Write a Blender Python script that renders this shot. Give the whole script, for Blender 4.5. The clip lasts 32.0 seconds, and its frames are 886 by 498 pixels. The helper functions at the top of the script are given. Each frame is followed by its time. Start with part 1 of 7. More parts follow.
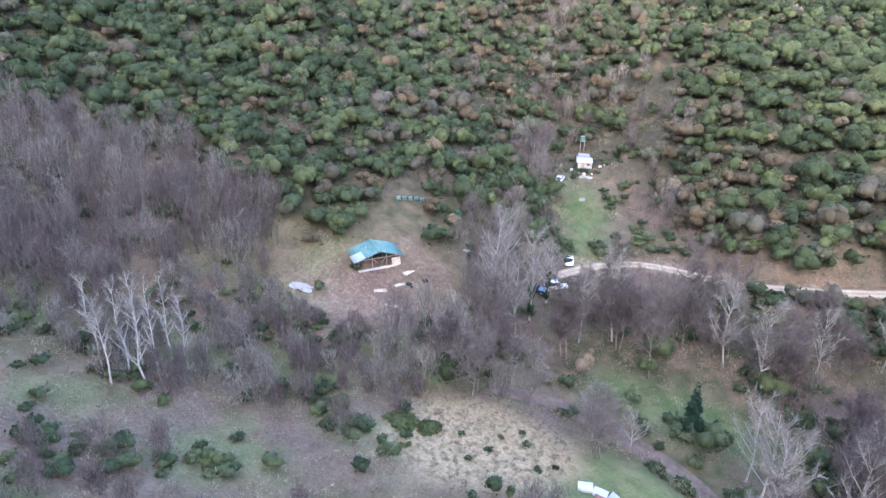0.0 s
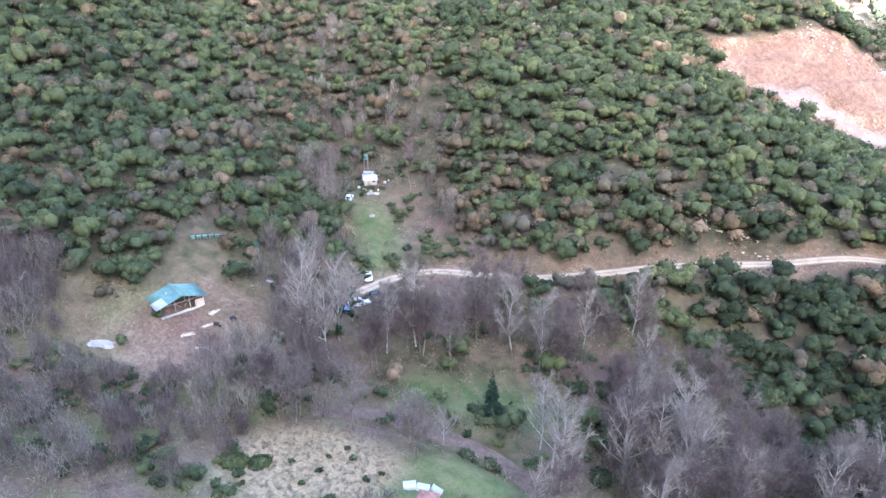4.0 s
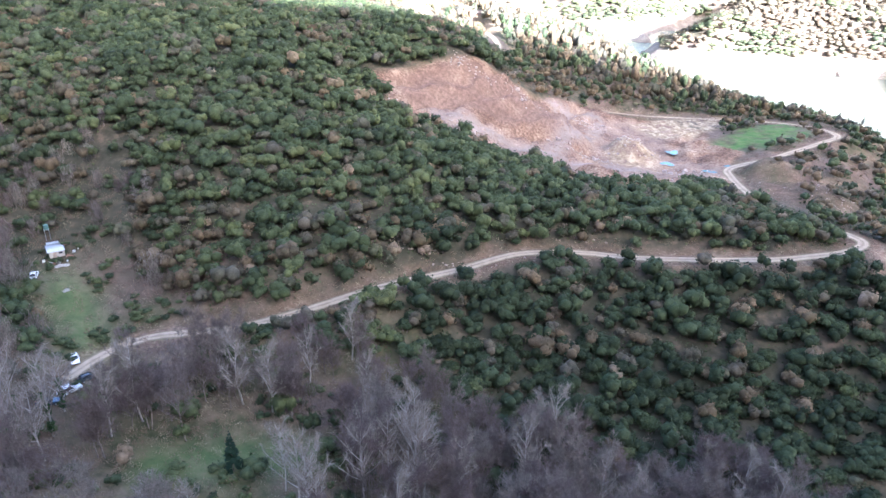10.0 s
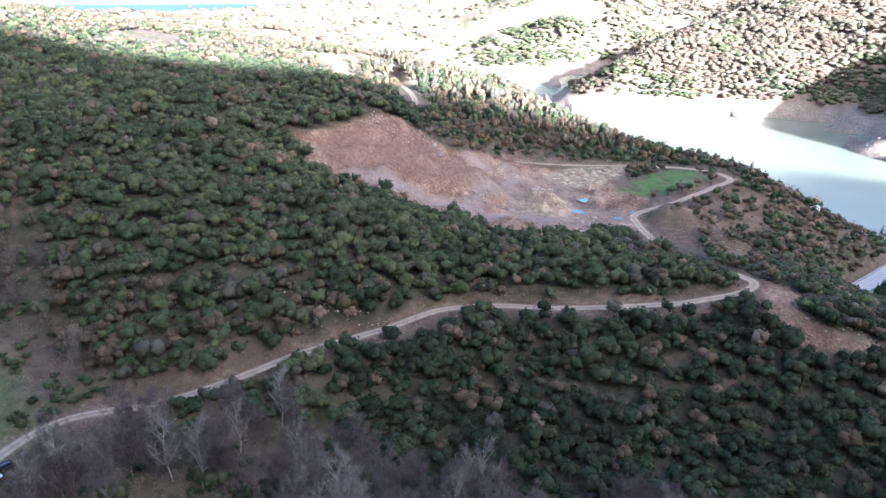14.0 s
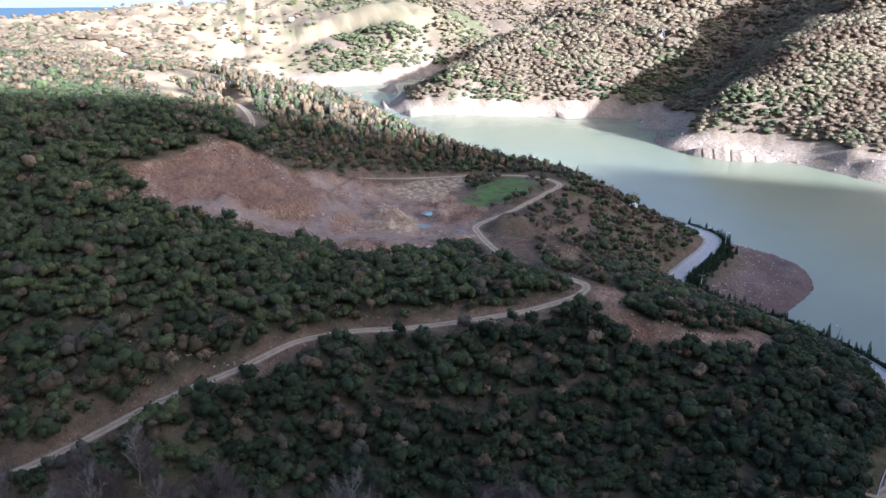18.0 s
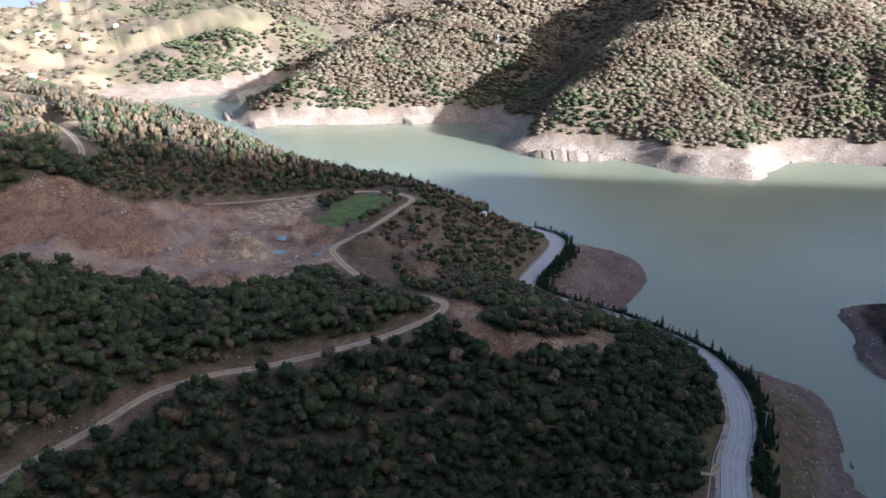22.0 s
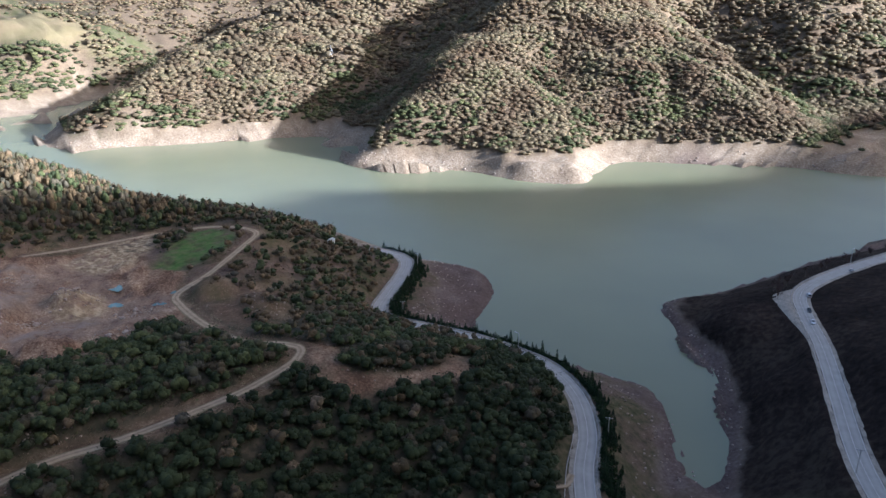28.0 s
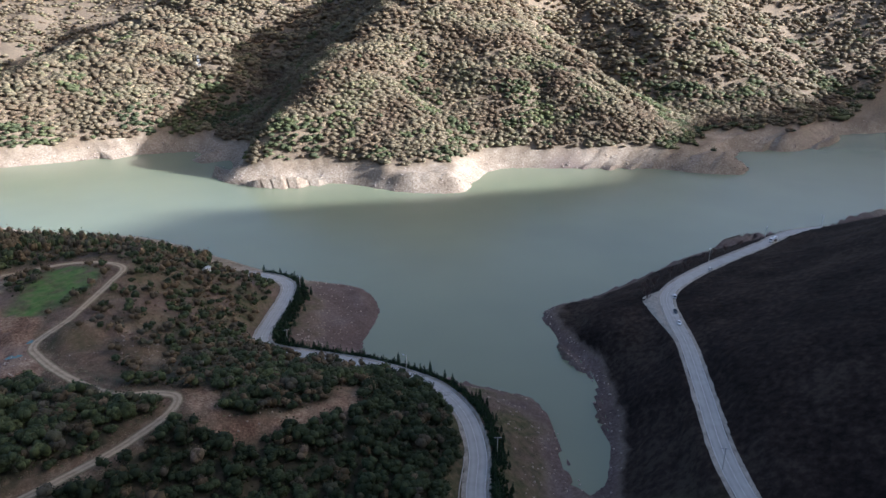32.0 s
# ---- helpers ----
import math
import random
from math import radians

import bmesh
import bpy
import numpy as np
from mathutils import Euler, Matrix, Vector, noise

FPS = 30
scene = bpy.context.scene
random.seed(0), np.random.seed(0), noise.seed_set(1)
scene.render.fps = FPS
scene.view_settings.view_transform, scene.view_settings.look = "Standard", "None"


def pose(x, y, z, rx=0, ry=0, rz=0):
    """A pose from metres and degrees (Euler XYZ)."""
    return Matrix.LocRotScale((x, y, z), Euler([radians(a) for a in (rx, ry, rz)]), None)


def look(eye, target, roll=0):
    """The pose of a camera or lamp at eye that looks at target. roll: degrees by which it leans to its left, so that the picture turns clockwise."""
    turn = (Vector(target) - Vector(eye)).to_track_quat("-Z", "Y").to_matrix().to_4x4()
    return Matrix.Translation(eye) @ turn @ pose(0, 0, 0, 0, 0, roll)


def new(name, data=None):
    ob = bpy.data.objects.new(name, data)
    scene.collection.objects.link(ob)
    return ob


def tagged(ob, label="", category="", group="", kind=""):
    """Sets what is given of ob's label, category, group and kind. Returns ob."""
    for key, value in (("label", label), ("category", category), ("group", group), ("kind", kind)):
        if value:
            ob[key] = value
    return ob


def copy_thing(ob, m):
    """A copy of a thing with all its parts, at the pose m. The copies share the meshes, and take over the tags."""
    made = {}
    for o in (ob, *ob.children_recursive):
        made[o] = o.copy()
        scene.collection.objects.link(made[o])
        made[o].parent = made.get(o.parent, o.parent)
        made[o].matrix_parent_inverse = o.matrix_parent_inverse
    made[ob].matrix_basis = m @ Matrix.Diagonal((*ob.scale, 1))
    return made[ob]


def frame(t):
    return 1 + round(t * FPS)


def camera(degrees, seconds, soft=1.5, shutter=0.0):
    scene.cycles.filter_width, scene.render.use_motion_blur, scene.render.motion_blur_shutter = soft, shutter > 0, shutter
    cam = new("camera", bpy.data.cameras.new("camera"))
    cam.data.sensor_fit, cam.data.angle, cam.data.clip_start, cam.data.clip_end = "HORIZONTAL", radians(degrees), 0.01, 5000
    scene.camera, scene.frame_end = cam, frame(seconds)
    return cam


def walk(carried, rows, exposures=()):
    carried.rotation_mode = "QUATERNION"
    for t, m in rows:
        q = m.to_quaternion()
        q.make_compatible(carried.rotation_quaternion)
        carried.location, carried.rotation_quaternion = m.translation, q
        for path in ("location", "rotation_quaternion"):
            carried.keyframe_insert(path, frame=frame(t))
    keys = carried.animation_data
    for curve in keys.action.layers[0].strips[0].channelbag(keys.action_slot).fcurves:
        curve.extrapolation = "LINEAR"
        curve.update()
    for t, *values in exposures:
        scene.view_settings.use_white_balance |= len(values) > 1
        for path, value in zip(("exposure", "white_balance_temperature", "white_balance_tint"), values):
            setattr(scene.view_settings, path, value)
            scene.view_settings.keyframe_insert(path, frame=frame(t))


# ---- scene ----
cam = camera(65.07, 32.0)
PATH = [
    (0, pose(-8.84, 15.00, 106.14) @ pose(0, 0, 0, 0, 0, 49.616) @ pose(0, 0, 0, 65.949) @ pose(0, 0, 0, 0, 0, -0.112)),
    (0.5, pose(-8.15, 14.14, 107.05) @ pose(0, 0, 0, 0, 0, 47.675) @ pose(0, 0, 0, 65.946) @ pose(0, 0, 0, 0, 0, 0.043)),
    (1, pose(-7.48, 13.32, 107.94) @ pose(0, 0, 0, 0, 0, 45.256) @ pose(0, 0, 0, 65.905) @ pose(0, 0, 0, 0, 0, -0.057)),
    (2, pose(-6.51, 12.00, 109.72) @ pose(0, 0, 0, 0, 0, 40.374) @ pose(0, 0, 0, 66.006) @ pose(0, 0, 0, 0, 0, 0.024)),
    (3, pose(-5.81, 10.89, 111.62) @ pose(0, 0, 0, 0, 0, 35.762) @ pose(0, 0, 0, 65.993) @ pose(0, 0, 0, 0, 0, 0.023)),
    (3.5, pose(-5.48, 10.36, 112.58) @ pose(0, 0, 0, 0, 0, 33.560) @ pose(0, 0, 0, 66.005) @ pose(0, 0, 0, 0, 0, -0.040)),
    (5.5, pose(-4.22, 8.13, 116.14) @ pose(0, 0, 0, 0, 0, 24.596) @ pose(0, 0, 0, 66.000) @ pose(0, 0, 0, 0, 0, 0.234)),
    (6, pose(-3.91, 7.67, 116.97) @ pose(0, 0, 0, 0, 0, 22.531) @ pose(0, 0, 0, 66.027) @ pose(0, 0, 0, 0, 0, 0.256)),
    (7, pose(-3.27, 6.73, 118.56) @ pose(0, 0, 0, 0, 0, 18.397) @ pose(0, 0, 0, 66.099) @ pose(0, 0, 0, 0, 0, 0.217)),
    (8, pose(-2.61, 5.96, 120.02) @ pose(0, 0, 0, 0, 0, 14.248) @ pose(0, 0, 0, 66.176) @ pose(0, 0, 0, 0, 0, 0.059)),
    (9, pose(-1.94, 5.03, 121.53) @ pose(0, 0, 0, 0, 0, 9.987) @ pose(0, 0, 0, 66.248) @ pose(0, 0, 0, 0, 0, 0.051)),
    (9.5, pose(-1.67, 4.49, 122.38) @ pose(0, 0, 0, 0, 0, 7.987) @ pose(0, 0, 0, 66.245) @ pose(0, 0, 0, 0, 0, 0.075)),
    (10, pose(-1.41, 3.92, 123.27) @ pose(0, 0, 0, 0, 0, 6.133) @ pose(0, 0, 0, 66.943) @ pose(0, 0, 0, 0, 0, 0.102)),
    (10.5, pose(-1.17, 3.35, 124.17) @ pose(0, 0, 0, 0, 0, 4.624) @ pose(0, 0, 0, 67.899) @ pose(0, 0, 0, 0, 0, 0.062)),
    (11, pose(-0.93, 2.77, 125.08) @ pose(0, 0, 0, 0, 0, 3.617) @ pose(0, 0, 0, 68.835) @ pose(0, 0, 0, 0, 0, 0.024)),
    (11.5, pose(-0.70, 2.22, 126.01) @ pose(0, 0, 0, 0, 0, 2.817) @ pose(0, 0, 0, 69.786) @ pose(0, 0, 0, 0, 0, -0.008)),
    (12, pose(-0.50, 1.67, 126.95) @ pose(0, 0, 0, 0, 0, 2.213) @ pose(0, 0, 0, 70.061) @ pose(0, 0, 0, 0, 0, 0.067)),
    (12.5, pose(-0.33, 1.11, 127.92) @ pose(0, 0, 0, 0, 0, 1.681) @ pose(0, 0, 0, 70.119) @ pose(0, 0, 0, 0, 0, 0.019)),
    (13, pose(-0.19, 0.55, 128.90) @ pose(0, 0, 0, 0, 0, 1.214) @ pose(0, 0, 0, 70.133) @ pose(0, 0, 0, 0, 0, 0.011)),
    (13.5, pose(-0.05, 0.01, 129.89) @ pose(0, 0, 0, 0, 0, 0.598) @ pose(0, 0, 0, 70.150) @ pose(0, 0, 0, 0, 0, -0.059)),
    (15.5, pose(-0.01, -1.75, 133.84) @ pose(0, 0, 0, 0, 0, -4.773) @ pose(0, 0, 0, 70.250) @ pose(0, 0, 0, 0, 0, -0.145)),
    (16, pose(-0.12, -2.07, 134.87) @ pose(0, 0, 0, 0, 0, -6.625) @ pose(0, 0, 0, 70.250) @ pose(0, 0, 0, 0, 0, -0.118)),
    (17, pose(-0.44, -2.63, 136.98) @ pose(0, 0, 0, 0, 0, -10.092) @ pose(0, 0, 0, 70.259) @ pose(0, 0, 0, 0, 0, -0.130)),
    (18, pose(-0.61, -2.96, 139.17) @ pose(0, 0, 0, 0, 0, -13.471) @ pose(0, 0, 0, 70.249) @ pose(0, 0, 0, 0, 0, -0.116)),
    (19, pose(-0.54, -2.94, 141.43) @ pose(0, 0, 0, 0, 0, -16.656) @ pose(0, 0, 0, 70.242) @ pose(0, 0, 0, 0, 0, -0.187)),
    (20, pose(-0.45, -2.89, 143.58) @ pose(0, 0, 0, 0, 0, -19.692) @ pose(0, 0, 0, 70.245) @ pose(0, 0, 0, 0, 0, -0.060)),
    (21, pose(-0.61, -2.89, 145.58) @ pose(0, 0, 0, 0, 0, -22.806) @ pose(0, 0, 0, 70.258) @ pose(0, 0, 0, 0, 0, -0.100)),
    (22, pose(-0.88, -3.00, 147.59) @ pose(0, 0, 0, 0, 0, -25.964) @ pose(0, 0, 0, 70.306) @ pose(0, 0, 0, 0, 0, -0.061)),
    (23, pose(-1.17, -3.07, 149.64) @ pose(0, 0, 0, 0, 0, -29.013) @ pose(0, 0, 0, 70.345) @ pose(0, 0, 0, 0, 0, -0.050)),
    (24, pose(-1.47, -3.07, 151.67) @ pose(0, 0, 0, 0, 0, -31.788) @ pose(0, 0, 0, 70.370) @ pose(0, 0, 0, 0, 0, -0.042)),
    (25, pose(-1.66, -2.95, 153.74) @ pose(0, 0, 0, 0, 0, -34.702) @ pose(0, 0, 0, 70.399) @ pose(0, 0, 0, 0, 0, -0.110)),
    (25.5, pose(-1.69, -2.83, 154.82) @ pose(0, 0, 0, 0, 0, -36.006) @ pose(0, 0, 0, 70.396) @ pose(0, 0, 0, 0, 0, -0.045)),
    (27.5, pose(-1.01, -1.87, 159.31) @ pose(0, 0, 0, 0, 0, -38.785) @ pose(0, 0, 0, 70.417) @ pose(0, 0, 0, 0, 0, -0.076)),
    (28, pose(-0.66, -1.67, 160.37) @ pose(0, 0, 0, 0, 0, -39.152) @ pose(0, 0, 0, 70.432) @ pose(0, 0, 0, 0, 0, -0.113)),
    (28.5, pose(-0.28, -1.46, 161.41) @ pose(0, 0, 0, 0, 0, -39.783) @ pose(0, 0, 0, 70.472) @ pose(0, 0, 0, 0, 0, -0.161)),
    (29, pose(0.12, -1.26, 162.45) @ pose(0, 0, 0, 0, 0, -40.699) @ pose(0, 0, 0, 70.473) @ pose(0, 0, 0, 0, 0, -0.028)),
    (30, pose(1.02, -0.86, 164.50) @ pose(0, 0, 0, 0, 0, -43.169) @ pose(0, 0, 0, 70.531) @ pose(0, 0, 0, 0, 0, 0.053)),
    (31, pose(2.16, -0.38, 166.65) @ pose(0, 0, 0, 0, 0, -46.037) @ pose(0, 0, 0, 70.553) @ pose(0, 0, 0, 0, 0, 0.083)),
    (32, pose(3.48, 0.10, 168.83) @ pose(0, 0, 0, 0, 0, -49.094) @ pose(0, 0, 0, 70.602) @ pose(0, 0, 0, 0, 0, 0.122)),
]
EXPOSURES = ((0, 4.95, 5200, 18), (3, 5.05, 5120, 18), (7, 4.7, 4980, 17), (9, 4.5, 4950, 17), (12, 3.9, 4920, 18), (16, 3.45, 4920, 18), (17, 3.25, 4920, 18), (18, 2.75, 4970, 18), (19, 2.6, 5020, 18), (25, 2.2, 5230, 15), (32, 2.2, 5250, 13))
walk(cam, PATH, EXPOSURES)

# ---- light: a low sun behind the south mountain, and the open sky ----
SUN_AZ, SUN_EL = radians(150), radians(18)      # azimuth from +y towards +x
world = bpy.data.worlds.new("sky")
scene.world = world
world.use_nodes = True
wn = world.node_tree.nodes
sky = wn.new("ShaderNodeTexSky")
sky.sky_type, sky.sun_disc = "NISHITA", False
sky.sun_elevation, sky.sun_rotation = SUN_EL, SUN_AZ
sky.air_density, sky.dust_density, sky.ozone_density = 1.0, 6.0, 0.4
wn["Background"].inputs["Strength"].default_value = 0.060
world.node_tree.links.new(sky.outputs["Color"], wn["Background"].inputs["Color"])
sun = new("sun", bpy.data.lights.new("sun", "SUN"))
sun.data.energy, sun.data.angle, sun.data.color = 4.4, radians(1.5), (1.0, 0.95, 0.87)
sun_dir = Vector((math.sin(SUN_AZ) * math.cos(SUN_EL), math.cos(SUN_AZ) * math.cos(SUN_EL), math.sin(SUN_EL)))
sun.matrix_world = look(sun_dir * 500, (0, 0, 0))


# ---- materials ----
class Mat:
    """A node material with short calls to lay nodes."""

    def __init__(self, name, rough=0.9, spec=0.2):
        self.m = bpy.data.materials.new(name)
        self.m.use_nodes = True
        self.t = self.m.node_tree
        self.b = self.t.nodes["Principled BSDF"]
        self.b.inputs["Roughness"].default_value = rough
        self.b.inputs["Specular IOR Level"].default_value = spec

    def put(self, socket, value):
        if isinstance(value, bpy.types.NodeSocket):
            self.t.links.new(value, socket)
        else:
            socket.default_value = value

    def node(self, kind, **settings):
        n = self.t.nodes.new(kind)
        for key, value in settings.items():
            if key == "data_type":
                n.data_type = value
            elif key == "operation":
                n.operation = value
            elif key == "attribute_name":
                n.attribute_name = value
            elif key == "blend_type":
                n.blend_type = value
            elif key == "wave_type":
                n.wave_type = value
        return n

    def where(self):
        return self.node("ShaderNodeNewGeometry").outputs["Position"]

    def noise(self, scale, detail=4, vector=None, rough=0.55):
        n = self.node("ShaderNodeTexNoise")
        n.inputs["Scale"].default_value, n.inputs["Detail"].default_value, n.inputs["Roughness"].default_value = scale, detail, rough
        self.put(n.inputs["Vector"], vector or self.where())
        return n.outputs["Fac"]

    def attr(self, name):
        return self.node("ShaderNodeAttribute", attribute_name=name).outputs["Fac"]

    def span(self, value, lo, hi, a=0.0, b=1.0):
        n = self.node("ShaderNodeMapRange")
        self.put(n.inputs["Value"], value)
        for key, v in (("From Min", lo), ("From Max", hi), ("To Min", a), ("To Max", b)):
            n.inputs[key].default_value = v
        return n.outputs["Result"]

    def math(self, op, a, b=0.0):
        n = self.node("ShaderNodeMath", operation=op)
        self.put(n.inputs[0], a)
        self.put(n.inputs[1], b)
        return n.outputs[0]

    def mix(self, fac, a, b, blend="MIX"):
        n = self.node("ShaderNodeMix", data_type="RGBA", blend_type=blend)
        self.put(n.inputs["Factor"], fac)
        for socket, v in ((n.inputs[6], a), (n.inputs[7], b)):
            self.put(socket, (*v, 1.0) if isinstance(v, tuple) else v)
        return n.outputs[2]

    def ramp(self, value, *stops):
        n = self.node("ShaderNodeValToRGB")
        self.put(n.inputs["Fac"], value)
        el = n.color_ramp.elements
        while len(el) < len(stops):
            el.new(0.5)
        for e, (p, c) in zip(el, stops):
            e.position, e.color = p, (*c, 1.0)
        return n.outputs["Color"]

    def bump(self, height, strength=0.5, distance=0.1):
        n = self.node("ShaderNodeBump")
        n.inputs["Strength"].default_value, n.inputs["Distance"].default_value = strength, distance
        self.put(n.inputs["Height"], height)
        self.put(self.b.inputs["Normal"], n.outputs["Normal"])
        return self

    def colour(self, value):
        self.put(self.b.inputs["Base Color"], (*value, 1.0) if isinstance(value, tuple) else value)
        return self


def plain(name, colour, rough=0.7, grain=6.0, amount=0.25, metal=0.0, spec=0.3):
    """Paint, wood or metal with a little mottling and wear at two scales."""
    m = Mat(name, rough, spec)
    m.b.inputs["Metallic"].default_value = metal
    both = m.math("ADD", m.noise(grain, 5), m.noise(grain * 0.17, 3))
    dark = tuple(c * (1 - amount) for c in colour)
    light = tuple(min(1.0, c * (1 + amount)) for c in colour)
    m.colour(m.mix(m.span(both, 0.7, 1.3), dark, light))
    m.bump(m.noise(grain * 3, 3), 0.2, 0.02)
    return m.m


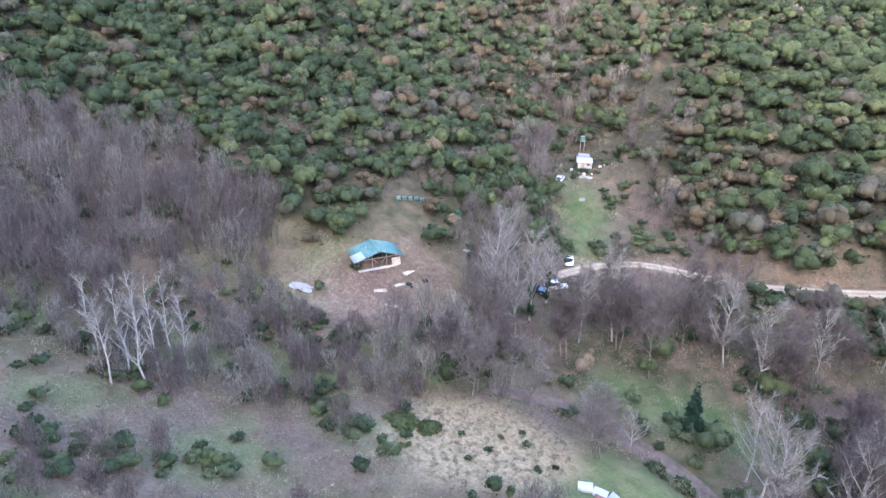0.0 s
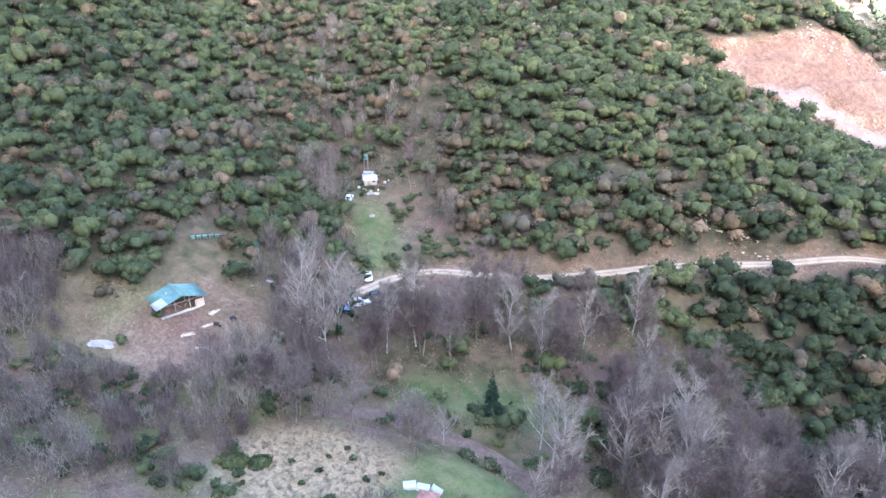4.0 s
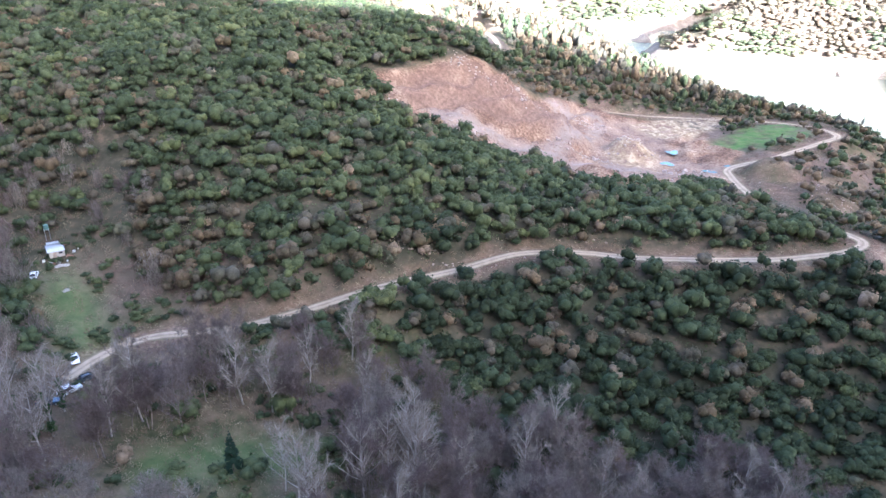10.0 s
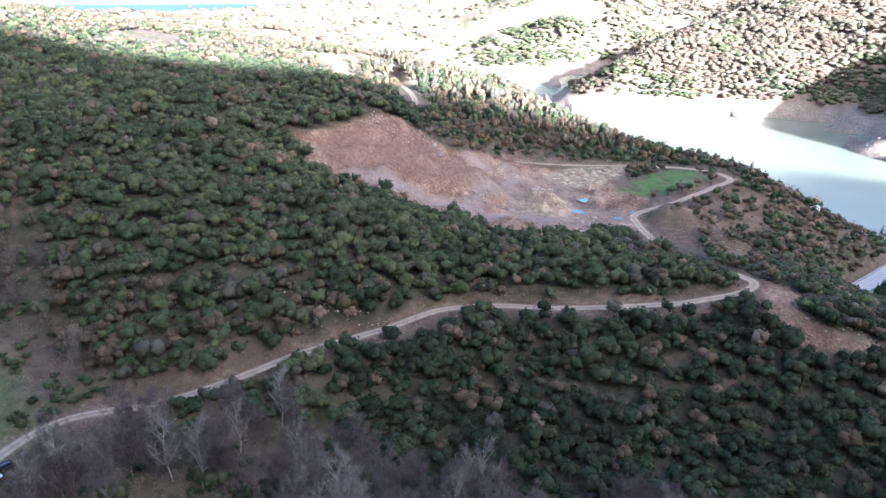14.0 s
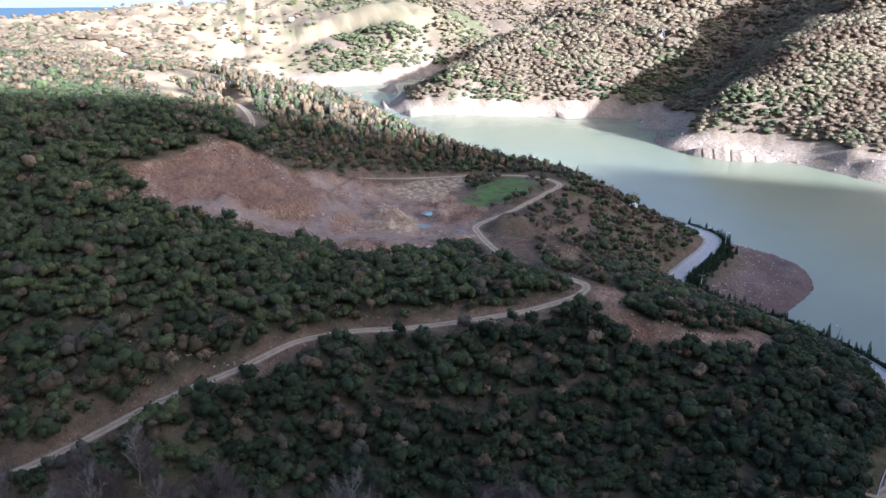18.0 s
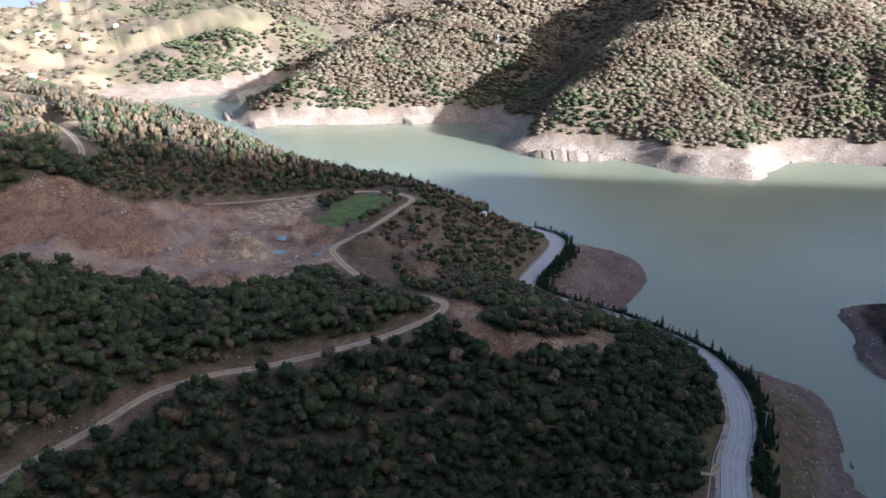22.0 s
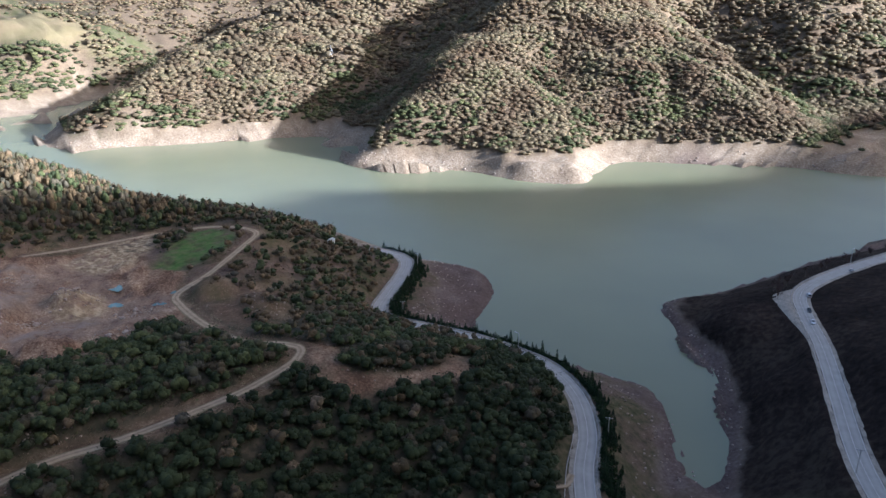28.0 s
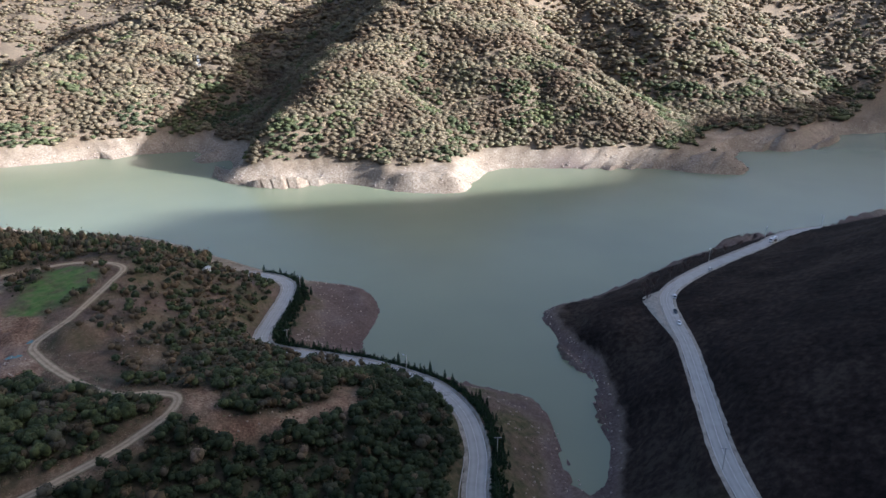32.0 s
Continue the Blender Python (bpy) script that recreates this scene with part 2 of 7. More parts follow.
# ---- landforms: lines of (x, y, height) along each named feature ----
LANDFORMS = {
    "near_shore": [(194, 99, -0.6), (203, 109, -0.6), (225, 124, -0.6), (240, 145, -0.6), (234, 166, -0.6), (221, 205, -0.6), (219, 244, -0.6), (241, 257, -0.6),
                   (261, 272, -0.6), (276, 304, -0.6), (262, 340, -0.6), (254, 375, -0.6), (249, 418, -0.6), (236, 500, -0.6), (194, 567, -0.6), (156, 641, -0.6),
                   (90, 740, -0.6), (62, 860, -0.6), (66, 960, -0.6), (86, 1040, -0.6), (130, 1090, -0.6)],
    "cape_shore": [(199, 92, -0.6), (231, 107, -0.6), (272, 137, -0.6), (297, 172, -0.6), (315, 196, -0.6), (335, 197, -0.6), (360, 187, -0.6), (420, 178, -0.6), (486, 168, -0.6),
                   (600, 120, -0.6), (760, 40, -0.6), (950, -60, -0.6)],
    "far_shore": [(214, 1130, -0.6), (166, 1010, -0.6), (157, 905, -0.6), (239, 855, -0.6), (310, 827, -0.6), (389, 803, -0.6), (438, 770, -0.6), (428, 745, -0.6), (400, 724, -0.6), (406, 706, -0.6), (436, 696, -0.6), (415, 660, -0.6), (374, 620, -0.6), (378, 592, -0.6), (446, 521, -0.6), (462, 452, -0.6), (504, 405, -0.6), (544, 426, -0.6), (605, 440, -0.6), (655, 385, -0.6), (715, 318, -0.6), (728, 268, -0.6), (765, 226, -0.6), (815, 262, -0.6), (874, 276, -0.6), (930, 222, -0.6), (1078, 216, -0.6), (1145, 173, -0.6), (1400, 60, -0.6)],
    "lake_bed": [(330, 330, -14), (300, 480, -14), (250, 700, -12), (560, 300, -14), (800, 120, -14), (112, 960, -5), (125, 1030, -3), (285, 190, -8), (265, 165, -7), (252, 140, -6), (236, 121, -5), (216, 110, -4), (204, 100, -2.5), (1100, 60, -12), (300, 250, -10), (420, 250, -14), (392, 690, -8), (330, 785, -7), (375, 765, -7), (410, 752, -5), (385, 735, -5), (388, 672, -6), (366, 650, -5)],
    "dirt_track": [(-84, 112, 44), (-62, 128, 45), (-25, 151, 47), (16, 177, 49), (55, 180, 50), (93, 185, 51)],
    "track_cut": [(-61, 142, 49), (-27, 168, 52), (16, 186, 53), (52, 198, 53)],
    "lower_slope": [(7, 146, 34), (50, 141, 30), (85, 155, 38), (-25, 128, 36), (115, 140, 31), (100, 125, 25)],
    "stream": [(170, 92, 5), (130, 84, 11), (90, 88, 17), (43, 104, 23), (0, 104, 30), (-45, 106, 38), (-72, 118, 42), (-95, 140, 46), (-125, 160, 54), (-160, 190, 70), (-210, 240, 96)],
    "meadow_terrace": [(-45, 90, 42), (-57, 84, 42), (-58, 70, 46), (-43, 64, 47), (-18, 76, 40), (20, 70, 33)],
    "shed_terrace": [(-107, 83, 50), (-111, 68, 48), (-116, 97, 54), (-92, 96, 46), (-80, 78, 46)],
    "south_bank": [(-60, 40, 52), (-110, 40, 52), (-10, 45, 47), (40, 45, 40), (90, 55, 30), (-60, 0, 66), (20, 10, 58), (100, 20, 42), (150, 60, 28)],
    "west_slope": [(-124, 62, 54), (-150, 65, 66), (-140, 110, 66), (-200, 80, 88), (-190, 150, 88), (-260, 110, 118), (-300, 220, 140), (-160, 20, 70)],
    "house_glade": [(-114, 150, 50), (-92, 122, 44), (-104, 135, 47)],
    "hillside": [(-97, 168, 62), (-92, 155, 51), (-75, 168, 62), (-50, 172, 60), (-83, 190, 72), (-140, 200, 78), (-135, 221, 88), (-73, 225, 80), (-40, 215, 70), (12, 204, 56)],
    "crest": [(-400, 320, 165), (-300, 330, 138), (-210, 345, 114), (-140, 345, 102), (-73, 300, 96), (-60, 350, 95), (-30, 400, 79), (-18, 457, 79), (10, 500, 75), (52, 530, 66), (105, 585, 34)],
    "quarry_rim": [(-56, 260, 84), (-40, 285, 88), (-22, 292, 86), (5, 330, 70), (30, 345, 58)],
    "quarry_floor": [(-30, 245, 66), (-5, 255, 58), (20, 262, 52), (57, 272, 46.5), (40, 300, 50), (80, 300, 48), (15, 300, 56), (75, 245, 49)],
    "field": [(100, 305, 50), (123, 316, 51), (140, 325, 51), (157, 347, 47), (110, 345, 49), (70, 345, 50)],
    "knoll_road": [(90, 250, 49), (86, 225, 49), (100, 200, 50)],
    "knoll": [(110, 270, 50), (130, 285, 46), (183, 325, 33), (150, 270, 33), (125, 225, 40), (205, 350, 20)],
    "cut_platform": [(118, 178, 45), (139, 163, 39), (105, 172, 47), (150, 190, 33)],
    "lake_road": [(128, 92, 22), (149, 112, 20), (169, 127, 19), (187, 147, 17), (197, 169, 15.5), (197, 188, 15), (192, 212, 14.5), (181, 239, 14), (174, 255, 14), (177, 268, 14), (194, 283, 14), (214, 299, 14), (228, 314, 14), (230, 330, 14), (222, 350, 14)],
    "bluff": [(225, 283, 9), (205, 262, 11), (205, 142, 12), (216, 150, 6), (240, 318, 10), (208, 195, 10)],
    "woods_spur": [(40, 440, 69), (84, 440, 55), (124, 500, 20), (140, 560, 14), (82, 395, 53), (170, 420, 26), (190, 480, 14), (20, 600, 56)],
    "cape_road": [(180, 30, 29), (195, 44, 28), (216, 59, 27), (253, 80, 25), (291, 102, 23), (319, 121, 21.5), (344, 135, 20), (372, 139, 19), (416, 136, 18), (471, 128, 17), (522, 121, 16), (560, 98, 16)],
    "cape": [(340, 149, 19), (320, 165, 11), (290, 148, 11), (250, 108, 12), (215, 80, 14), (420, 152, 14)],
    "cape_hill": [(300, 85, 30), (360, 105, 28), (280, 60, 42), (400, 95, 32), (340, 30, 60), (470, 100, 26), (540, 60, 42), (260, 10, 60), (450, 0, 85)],
    "far_bank": [(428, 724, 2), (450, 725, 7), (445, 775, 10), (408, 632, 22), (470, 540, 30)],
    "spur_a": [(402, 602, 26), (442, 606, 56), (519, 637, 95), (566, 655, 112), (616, 672, 128), (681, 684, 156), (738, 700, 178), (838, 735, 215), (1000, 800, 250), (483, 569, 48), (652, 582, 78), (774, 556, 130), (686, 506, 80), (565, 488, 37), (748, 427, 67), (740, 360, 36), (960, 690, 196)],
    "rib_a": [(815, 505, 108), (836, 470, 94), (850, 419, 67), (861, 360, 34), (870, 315, 16)],
    "valley_ab": [(470, 782, 16), (530, 826, 34), (600, 868, 58), (720, 940, 96), (860, 1040, 150)],
    "spur_b": [(205, 885, 24), (235, 905, 54), (275, 952, 70), (324, 1020, 82), (372, 1064, 94), (428, 1112, 108), (520, 1182, 124), (603, 1248, 142), (737, 1350, 180), (900, 1450, 235), (320, 880, 36), (400, 850, 46), (467, 930, 84), (565, 875, 92), (634, 1060, 132), (790, 1120, 172)],
    "valley_behind_b": [(205, 1040, 2), (255, 1150, 3), (300, 1260, 4), (345, 1350, 8), (450, 1400, 34), (600, 1500, 62), (800, 1660, 95)],
    "valley_ac": [(905, 318, 12), (935, 372, 22), (955, 430, 32), (925, 470, 44), (945, 520, 58), (985, 580, 80), (1060, 680, 120)],
    "spur_c": [(975, 330, 30), (1010, 400, 58), (1040, 470, 92), (1114, 504, 130), (1220, 535, 165), (1351, 560, 205), (1158, 396, 101), (1050, 342, 48), (1087, 285, 50), (1035, 250, 24), (1340, 430, 142), (1500, 620, 240)],
    "spur_d": [(1200, 262, 34), (1248, 305, 62), (1300, 340, 82), (1459, 400, 110), (1379, 263, 84), (1480, 250, 110), (1674, 315, 165), (1238, 195, 22)],
    "far_valley": [(60, 1120, 1.6), (60, 1190, 1.8), (140, 1235, 2), (170, 1150, 1.2), (230, 1300, 2.5), (300, 1375, 6), (164, 1307, 44), (254, 1394, 76), (334, 1459, 110), (-21, 1477, 68), (51, 1436, 58), (387, 1390, 62), (178, 1486, 88), (44, 1300, 24), (192, 1345, 34), (68, 1345, 50), (179, 1688, 118), (325, 1767, 138), (267, 1640, 136), (320, 1560, 124), (774, 1786, 124), (534, 1558, 88), (455, 1790, 140), (-103, 1494, 81), (-185, 1334, 72), (-124, 1893, 120), (-296, 1671, 121), (-60, 1180, 30)],
    "coast_hills": [(-251, 1089, 96), (-307, 1300, 92), (-120, 860, 62), (-400, 1050, 108), (-480, 1300, 100), (-380, 1500, 112)],
    "ridge_fields": [(-31, 516, 86), (-56, 523, 93), (-81, 458, 94), (-60, 600, 84), (-160, 540, 104), (-260, 500, 122), (-300, 700, 100), (-30, 680, 60)],
    "far_hills": [(-302, 1977, 132), (-415, 1956, 104), (-560, 1920, 60), (-700, 2100, -25), (-900, 2700, -50), (-600, 3000, -50), (-700, 1350, 112), (-1000, 1500, 150), (-1300, 2300, 60), (0, 2050, 155), (500, 2100, 175), (1000, 2100, 250), (1500, 1500, 300), (2000, 800, 320), (2000, 0, 300), (-900, 800, 150), (-1200, 300, 260), (200, 3200, 180), (1200, 3000, 300)],
    "south_mountain": [(-200, -60, 125), (0, -70, 105), (200, -60, 85), (450, -80, 110), (-500, -320, 405), (-200, -320, 400), (-90, -320, 378), (0, -320, 392), (90, -320, 366), (175, -320, 374), (300, -320, 344), (416, -320, 358), (510, -320, 336), (596, -320, 356), (690, -320, 322), (780, -320, 328), (903, -320, 278), (1078, -320, 232), (1180, -320, 270), (1300, -320, 276), (-900, -300, 420), (0, -650, 300), (600, -650, 240), (1600, -400, 300), (0, -1200, 300)],
}
CTRL = np.array([p for line in LANDFORMS.values() for p in line], float)
SOFT = 18.0


def _solve_relief():
    xy, h = CTRL[:, :2] / 100, CTRL[:, 2]
    n = len(xy)
    d = np.sqrt(((xy[:, None] - xy[None]) ** 2).sum(-1) + (SOFT / 100) ** 2)
    a = np.zeros((n + 3, n + 3))
    a[:n, :n] = d - np.eye(n) * 0.02
    a[:n, n], a[:n, n + 1:] = 1, xy
    a[n:, :n] = a[:n, n:].T
    return np.linalg.solve(a, np.r_[h, 0, 0, 0])


WGT = _solve_relief()


def relief(x, y):
    """Height of the bare land form, from the lines above."""
    p = np.stack([np.ravel(x), np.ravel(y)], -1) / 100
    out = np.empty(len(p))
    n = len(CTRL)
    for i in range(0, len(p), 20000):
        q = p[i:i + 20000]
        d = np.sqrt(((q[:, None] - CTRL[None, :, :2] / 100) ** 2).sum(-1) + (SOFT / 100) ** 2)
        out[i:i + 20000] = d @ WGT[:n] + WGT[n] + q @ WGT[n + 1:]
    return out.reshape(np.shape(x))


# ---- the plan of the roads ----
def spline(points, step=1.0):
    """A smooth line through the points (Catmull-Rom), sampled evenly."""
    p = np.array(points, float)
    q = np.vstack([2 * p[0] - p[1], p, 2 * p[-1] - p[-2]])
    out = []
    for i in range(1, len(q) - 2):
        t = np.linspace(0, 1, 24, endpoint=False)[:, None]
        a, b, c, d = q[i - 1:i + 3]
        out.append(0.5 * (2 * b + (c - a) * t + (2 * a - 5 * b + 4 * c - d) * t ** 2 + (3 * b - a - 3 * c + d) * t ** 3))
    line = np.vstack(out + [p[-1:]])
    s = np.r_[0, np.cumsum(np.linalg.norm(np.diff(line[:, :2], axis=0), axis=1))]
    at = np.arange(0, s[-1], step)
    return np.stack([np.interp(at, s, line[:, k]) for k in range(line.shape[1])], -1)


TRACK = spline([(-90, 114, 44), (-87, 124, 44), (-80, 131, 44.5), (-62, 135.5, 45.5), (-48, 144, 46.5), (-33, 155.5, 47.5), (-15, 166, 48.2), (0, 176, 49), (16, 179, 49), (35, 178, 48.6),
                (64, 179, 49.2), (79, 181.5, 50), (89, 185, 50.5), (94, 191, 50.8), (90, 198, 51), (81, 207, 51), (77, 232, 49.5), (77, 256, 48.4), (80, 269, 48.4), (98, 280, 49.6),
                (125, 304, 50.4), (137, 317, 50.6), (133, 333, 50.4), (120, 346, 49.5), (98, 352, 49), (62, 349, 50.5), (36, 342, 54)])
LAKE_ROAD = spline(LANDFORMS["lake_road"])
CAPE_ROAD = spline(LANDFORMS["cape_road"])
RIDGE_ROAD = spline([(-22, 343, 78), (-14, 363, 78), (-13, 386, 78), (-18, 430, 78), (-26, 470, 77), (-34, 500, 75)])
SPUR_ROAD = spline([(112, 486, 17.5), (118, 500, 16.5), (127, 515, 16), (137, 532, 15.5), (146, 552, 15), (152, 575, 14)])
QUARRY_WAYS = (spline([(-30, 250, 0), (-23, 253, 0), (-8, 256, 0), (5, 257, 0), (27, 260, 0), (45, 262, 0)]), spline([(12, 262, 0), (17, 273, 0), (26, 293, 0), (34, 311, 0), (32, 322, 0), (14, 314, 0)]))
FARM_LANE = spline([(-71, 77, 44.5), (-66.8, 80.9, 43), (-61.5, 84.5, 42), (-52.8, 86.2, 41), (-42.9, 86.7, 40), (-32, 84, 39.5), (-20, 79, 39)])
ROADS = ((TRACK, 3.2, 5.0), (LAKE_ROAD, 4.6, 6.0), (CAPE_ROAD, 4.8, 7.0), (RIDGE_ROAD, 3.0, 6.0), (SPUR_ROAD, 4.6, 6.0), (FARM_LANE, 2.0, 4.0))


def near_line(x, y, line, reach):
    """Distance to a line and its height there, for the places within reach of it; far otherwise."""
    x, y = np.ravel(x), np.ravel(y)
    d, h = np.full(len(x), 1e6), np.zeros(len(x))
    lo, hi = line[:, :2].min(0) - reach, line[:, :2].max(0) + reach
    k = np.where((x > lo[0]) & (x < hi[0]) & (y > lo[1]) & (y < hi[1]))[0]
    for i in range(0, len(k), 20000):
        j = k[i:i + 20000]
        dd = (x[j, None] - line[None, :, 0]) ** 2 + (y[j, None] - line[None, :, 1]) ** 2
        m = dd.argmin(1)
        d[j], h[j] = np.sqrt(dd[np.arange(len(j)), m]), line[m, 2]
    return d, h


def smooth(e0, e1, v):
    t = np.clip((v - e0) / (e1 - e0), 0, 1)
    return t * t * (3 - 2 * t)


def waves(x, y, scale, seed, octaves=3):
    """Cheap rolling noise in -1..1, a sum of turned sine sheets."""
    rng = np.random.RandomState(seed)
    out, amp, tot = 0, 1.0, 0
    for o in range(octaves):
        for _ in range(4):
            a, ph = rng.uniform(0, 6.283), rng.uniform(0, 6.283)
            k = 6.283 / scale * 2 ** o * rng.uniform(0.7, 1.4)
            out = out + amp * np.sin(k * (np.cos(a) * x + np.sin(a) * y) + ph + 1.3 * np.sin(k * 0.6 * (np.cos(a + 1.7) * x + np.sin(a + 1.7) * y)))
            tot += amp
        amp *= 0.55
    return out / tot * 1.8


def inside(x, y, outline, soft=6.0):
    """1 inside a closed outline of the plan, fading to 0 over soft metres."""
    p = np.array(outline, float)
    x, y = np.ravel(x), np.ravel(y)
    d, odd = np.full(len(x), 1e9), np.zeros(len(x), bool)
    for a, b in zip(p, np.roll(p, -1, 0)):
        e = b - a
        t = np.clip(((x - a[0]) * e[0] + (y - a[1]) * e[1]) / (e @ e), 0, 1)
        d = np.minimum(d, np.hypot(x - a[0] - t * e[0], y - a[1] - t * e[1]))
        if a[1] != b[1]:
            odd ^= ((a[1] > y) != (b[1] > y)) & (x < (b[0] - a[0]) * (y - a[1]) / (b[1] - a[1]) + a[0])
    return smooth(-soft / 2, soft / 2, np.where(odd, d, -d))


FAR_SHORE = spline(LANDFORMS["far_shore"], 4.0)
NEAR_SHORE = spline(LANDFORMS["near_shore"], 2.0)
CAPE_SHORE = spline(LANDFORMS["cape_shore"], 2.0)
QUARRY = [(-56, 259), (-44, 268), (-24, 292), (-8, 304), (6, 312), (28, 338), (66, 342), (84, 326), (80, 305), (91, 289), (83, 276), (79, 262), (77, 246), (70, 240), (56, 240), (40, 228), (24, 224), (10, 238), (-22, 248), (-44, 242)]
FLOOR = [(-42, 247), (-10, 252), (16, 258), (30, 266), (28, 284), (18, 300), (28, 318), (58, 336), (76, 330), (62, 304), (66, 282), (80, 268), (72, 254), (50, 247), (20, 248), (-8, 244)]
FIELD = [(82, 303), (97, 326), (113, 340), (125, 335), (127, 319), (117, 305), (100, 296), (86, 292)]
UMBER = [(-32, 278), (-22, 289), (-12, 292), (7, 308), (22, 300), (12, 274), (-4, 271), (-20, 262), (-32, 254), (-42, 250), (-48, 262)]
CUT = [(97, 194), (104, 190), (106, 183), (101, 176), (106, 170), (120, 167), (136, 166), (149, 178), (157, 176), (154, 168), (141, 158), (124, 158), (109, 160), (97, 163), (91, 171), (92, 178), (93, 187)]
STRAW = [(-72, 66), (-66, 74), (-56, 76), (-50, 72), (-50, 62), (-58, 54), (-68, 56)]
MEADOW = [(-52, 74), (-46, 80), (-36, 82), (-34, 74), (-42, 64), (-50, 64)]
TERRACE = [(-66, 96), (-56, 102), (-44, 108), (-36, 110), (-36, 100), (-48, 92), (-62, 88)]
GLADE = [(-118, 148), (-110, 152), (-98, 140), (-86, 128), (-82, 120), (-94, 120), (-104, 134)]
YARD = [(-122, 66), (-116, 80), (-112, 92), (-98, 98), (-90, 92), (-90, 76), (-100, 66)]
FAR_MEADOW = [(-21, 1477), (51, 1436), (178, 1486), (250, 1480), (300, 1440), (340, 1462), (350, 1560), (325, 1767), (179, 1688), (110, 1560)]


KNOLL_BARE = [(81, 236), (82, 260), (100, 275), (128, 298), (150, 310), (142, 284), (124, 256), (108, 222), (90, 214)]
RAVINE = [(-104, 146), (-98, 160), (-110, 185), (-124, 200), (-134, 190), (-126, 160)]
VALLEY = [(-100, 142), (-114, 104), (-96, 92), (-86, 60), (-20, 56), (60, 72), (62, 110), (0, 122), (-28, 134), (-62, 130), (-86, 122)]


def bare_band(x, y):
    """Height up to which the drawn-down shore stays bare."""
    b = 15 + waves(x, y, 60, 12) * 2.5
    b = np.where((y < 420) & (x < 330), 4.0 + 5.0 * smooth(185, 225, y) + waves(x, y, 40, 14) * 1.5, b)
    return np.where((x > 196) & (x < 640) & (y < 205) & (y < 94 + (x - 200) * 0.95), 3.0 + waves(x, y, 30, 15), b)


def ground(x, y):
    """Height of the ground, with the road benches, the quarry face and small unevenness."""
    x, y = np.asarray(x, float), np.asarray(y, float)
    shape = x.shape
    x, y = x.ravel(), y.ravel()
    z = relief(x, y)
    for line, slope, top in ((FAR_SHORE, 0.62, 30.0), (NEAR_SHORE, 0.42, 12.0), (CAPE_SHORE, 0.5, 12.0)):
        d, _ = near_line(x, y, line, 2 * top)
        bank = np.where(z > -0.6, 1, -1) * d * slope * (1 + 0.25 * waves(x, y, 45, 21)) - 0.2
        z = bank + (z - bank) * smooth(0.5 * top, 1.5 * top, d)
    q = inside(x, y, QUARRY, 10)
    z = z + (waves(x, y, 160, 3) * np.clip(np.hypot(x - 60, y - 200) / 160 - 1.2, 0, 9) * 0.9 + waves(x, y, 26, 5) * 0.55) * smooth(0.5, 6, z)
    for mx, my, high, wide in ((14, 284, 7.0, 13.0), (44, 283, 6.5, 9.0), (30, 242, 3.0, 8.0), (-20, 252, 3.0, 10.0), (92, 262, 4.5, 9.0), (104, 240, 3.0, 9.0)):
        z = z + high * np.exp(-(((x - mx) ** 2 + (y - my) ** 2) / wide ** 2) ** 1.5)
    bench = np.sin((z - 46) * 0.9)
    rough = 1 - 0.6 * inside(x, y, FLOOR, 8)
    z = z + q * rough * (bench * 1.0 + waves(x, y, 13, 8) * 1.3 + waves(x, y, 5, 9) * 0.55)
    gully = smooth(430, 620, x) + smooth(850, 950, y)
    z = z - np.clip(gully, 0, 1) * smooth(14, 60, z) * 9 * np.clip(1 - 1.6 * np.abs(waves(x, y, 210, 6, 2)), 0, 1)
    for line, half, fade in ROADS:
        d, h = near_line(x, y, line, half + fade + 2)
        w = 1 - smooth(half, half + fade, d)
        z = z * (1 - w) + (h - 0.12) * w
    return z.reshape(shape)


def spread(lo, hi, step, far_lo, far_hi, growth=1.12, most=60.0):
    """Grid lines: even between lo and hi, wider and wider towards the far ends."""
    mid = list(np.arange(lo, hi, step))
    up, s = [hi], step
    while up[-1] < far_hi:
        s = min(s * growth, most)
        up.append(up[-1] + s)
    down, s = [lo], step
    while down[-1] > far_lo:
        s = min(s * growth, most)
        down.append(down[-1] - s)
    return np.array(down[:0:-1] + mid + up)


def mesh_from(name, verts, faces, smooth_faces=True):
    """A mesh from number arrays: vertices, and triangles or quads of one size."""
    me = bpy.data.meshes.new(name)
    verts, faces = np.asarray(verts, np.float32), np.asarray(faces, np.int32)
    n = faces.shape[1]
    me.vertices.add(len(verts))
    me.vertices.foreach_set("co", verts.ravel())
    me.loops.add(faces.size)
    me.loops.foreach_set("vertex_index", faces.ravel())
    me.polygons.add(len(faces))
    me.polygons.foreach_set("loop_start", np.arange(0, faces.size, n, dtype=np.int32))
    me.polygons.foreach_set("use_smooth", np.full(len(faces), smooth_faces))
    me.update(calc_edges=True)
    return me


def layer(me, name, values):
    a = me.attributes.new(name, "FLOAT", "POINT")
    a.data.foreach_set("value", np.asarray(values, np.float32).ravel())


def grid_faces(nx, ny):
    i = np.arange(nx * ny).reshape(ny, nx)
    return np.stack([i[:-1, :-1].ravel(), i[:-1, 1:].ravel(), i[1:, 1:].ravel(), i[1:, :-1].ravel()], -1)


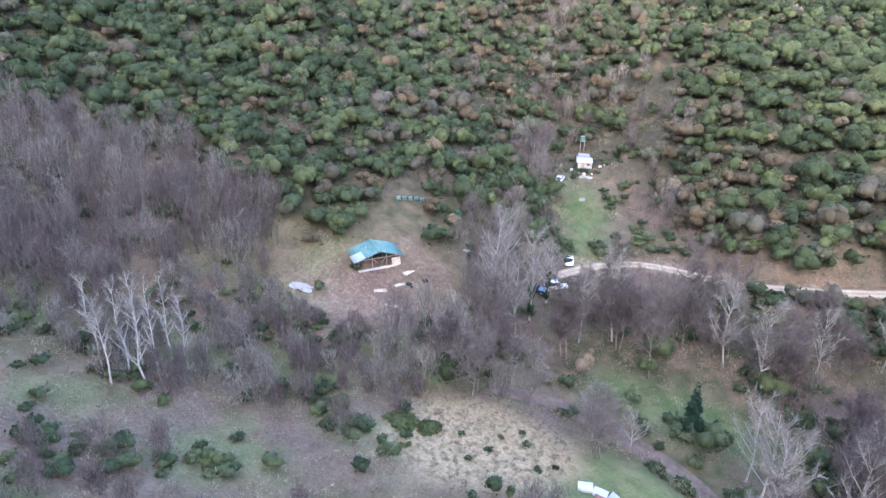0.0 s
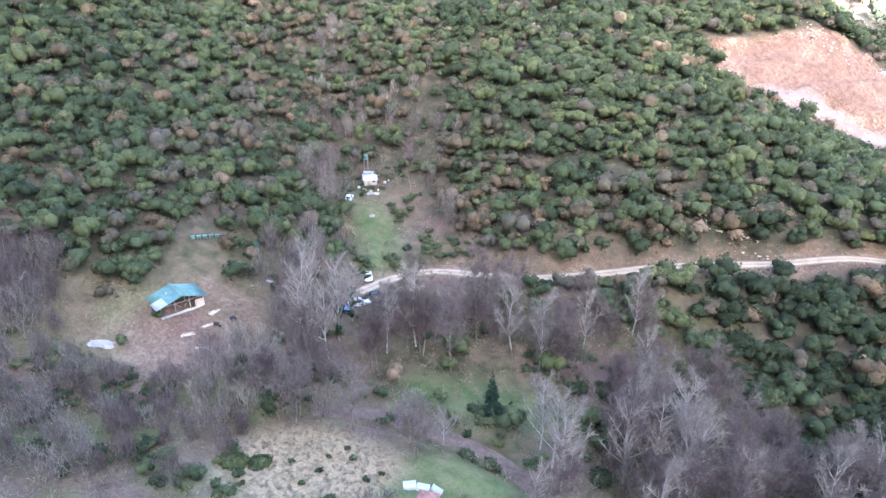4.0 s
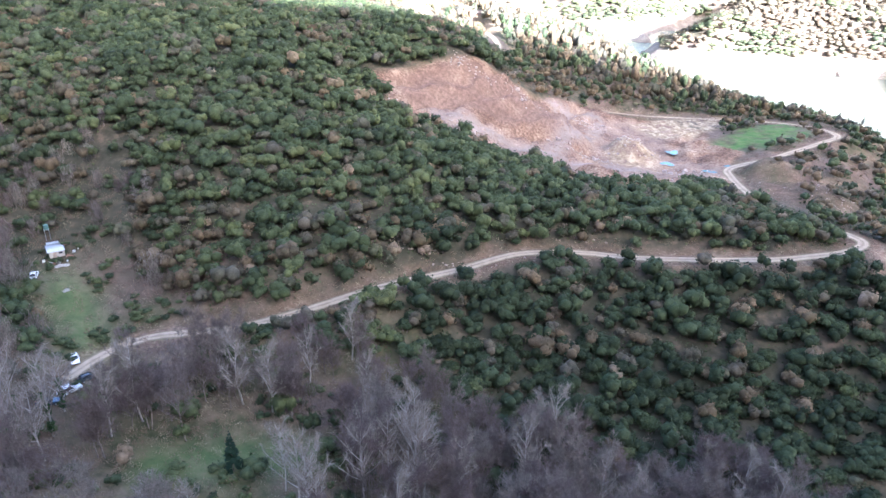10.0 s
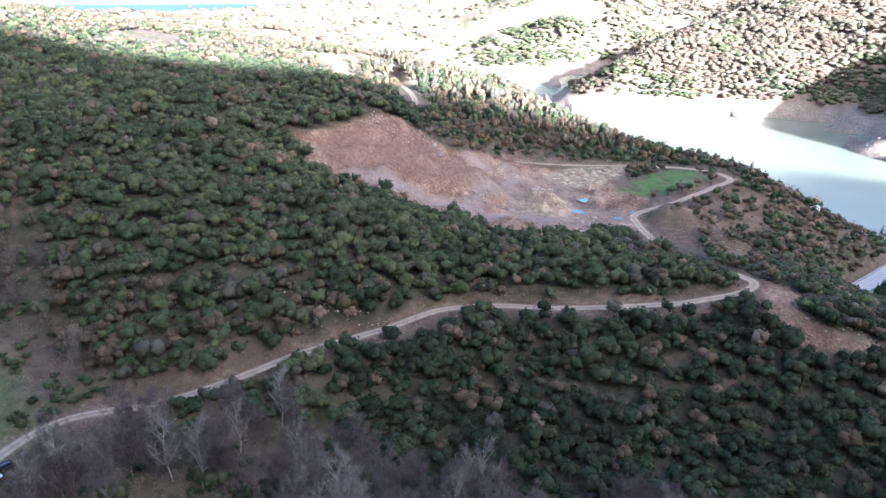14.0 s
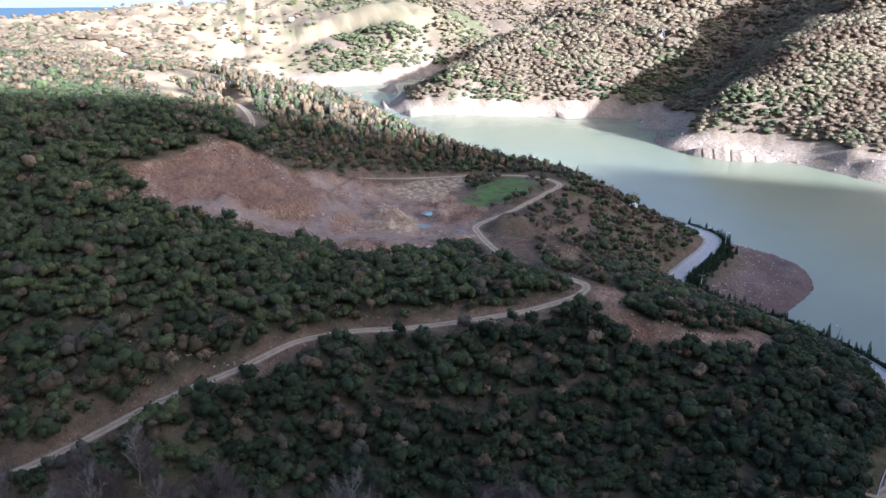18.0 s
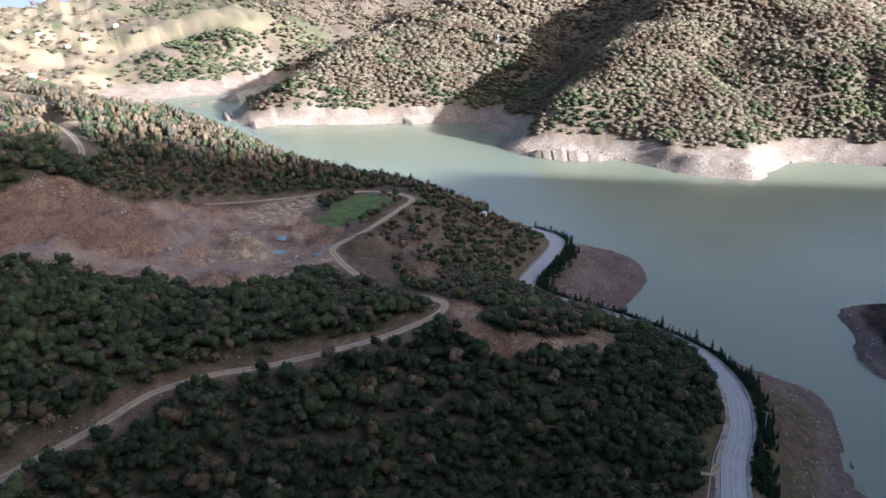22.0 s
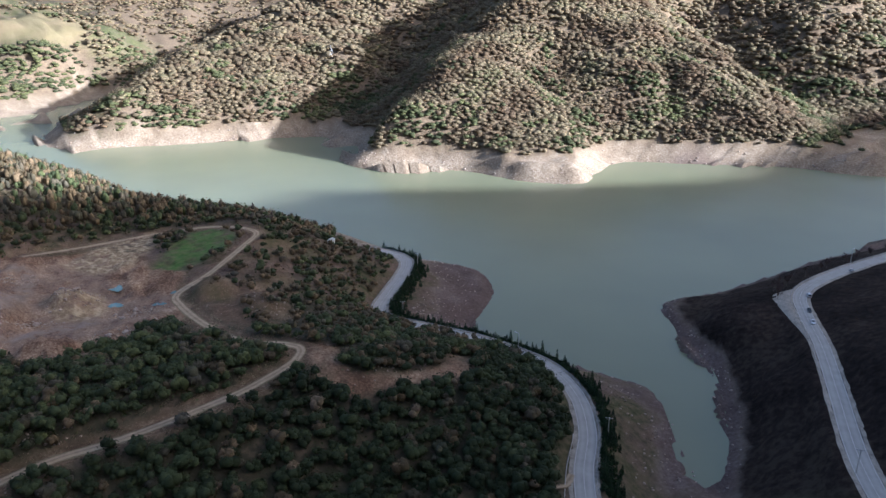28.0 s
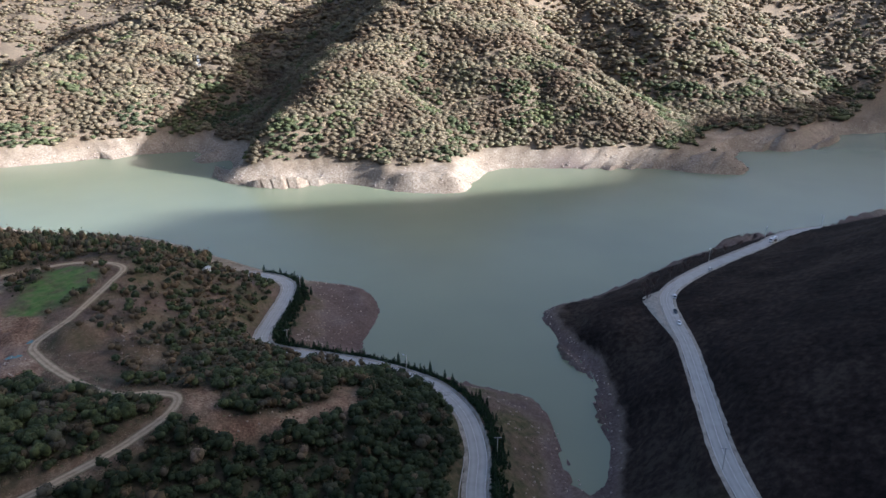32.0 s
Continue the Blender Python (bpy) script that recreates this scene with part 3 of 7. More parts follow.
def ground_material():
    m = Mat("ground_cover", 0.95, 0.1)
    n1, n2, n3 = m.noise(0.045, 5), m.noise(0.35, 5), m.noise(2.2, 4)
    scrub = m.ramp(n2, (0.3, (0.045, 0.05, 0.022)), (0.5, (0.085, 0.075, 0.04)), (0.7, (0.13, 0.105, 0.065)))
    litter = m.ramp(m.math("ADD", m.math("MULTIPLY", n3, 0.5), m.math("MULTIPLY", n2, 0.5)), (0.35, (0.075, 0.054, 0.042)), (0.65, (0.165, 0.12, 0.09)))
    base = m.mix(m.span(n1, 0.42, 0.6), scrub, litter)
    grass = m.ramp(m.math("ADD", m.math("MULTIPLY", n3, 0.4), m.math("MULTIPLY", n2, 0.6)), (0.3, (0.05, 0.092, 0.026)), (0.5, (0.08, 0.142, 0.036)), (0.72, (0.165, 0.16, 0.078)))
    straw = m.ramp(n3, (0.3, (0.21, 0.15, 0.085)), (0.7, (0.38, 0.295, 0.18)))
    soil = m.ramp(m.math("ADD", m.math("MULTIPLY", m.noise(1.1, 6, None, 0.7), 0.5), m.math("MULTIPLY", m.noise(0.08, 7, None, 0.7), 0.5)), (0.40, (0.078, 0.043, 0.028)), (0.47, (0.165, 0.100, 0.064)), (0.54, (0.25, 0.168, 0.112)), (0.64, (0.46, 0.35, 0.245)))
    z = m.node("ShaderNodeSeparateXYZ")
    m.put(z.inputs[0], m.where())
    shore = m.ramp(m.math("ADD", m.math("MULTIPLY", m.noise(0.5, 6), 0.6), m.math("MULTIPLY", m.noise(0.06, 4), 0.4)), (0.32, (0.12, 0.088, 0.060)), (0.5, (0.22, 0.172, 0.124)), (0.68, (0.345, 0.292, 0.225)))
    c = m.mix(m.attr("grass"), base, grass)
    c = m.mix(m.attr("straw"), c, straw)
    # litter under the scrub, darkened so the gaps between crowns read as shaded
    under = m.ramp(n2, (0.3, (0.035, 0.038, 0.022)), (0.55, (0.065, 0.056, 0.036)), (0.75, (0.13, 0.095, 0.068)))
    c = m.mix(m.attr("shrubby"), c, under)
    leaf_floor = m.ramp(n2, (0.3, (0.10, 0.074, 0.050)), (0.5, (0.145, 0.108, 0.074)), (0.7, (0.18, 0.145, 0.092)))
    c = m.mix(m.attr("wooded"), c, leaf_floor)
    # near-black ramp: the cape hill's shade is put into its dormant brown
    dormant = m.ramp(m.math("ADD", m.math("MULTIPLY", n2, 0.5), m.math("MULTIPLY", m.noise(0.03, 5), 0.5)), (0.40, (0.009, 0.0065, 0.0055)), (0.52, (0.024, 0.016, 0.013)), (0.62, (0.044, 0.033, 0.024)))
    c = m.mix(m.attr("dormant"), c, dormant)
    c = m.mix(m.attr("soil"), c, soil)
    umber = m.ramp(m.noise(0.6, 6, None, 0.7), (0.35, (0.10, 0.060, 0.043)), (0.65, (0.205, 0.135, 0.098)))
    c = m.mix(m.attr("umber"), c, umber)
    gravel = m.ramp(m.math("ADD", m.math("MULTIPLY", n3, 0.4), m.math("MULTIPLY", m.noise(0.09, 5), 0.6)), (0.35, (0.165, 0.126, 0.105)), (0.65, (0.28, 0.225, 0.19)))
    c = m.mix(m.math("MULTIPLY", m.attr("pale"), m.span(m.noise(0.25, 5), 0.3, 0.5)), c, gravel)
    tan = m.ramp(m.noise(0.45, 6, None, 0.7), (0.38, (0.16, 0.115, 0.07)), (0.5, (0.29, 0.222, 0.14)), (0.62, (0.44, 0.36, 0.245)))
    c = m.mix(m.math("MULTIPLY", m.attr("tan"), m.span(m.noise(0.2, 5), 0.38, 0.5)), c, tan)
    c = m.mix(m.attr("bare"), c, shore)
    mud = m.ramp(m.math("ADD", m.math("MULTIPLY", m.noise(0.7, 6, None, 0.7), 0.6), m.math("MULTIPLY", m.noise(0.05, 4), 0.4)), (0.35, (0.066, 0.046, 0.040)), (0.5, (0.105, 0.077, 0.068)), (0.66, (0.18, 0.142, 0.122)))
    c = m.mix(m.attr("mud"), c, mud)
    m.colour(c)
    m.bump(m.math("ADD", n3, m.math("MULTIPLY", n2, 2.0)), 0.6, 0.35)
    return m.m


GX = spread(-190, 420, 2.8, -2400, 3600, 1.055)
GY = spread(-20, 400, 2.8, -1500, 4700, 1.045)
GX = np.sort(np.r_[GX, GX[(GX > -60) & (GX < 95)] + 1.4])
GY = np.sort(np.r_[GY, GY[(GY > 220) & (GY < 345)] + 1.4])
gx, gy = np.meshgrid(GX, GY)
gz = ground(gx, gy)
gz[np.hypot(gx, gy) > 4000] -= 40
ground_mesh = mesh_from("ground", np.stack([gx, gy, gz], -1).reshape(-1, 3), grid_faces(len(GX), len(GY)))
ground_ob = tagged(new("ground", ground_mesh), "hilly ground with brown litter, scrub, bare soil and rocky shore", "ground", kind="structure")
fx, fy, fz = gx.ravel(), gy.ravel(), gz.ravel()
mask_soil = np.clip(inside(fx, fy, QUARRY, 5) + inside(fx, fy, CUT, 5) * np.clip(0.75 + 0.5 * waves(fx, fy, 12, 47), 0, 1) + 0.4 * inside(fx, fy, YARD, 16) + 0.45 * inside(fx, fy, KNOLL_BARE, 10) * np.clip(0.7 + 0.6 * waves(fx, fy, 20, 59), 0, 1), 0, 1)
dt, _ = near_line(fx, fy, TRACK, 14)
mask_soil = np.maximum(mask_soil, (1 - smooth(2.6, 6, dt + waves(fx, fy, 14, 31) * 2)) * 0.5)
mask_grass = np.clip(inside(fx, fy, FIELD, 7) * np.clip(0.75 + 0.8 * waves(fx, fy, 13, 50), 0, 1) + 0.6 * inside(fx, fy, MEADOW, 5) * np.clip(0.9 + 0.4 * waves(fx, fy, 9, 60), 0, 1) + 0.5 * inside(fx, fy, TERRACE, 10) + 0.55 * inside(fx, fy, GLADE, 12) + 0.35 * inside(fx, fy, FAR_MEADOW, 30), 0, 1)
far_pasture = smooth(1100, 1180, fy) * smooth(520, 440, fx) * smooth(-0.05, 0.25, waves(fx, fy, 420, 41))
mask_grass = np.maximum(mask_grass, 0.45 * smooth(90, 74, fy) * smooth(-130, -110, fx) * smooth(0.0, 0.5, waves(fx, fy, 26, 49)))
mask_grass = np.maximum(mask_grass, 0.25 * far_pasture)
mask_straw = np.clip(inside(fx, fy, STRAW, 6) + 0.45 * inside(fx, fy, FAR_MEADOW, 30) + 0.2 * smooth(95, 70, fy) * smooth(-170, -120, fx) * smooth(60, 10, fx) * (0.6 + 0.4 * waves(fx, fy, 18, 45)) + 0.3 * inside(fx, fy, RAVINE, 14) + smooth(370, 420, fy) * smooth(40, 0, fx) * smooth(-0.1, 0.3, waves(fx, fy, 120, 43)) * 0.8 + smooth(640, 720, fy) * smooth(200, 120, fx) * (0.16 + 0.25 * waves(fx, fy, 110, 48)) + 0.2 * smooth(1250, 1330, fy) * smooth(460, 340, fx) * smooth(-0.2, 0.4, waves(fx, fy, 140, 48)), 0, 1)
band = bare_band(fx, fy)
mask_dormant_shade = smooth(176, 200, fx) * smooth(660, 600, fx) * np.clip(smooth(8, -8, fy - 94 - (fx - 200) * 0.95), 0, 1) * smooth(215, 195, fy)
mask_shrub_shade = smooth(-30, 10, fx - 0) * smooth(200, 120, fx) * smooth(110, 135, fy) * smooth(260, 230, fy) + smooth(40, -30, fx) * smooth(140, 165, fy) * smooth(370, 330, fy) + smooth(-110, -135, fx) * smooth(60, 90, fy) * smooth(430, 370, fy)
mask_shrub_shade = np.clip(mask_shrub_shade, 0, 1) * (1 - 0.8 * mask_soil) * (1 - inside(fx, fy, VALLEY, 10))
mask_bare = 1 - smooth(band - 1.5, band + 1.0, fz)
mask_wooded = smooth(180, 260, fx) * smooth(380, 480, fx + fy - 200) * (1 - inside(fx, fy, FAR_MEADOW, 30)) * np.maximum(smooth(1400, 1300, fy), smooth(420, 520, fx))
mask_wooded = np.maximum(mask_wooded, inside(fx, fy, [(90, 1285), (50, 1420), (178, 1480), (300, 1435), (390, 1400), (330, 1330), (200, 1290)], 30))
for key, values in (("soil", mask_soil), ("grass", mask_grass), ("straw", mask_straw), ("bare", mask_bare), ("pale", np.maximum(0.35 * inside(fx, fy, FLOOR, 9), np.maximum(*(np.exp(-(near_line(fx, fy, w, 14)[0] / 4.6) ** 2) for w in QUARRY_WAYS)))), ("umber", inside(fx, fy, UMBER, 7) * np.clip(0.8 + 0.4 * waves(fx, fy, 18, 56), 0, 1)), ("shrubby", mask_shrub_shade), ("wooded", mask_wooded), ("tan", np.maximum(inside(fx, fy, [(50, 329), (70, 345), (98, 356), (100, 345), (86, 328), (74, 312), (60, 310)], 6), 0.8 * inside(fx, fy, [(36, 270), (34, 292), (46, 298), (56, 290), (54, 272), (46, 264)], 5))), ("mud", mask_bare * smooth(430, 400, fy) * smooth(700, 640, fx) * smooth(300, 250, fy - 0.2 * fx)), ("dormant", mask_dormant_shade)):
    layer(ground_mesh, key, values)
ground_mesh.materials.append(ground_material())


# ---- the lake ----
def water_material():
    m = Mat("lake_water", 0.24, 0.42)
    m.colour(m.mix(m.span(m.noise(0.006, 3), 0.35, 0.65), (0.158, 0.172, 0.108), (0.180, 0.192, 0.118)))
    m.bump(m.math("ADD", m.noise(0.5, 4), m.math("MULTIPLY", m.noise(0.07, 3), 3.0)), 0.12, 0.12)
    return m.m


bm = bmesh.new()
for v in ((-400, 60), (1900, -420), (2400, 500), (300, 1900), (-400, 1500)):
    bm.verts.new((*v, 0))
bm.faces.new(bm.verts)
lake_mesh = bpy.data.meshes.new("water")
bm.to_mesh(lake_mesh)
bm.free()
lake_mesh.materials.append(water_material())
tagged(new("water", lake_mesh), "still grey-green reservoir water", "water", kind="structure")

bm = bmesh.new()
for v in ((-3600, 2050), (-620, 2050), (-380, 2400), (-380, 4800), (-3600, 4800)):
    bm.verts.new((*v, -8))
bm.faces.new(bm.verts)
sea_mesh = bpy.data.meshes.new("water")
bm.to_mesh(sea_mesh)
bm.free()
sea_mesh.materials.append(plain("sea_water", (0.05, 0.13, 0.20), 0.3, 0.004, 0.2, spec=0.5))
tagged(new("water", sea_mesh), "blue sea beyond the far hills", "sea", kind="structure")

# upright glowing sheets: the open sea and the pale sky out to the skyline, beyond the last hills
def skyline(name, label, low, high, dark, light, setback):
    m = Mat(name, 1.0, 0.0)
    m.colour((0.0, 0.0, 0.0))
    # black base; emission alone gives the sheet its sea or sky brightness
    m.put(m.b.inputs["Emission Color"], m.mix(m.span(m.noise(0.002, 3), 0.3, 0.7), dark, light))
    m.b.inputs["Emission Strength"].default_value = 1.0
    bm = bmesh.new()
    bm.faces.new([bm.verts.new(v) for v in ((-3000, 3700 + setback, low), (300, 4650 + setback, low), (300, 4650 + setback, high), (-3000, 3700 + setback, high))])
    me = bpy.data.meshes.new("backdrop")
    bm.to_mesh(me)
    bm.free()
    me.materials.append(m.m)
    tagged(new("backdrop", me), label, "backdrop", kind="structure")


skyline("distant_sea_glow", "glowing blue backdrop sheet for the sea up to the far skyline", -8, 104, (0.046, 0.068, 0.084), (0.054, 0.078, 0.094), 0)
skyline("pale_sky_glow", "glowing pale backdrop sheet for the hazy sky above the sea", 60, 700, (0.150, 0.165, 0.172), (0.160, 0.175, 0.182), 8)


# ---- roads ----
def lateral(line):
    d = np.gradient(line[:, :2], axis=0)
    d /= np.linalg.norm(d, axis=1)[:, None]
    return np.stack([-d[:, 1], d[:, 0]], -1)


def ribbon(name, line, offsets, lifts, material, wobble=0.0, seed=0):
    """A strip along a line: one row of points per offset across it, lifted by so much."""
    side = lateral(line)
    rng = np.random.RandomState(seed)
    rows = []
    for k, (o, l) in enumerate(zip(offsets, lifts)):
        w = np.interp(np.arange(len(line)), np.arange(0, len(line) + 6, 5), rng.uniform(-1, 1, len(range(0, len(line) + 6, 5)))) * wobble
        xy = line[:, :2] + side * (o + w * (1 if k in (0, len(offsets) - 1) else 0.3))[:, None]
        rows.append(np.column_stack([xy, line[:, 2] + l]))
    v = np.stack(rows, 1)
    me = mesh_from(name, v.reshape(-1, 3), grid_faces(len(offsets), len(line)))
    across = np.tile(np.array(offsets, float), len(line))
    layer(me, "across", across)
    me.materials.append(material)
    return me


def track_material():
    m = Mat("dirt_track", 0.95, 0.1)
    a = m.math("ABSOLUTE", m.attr("across"))
    rut = m.math("MULTIPLY", m.span(a, 0.1, 0.6, 0.45, 1.0), m.span(a, 1.6, 1.15))
    n = m.math("ADD", m.math("MULTIPLY", m.noise(0.5, 5), 0.6), m.math("MULTIPLY", m.noise(4.0, 4), 0.4))
    verge = m.ramp(n, (0.35, (0.12, 0.10, 0.055)), (0.65, (0.23, 0.18, 0.115)))
    worn = m.ramp(n, (0.35, (0.27, 0.205, 0.14)), (0.65, (0.43, 0.34, 0.24)))
    m.colour(m.mix(rut, verge, worn))
    m.bump(m.noise(3, 5), 0.5, 0.08)
    return m.m


def asphalt_material():
    m = Mat("worn_asphalt", 0.85, 0.25)
    n = m.math("ADD", m.math("MULTIPLY", m.noise(0.25, 4), 0.6), m.math("MULTIPLY", m.noise(9.0, 4), 0.4))
    c = m.ramp(n, (0.35, (0.27, 0.26, 0.245)), (0.65, (0.37, 0.36, 0.34)))
    a = m.math("ABSOLUTE", m.attr("across"))
    wheel = m.math("MULTIPLY", m.span(a, 0.7, 1.5), m.span(a, 2.6, 1.8))
    m.colour(m.mix(m.math("MULTIPLY", wheel, 0.35), c, (0.43, 0.42, 0.40)))
    m.bump(m.noise(30, 3), 0.3, 0.01)
    return m.m


ASPHALT, DIRT = asphalt_material(), track_material()
LINE_PAINT = plain("worn_line_paint", (0.50, 0.49, 0.47), 0.7, 3.0, 0.3)
GRAVEL = plain("gravel_shoulder", (0.30, 0.27, 0.23), 0.95, 1.5, 0.4, spec=0.1)
tagged(new("track", ribbon("track", TRACK, (-1.9, -1.3, -0.8, -0.3, 0.3, 0.8, 1.3, 1.9), (-0.04, 0.05, 0.01, 0.07, 0.07, 0.01, 0.05, -0.04), DIRT, 0.35, 4)), "pale rutted dirt track along the hillside", "dirt road", kind="structure")
tagged(new("track", ribbon("ridge_track", RIDGE_ROAD, (-2.0, -1.3, -0.8, -0.3, 0.3, 0.8, 1.3, 2.0), (-0.04, 0.05, 0.01, 0.07, 0.07, 0.01, 0.05, -0.04), DIRT, 0.3, 5)), "pale dirt road over the ridge behind the quarry", "dirt road", kind="structure")
for line, label in ((LAKE_ROAD, "winding pale asphalt road above the lake"), (CAPE_ROAD, "pale asphalt road round the cape")):
    tagged(new("road", ribbon("road", line, (-3.3, -2.2, -1.1, 0, 1.1, 2.2, 3.3), (0.02, 0.05, 0.07, 0.08, 0.07, 0.05, 0.02), ASPHALT)), label, "road", kind="structure")
    for o in (-3.0, 3.0):
        tagged(new("road_edge_line", ribbon("road_edge_line", line, (o - 0.07, o + 0.07), (0.038, 0.038), LINE_PAINT)), "faded white edge line on the asphalt", "road marking", kind="structure")
    tagged(new("road_centre_line", ribbon("road_centre_line", line, (-0.08, 0.08), (0.088, 0.088), LINE_PAINT)), "faded white centre line on the asphalt", "road marking", kind="structure")
    for o in (-4.1, 4.1):
        tagged(new("road_shoulder", ribbon("road_shoulder", line, (o - 0.8, o, o + 0.8), (-0.03, 0.03, -0.03), GRAVEL, 0.3, 7)), "gravel shoulder beside the asphalt", "shoulder", kind="structure")

tagged(new("road", ribbon("spur_road", SPUR_ROAD, (-3.3, -1.6, 0, 1.6, 3.3), (0.02, 0.06, 0.08, 0.06, 0.02), ASPHALT)), "pale asphalt road behind the wooded spur", "road", kind="structure")
MUD = plain("dark_mud", (0.12, 0.088, 0.068), 0.85, 1.2, 0.4, spec=0.2)
tagged(new("lane", ribbon("lane", FARM_LANE, (-1.6, -0.9, -0.4, 0.4, 0.9, 1.6), (-0.03, 0.05, 0.08, 0.08, 0.05, -0.03), MUD, 0.3, 9)), "dark muddy farm lane beside the meadow", "lane", kind="structure")


# ---- building blocks ----
def part(name, me, parent, label="", at=None):
    """One mesh object under a thing or under a part."""
    ob = new(name, me)
    ob.parent = parent
    if at is not None:
        ob.matrix_basis = at
    if label:
        ob["label"] = label
    return ob


def thing(name, label, category, at, group=""):
    """An Empty at a thing's base, which carries its parts."""
    ob = new(name)
    ob.empty_display_size = 0.2
    ob.matrix_basis = at
    return tagged(ob, label, category, group)


def unit(v):
    return v / np.maximum(np.linalg.norm(v, axis=-1, keepdims=True), 1e-9)


def leaf_material(name, tones, grain=2.5, thin=0.3, patchy=0.7):
    """Foliage: the tone of a whole plant from its tint, and a little of its own for each leaf clump."""
    m = Mat(name, 0.75, 0.18)
    tone = m.ramp(m.attr("tint"), *tones)
    own = m.node("ShaderNodeNewGeometry").outputs["Random Per Island"]
    c = m.mix(m.span(own, 0, 1, 0.0, patchy), tone, (0.40, 0.44, 0.32), "MULTIPLY")
    c = m.mix(m.span(m.noise(grain, 4, None, 0.7), 0.4, 0.6, patchy * 0.7, 0.0), c, m.mix(1.0, c, (0.45, 0.47, 0.42), "MULTIPLY"))
    m.colour(c)
    m.bump(m.noise(grain * 1.3, 4, None, 0.7), 0.6, 0.3)
    tree = m.m.node_tree
    through_leaf, both = m.node("ShaderNodeBsdfTranslucent"), m.node("ShaderNodeMixShader")
    m.put(through_leaf.inputs["Color"], c)
    both.inputs[0].default_value = thin
    tree.links.new(m.b.outputs[0], both.inputs[1])
    tree.links.new(through_leaf.outputs[0], both.inputs[2])
    tree.links.new(both.outputs[0], tree.nodes["Material Output"].inputs["Surface"])
    return m.m


def bark_material(name, dark, light):
    m = Mat(name, 0.9, 0.1)
    m.colour(m.ramp(m.math("ADD", m.math("MULTIPLY", m.noise(1.3, 4), 0.6), m.math("MULTIPLY", m.noise(9, 3), 0.4)), (0.35, dark), (0.65, light)))
    m.bump(m.noise(12, 3), 0.4, 0.03)
    return m.m


LEAVES = leaf_material("evergreen_leaves", ((0.0, (0.046, 0.060, 0.029)), (0.3, (0.092, 0.115, 0.054)), (0.55, (0.132, 0.152, 0.066)), (0.68, (0.160, 0.178, 0.068)), (0.74, (0.135, 0.120, 0.090)), (0.84, (0.168, 0.122, 0.072)), (0.93, (0.25, 0.175, 0.105)), (1.0, (0.33, 0.245, 0.175))))
NEEDLES = leaf_material("pine_needles", ((0.0, (0.022, 0.045, 0.026)), (1.0, (0.05, 0.085, 0.035))))
TWIGS = leaf_material("bare_twigs", ((0.0, (0.160, 0.112, 0.110)), (0.35, (0.22, 0.168, 0.155)), (0.7, (0.34, 0.285, 0.255)), (1.0, (0.48, 0.42, 0.35))))
BARK = bark_material("grey_bark", (0.11, 0.09, 0.075), (0.24, 0.20, 0.17))
PALE_BARK = bark_material("pale_bark", (0.27, 0.24, 0.21), (0.48, 0.44, 0.39))
BRUSH = leaf_material("dry_brush", ((0.0, (0.24, 0.14, 0.11)), (0.35, (0.31, 0.225, 0.175)), (0.7, (0.40, 0.33, 0.235)), (1.0, (0.50, 0.43, 0.30))))
FAR_BROWN = leaf_material("leafless_crowns", ((0.0, (0.165, 0.116, 0.074)), (0.3, (0.205, 0.160, 0.102)), (0.6, (0.265, 0.216, 0.138)), (0.85, (0.205, 0.185, 0.105)), (1.0, (0.165, 0.168, 0.085))), 0.8, 0.5, 0.25)
FAR_GREEN = leaf_material("olive_crowns", ((0.0, (0.072, 0.082, 0.042)), (0.5, (0.115, 0.124, 0.056)), (1.0, (0.165, 0.168, 0.075))), 0.8, 0.4, 0.3)
# cape scrub, its brown lowered to carry the hillside's shade
SHADED_SCRUB = leaf_material("shaded_dormant_scrub", ((0.0, (0.026, 0.018, 0.015)), (0.7, (0.048, 0.034, 0.028)), (1.0, (0.040, 0.036, 0.024))))
IVY = leaf_material("ivy_leaves", ((0.0, (0.03, 0.07, 0.02)), (1.0, (0.06, 0.11, 0.03))))

ICO_V = unit(np.array([(0, 1, 1.618), (0, -1, 1.618), (0, 1, -1.618), (0, -1, -1.618), (1, 1.618, 0), (-1, 1.618, 0), (1, -1.618, 0), (-1, -1.618, 0), (1.618, 0, 1), (-1.618, 0, 1), (1.618, 0, -1), (-1.618, 0, -1)], float))
ICO_F = np.array([(0, 1, 8), (0, 8, 4), (0, 4, 5), (0, 5, 9), (0, 9, 1), (1, 6, 8), (8, 6, 10), (8, 10, 4), (4, 10, 2), (4, 2, 5), (5, 2, 11), (5, 11, 9), (9, 11, 7), (9, 7, 1), (1, 7, 6), (3, 10, 6), (3, 2, 10), (3, 11, 2), (3, 7, 11), (3, 6, 7)])


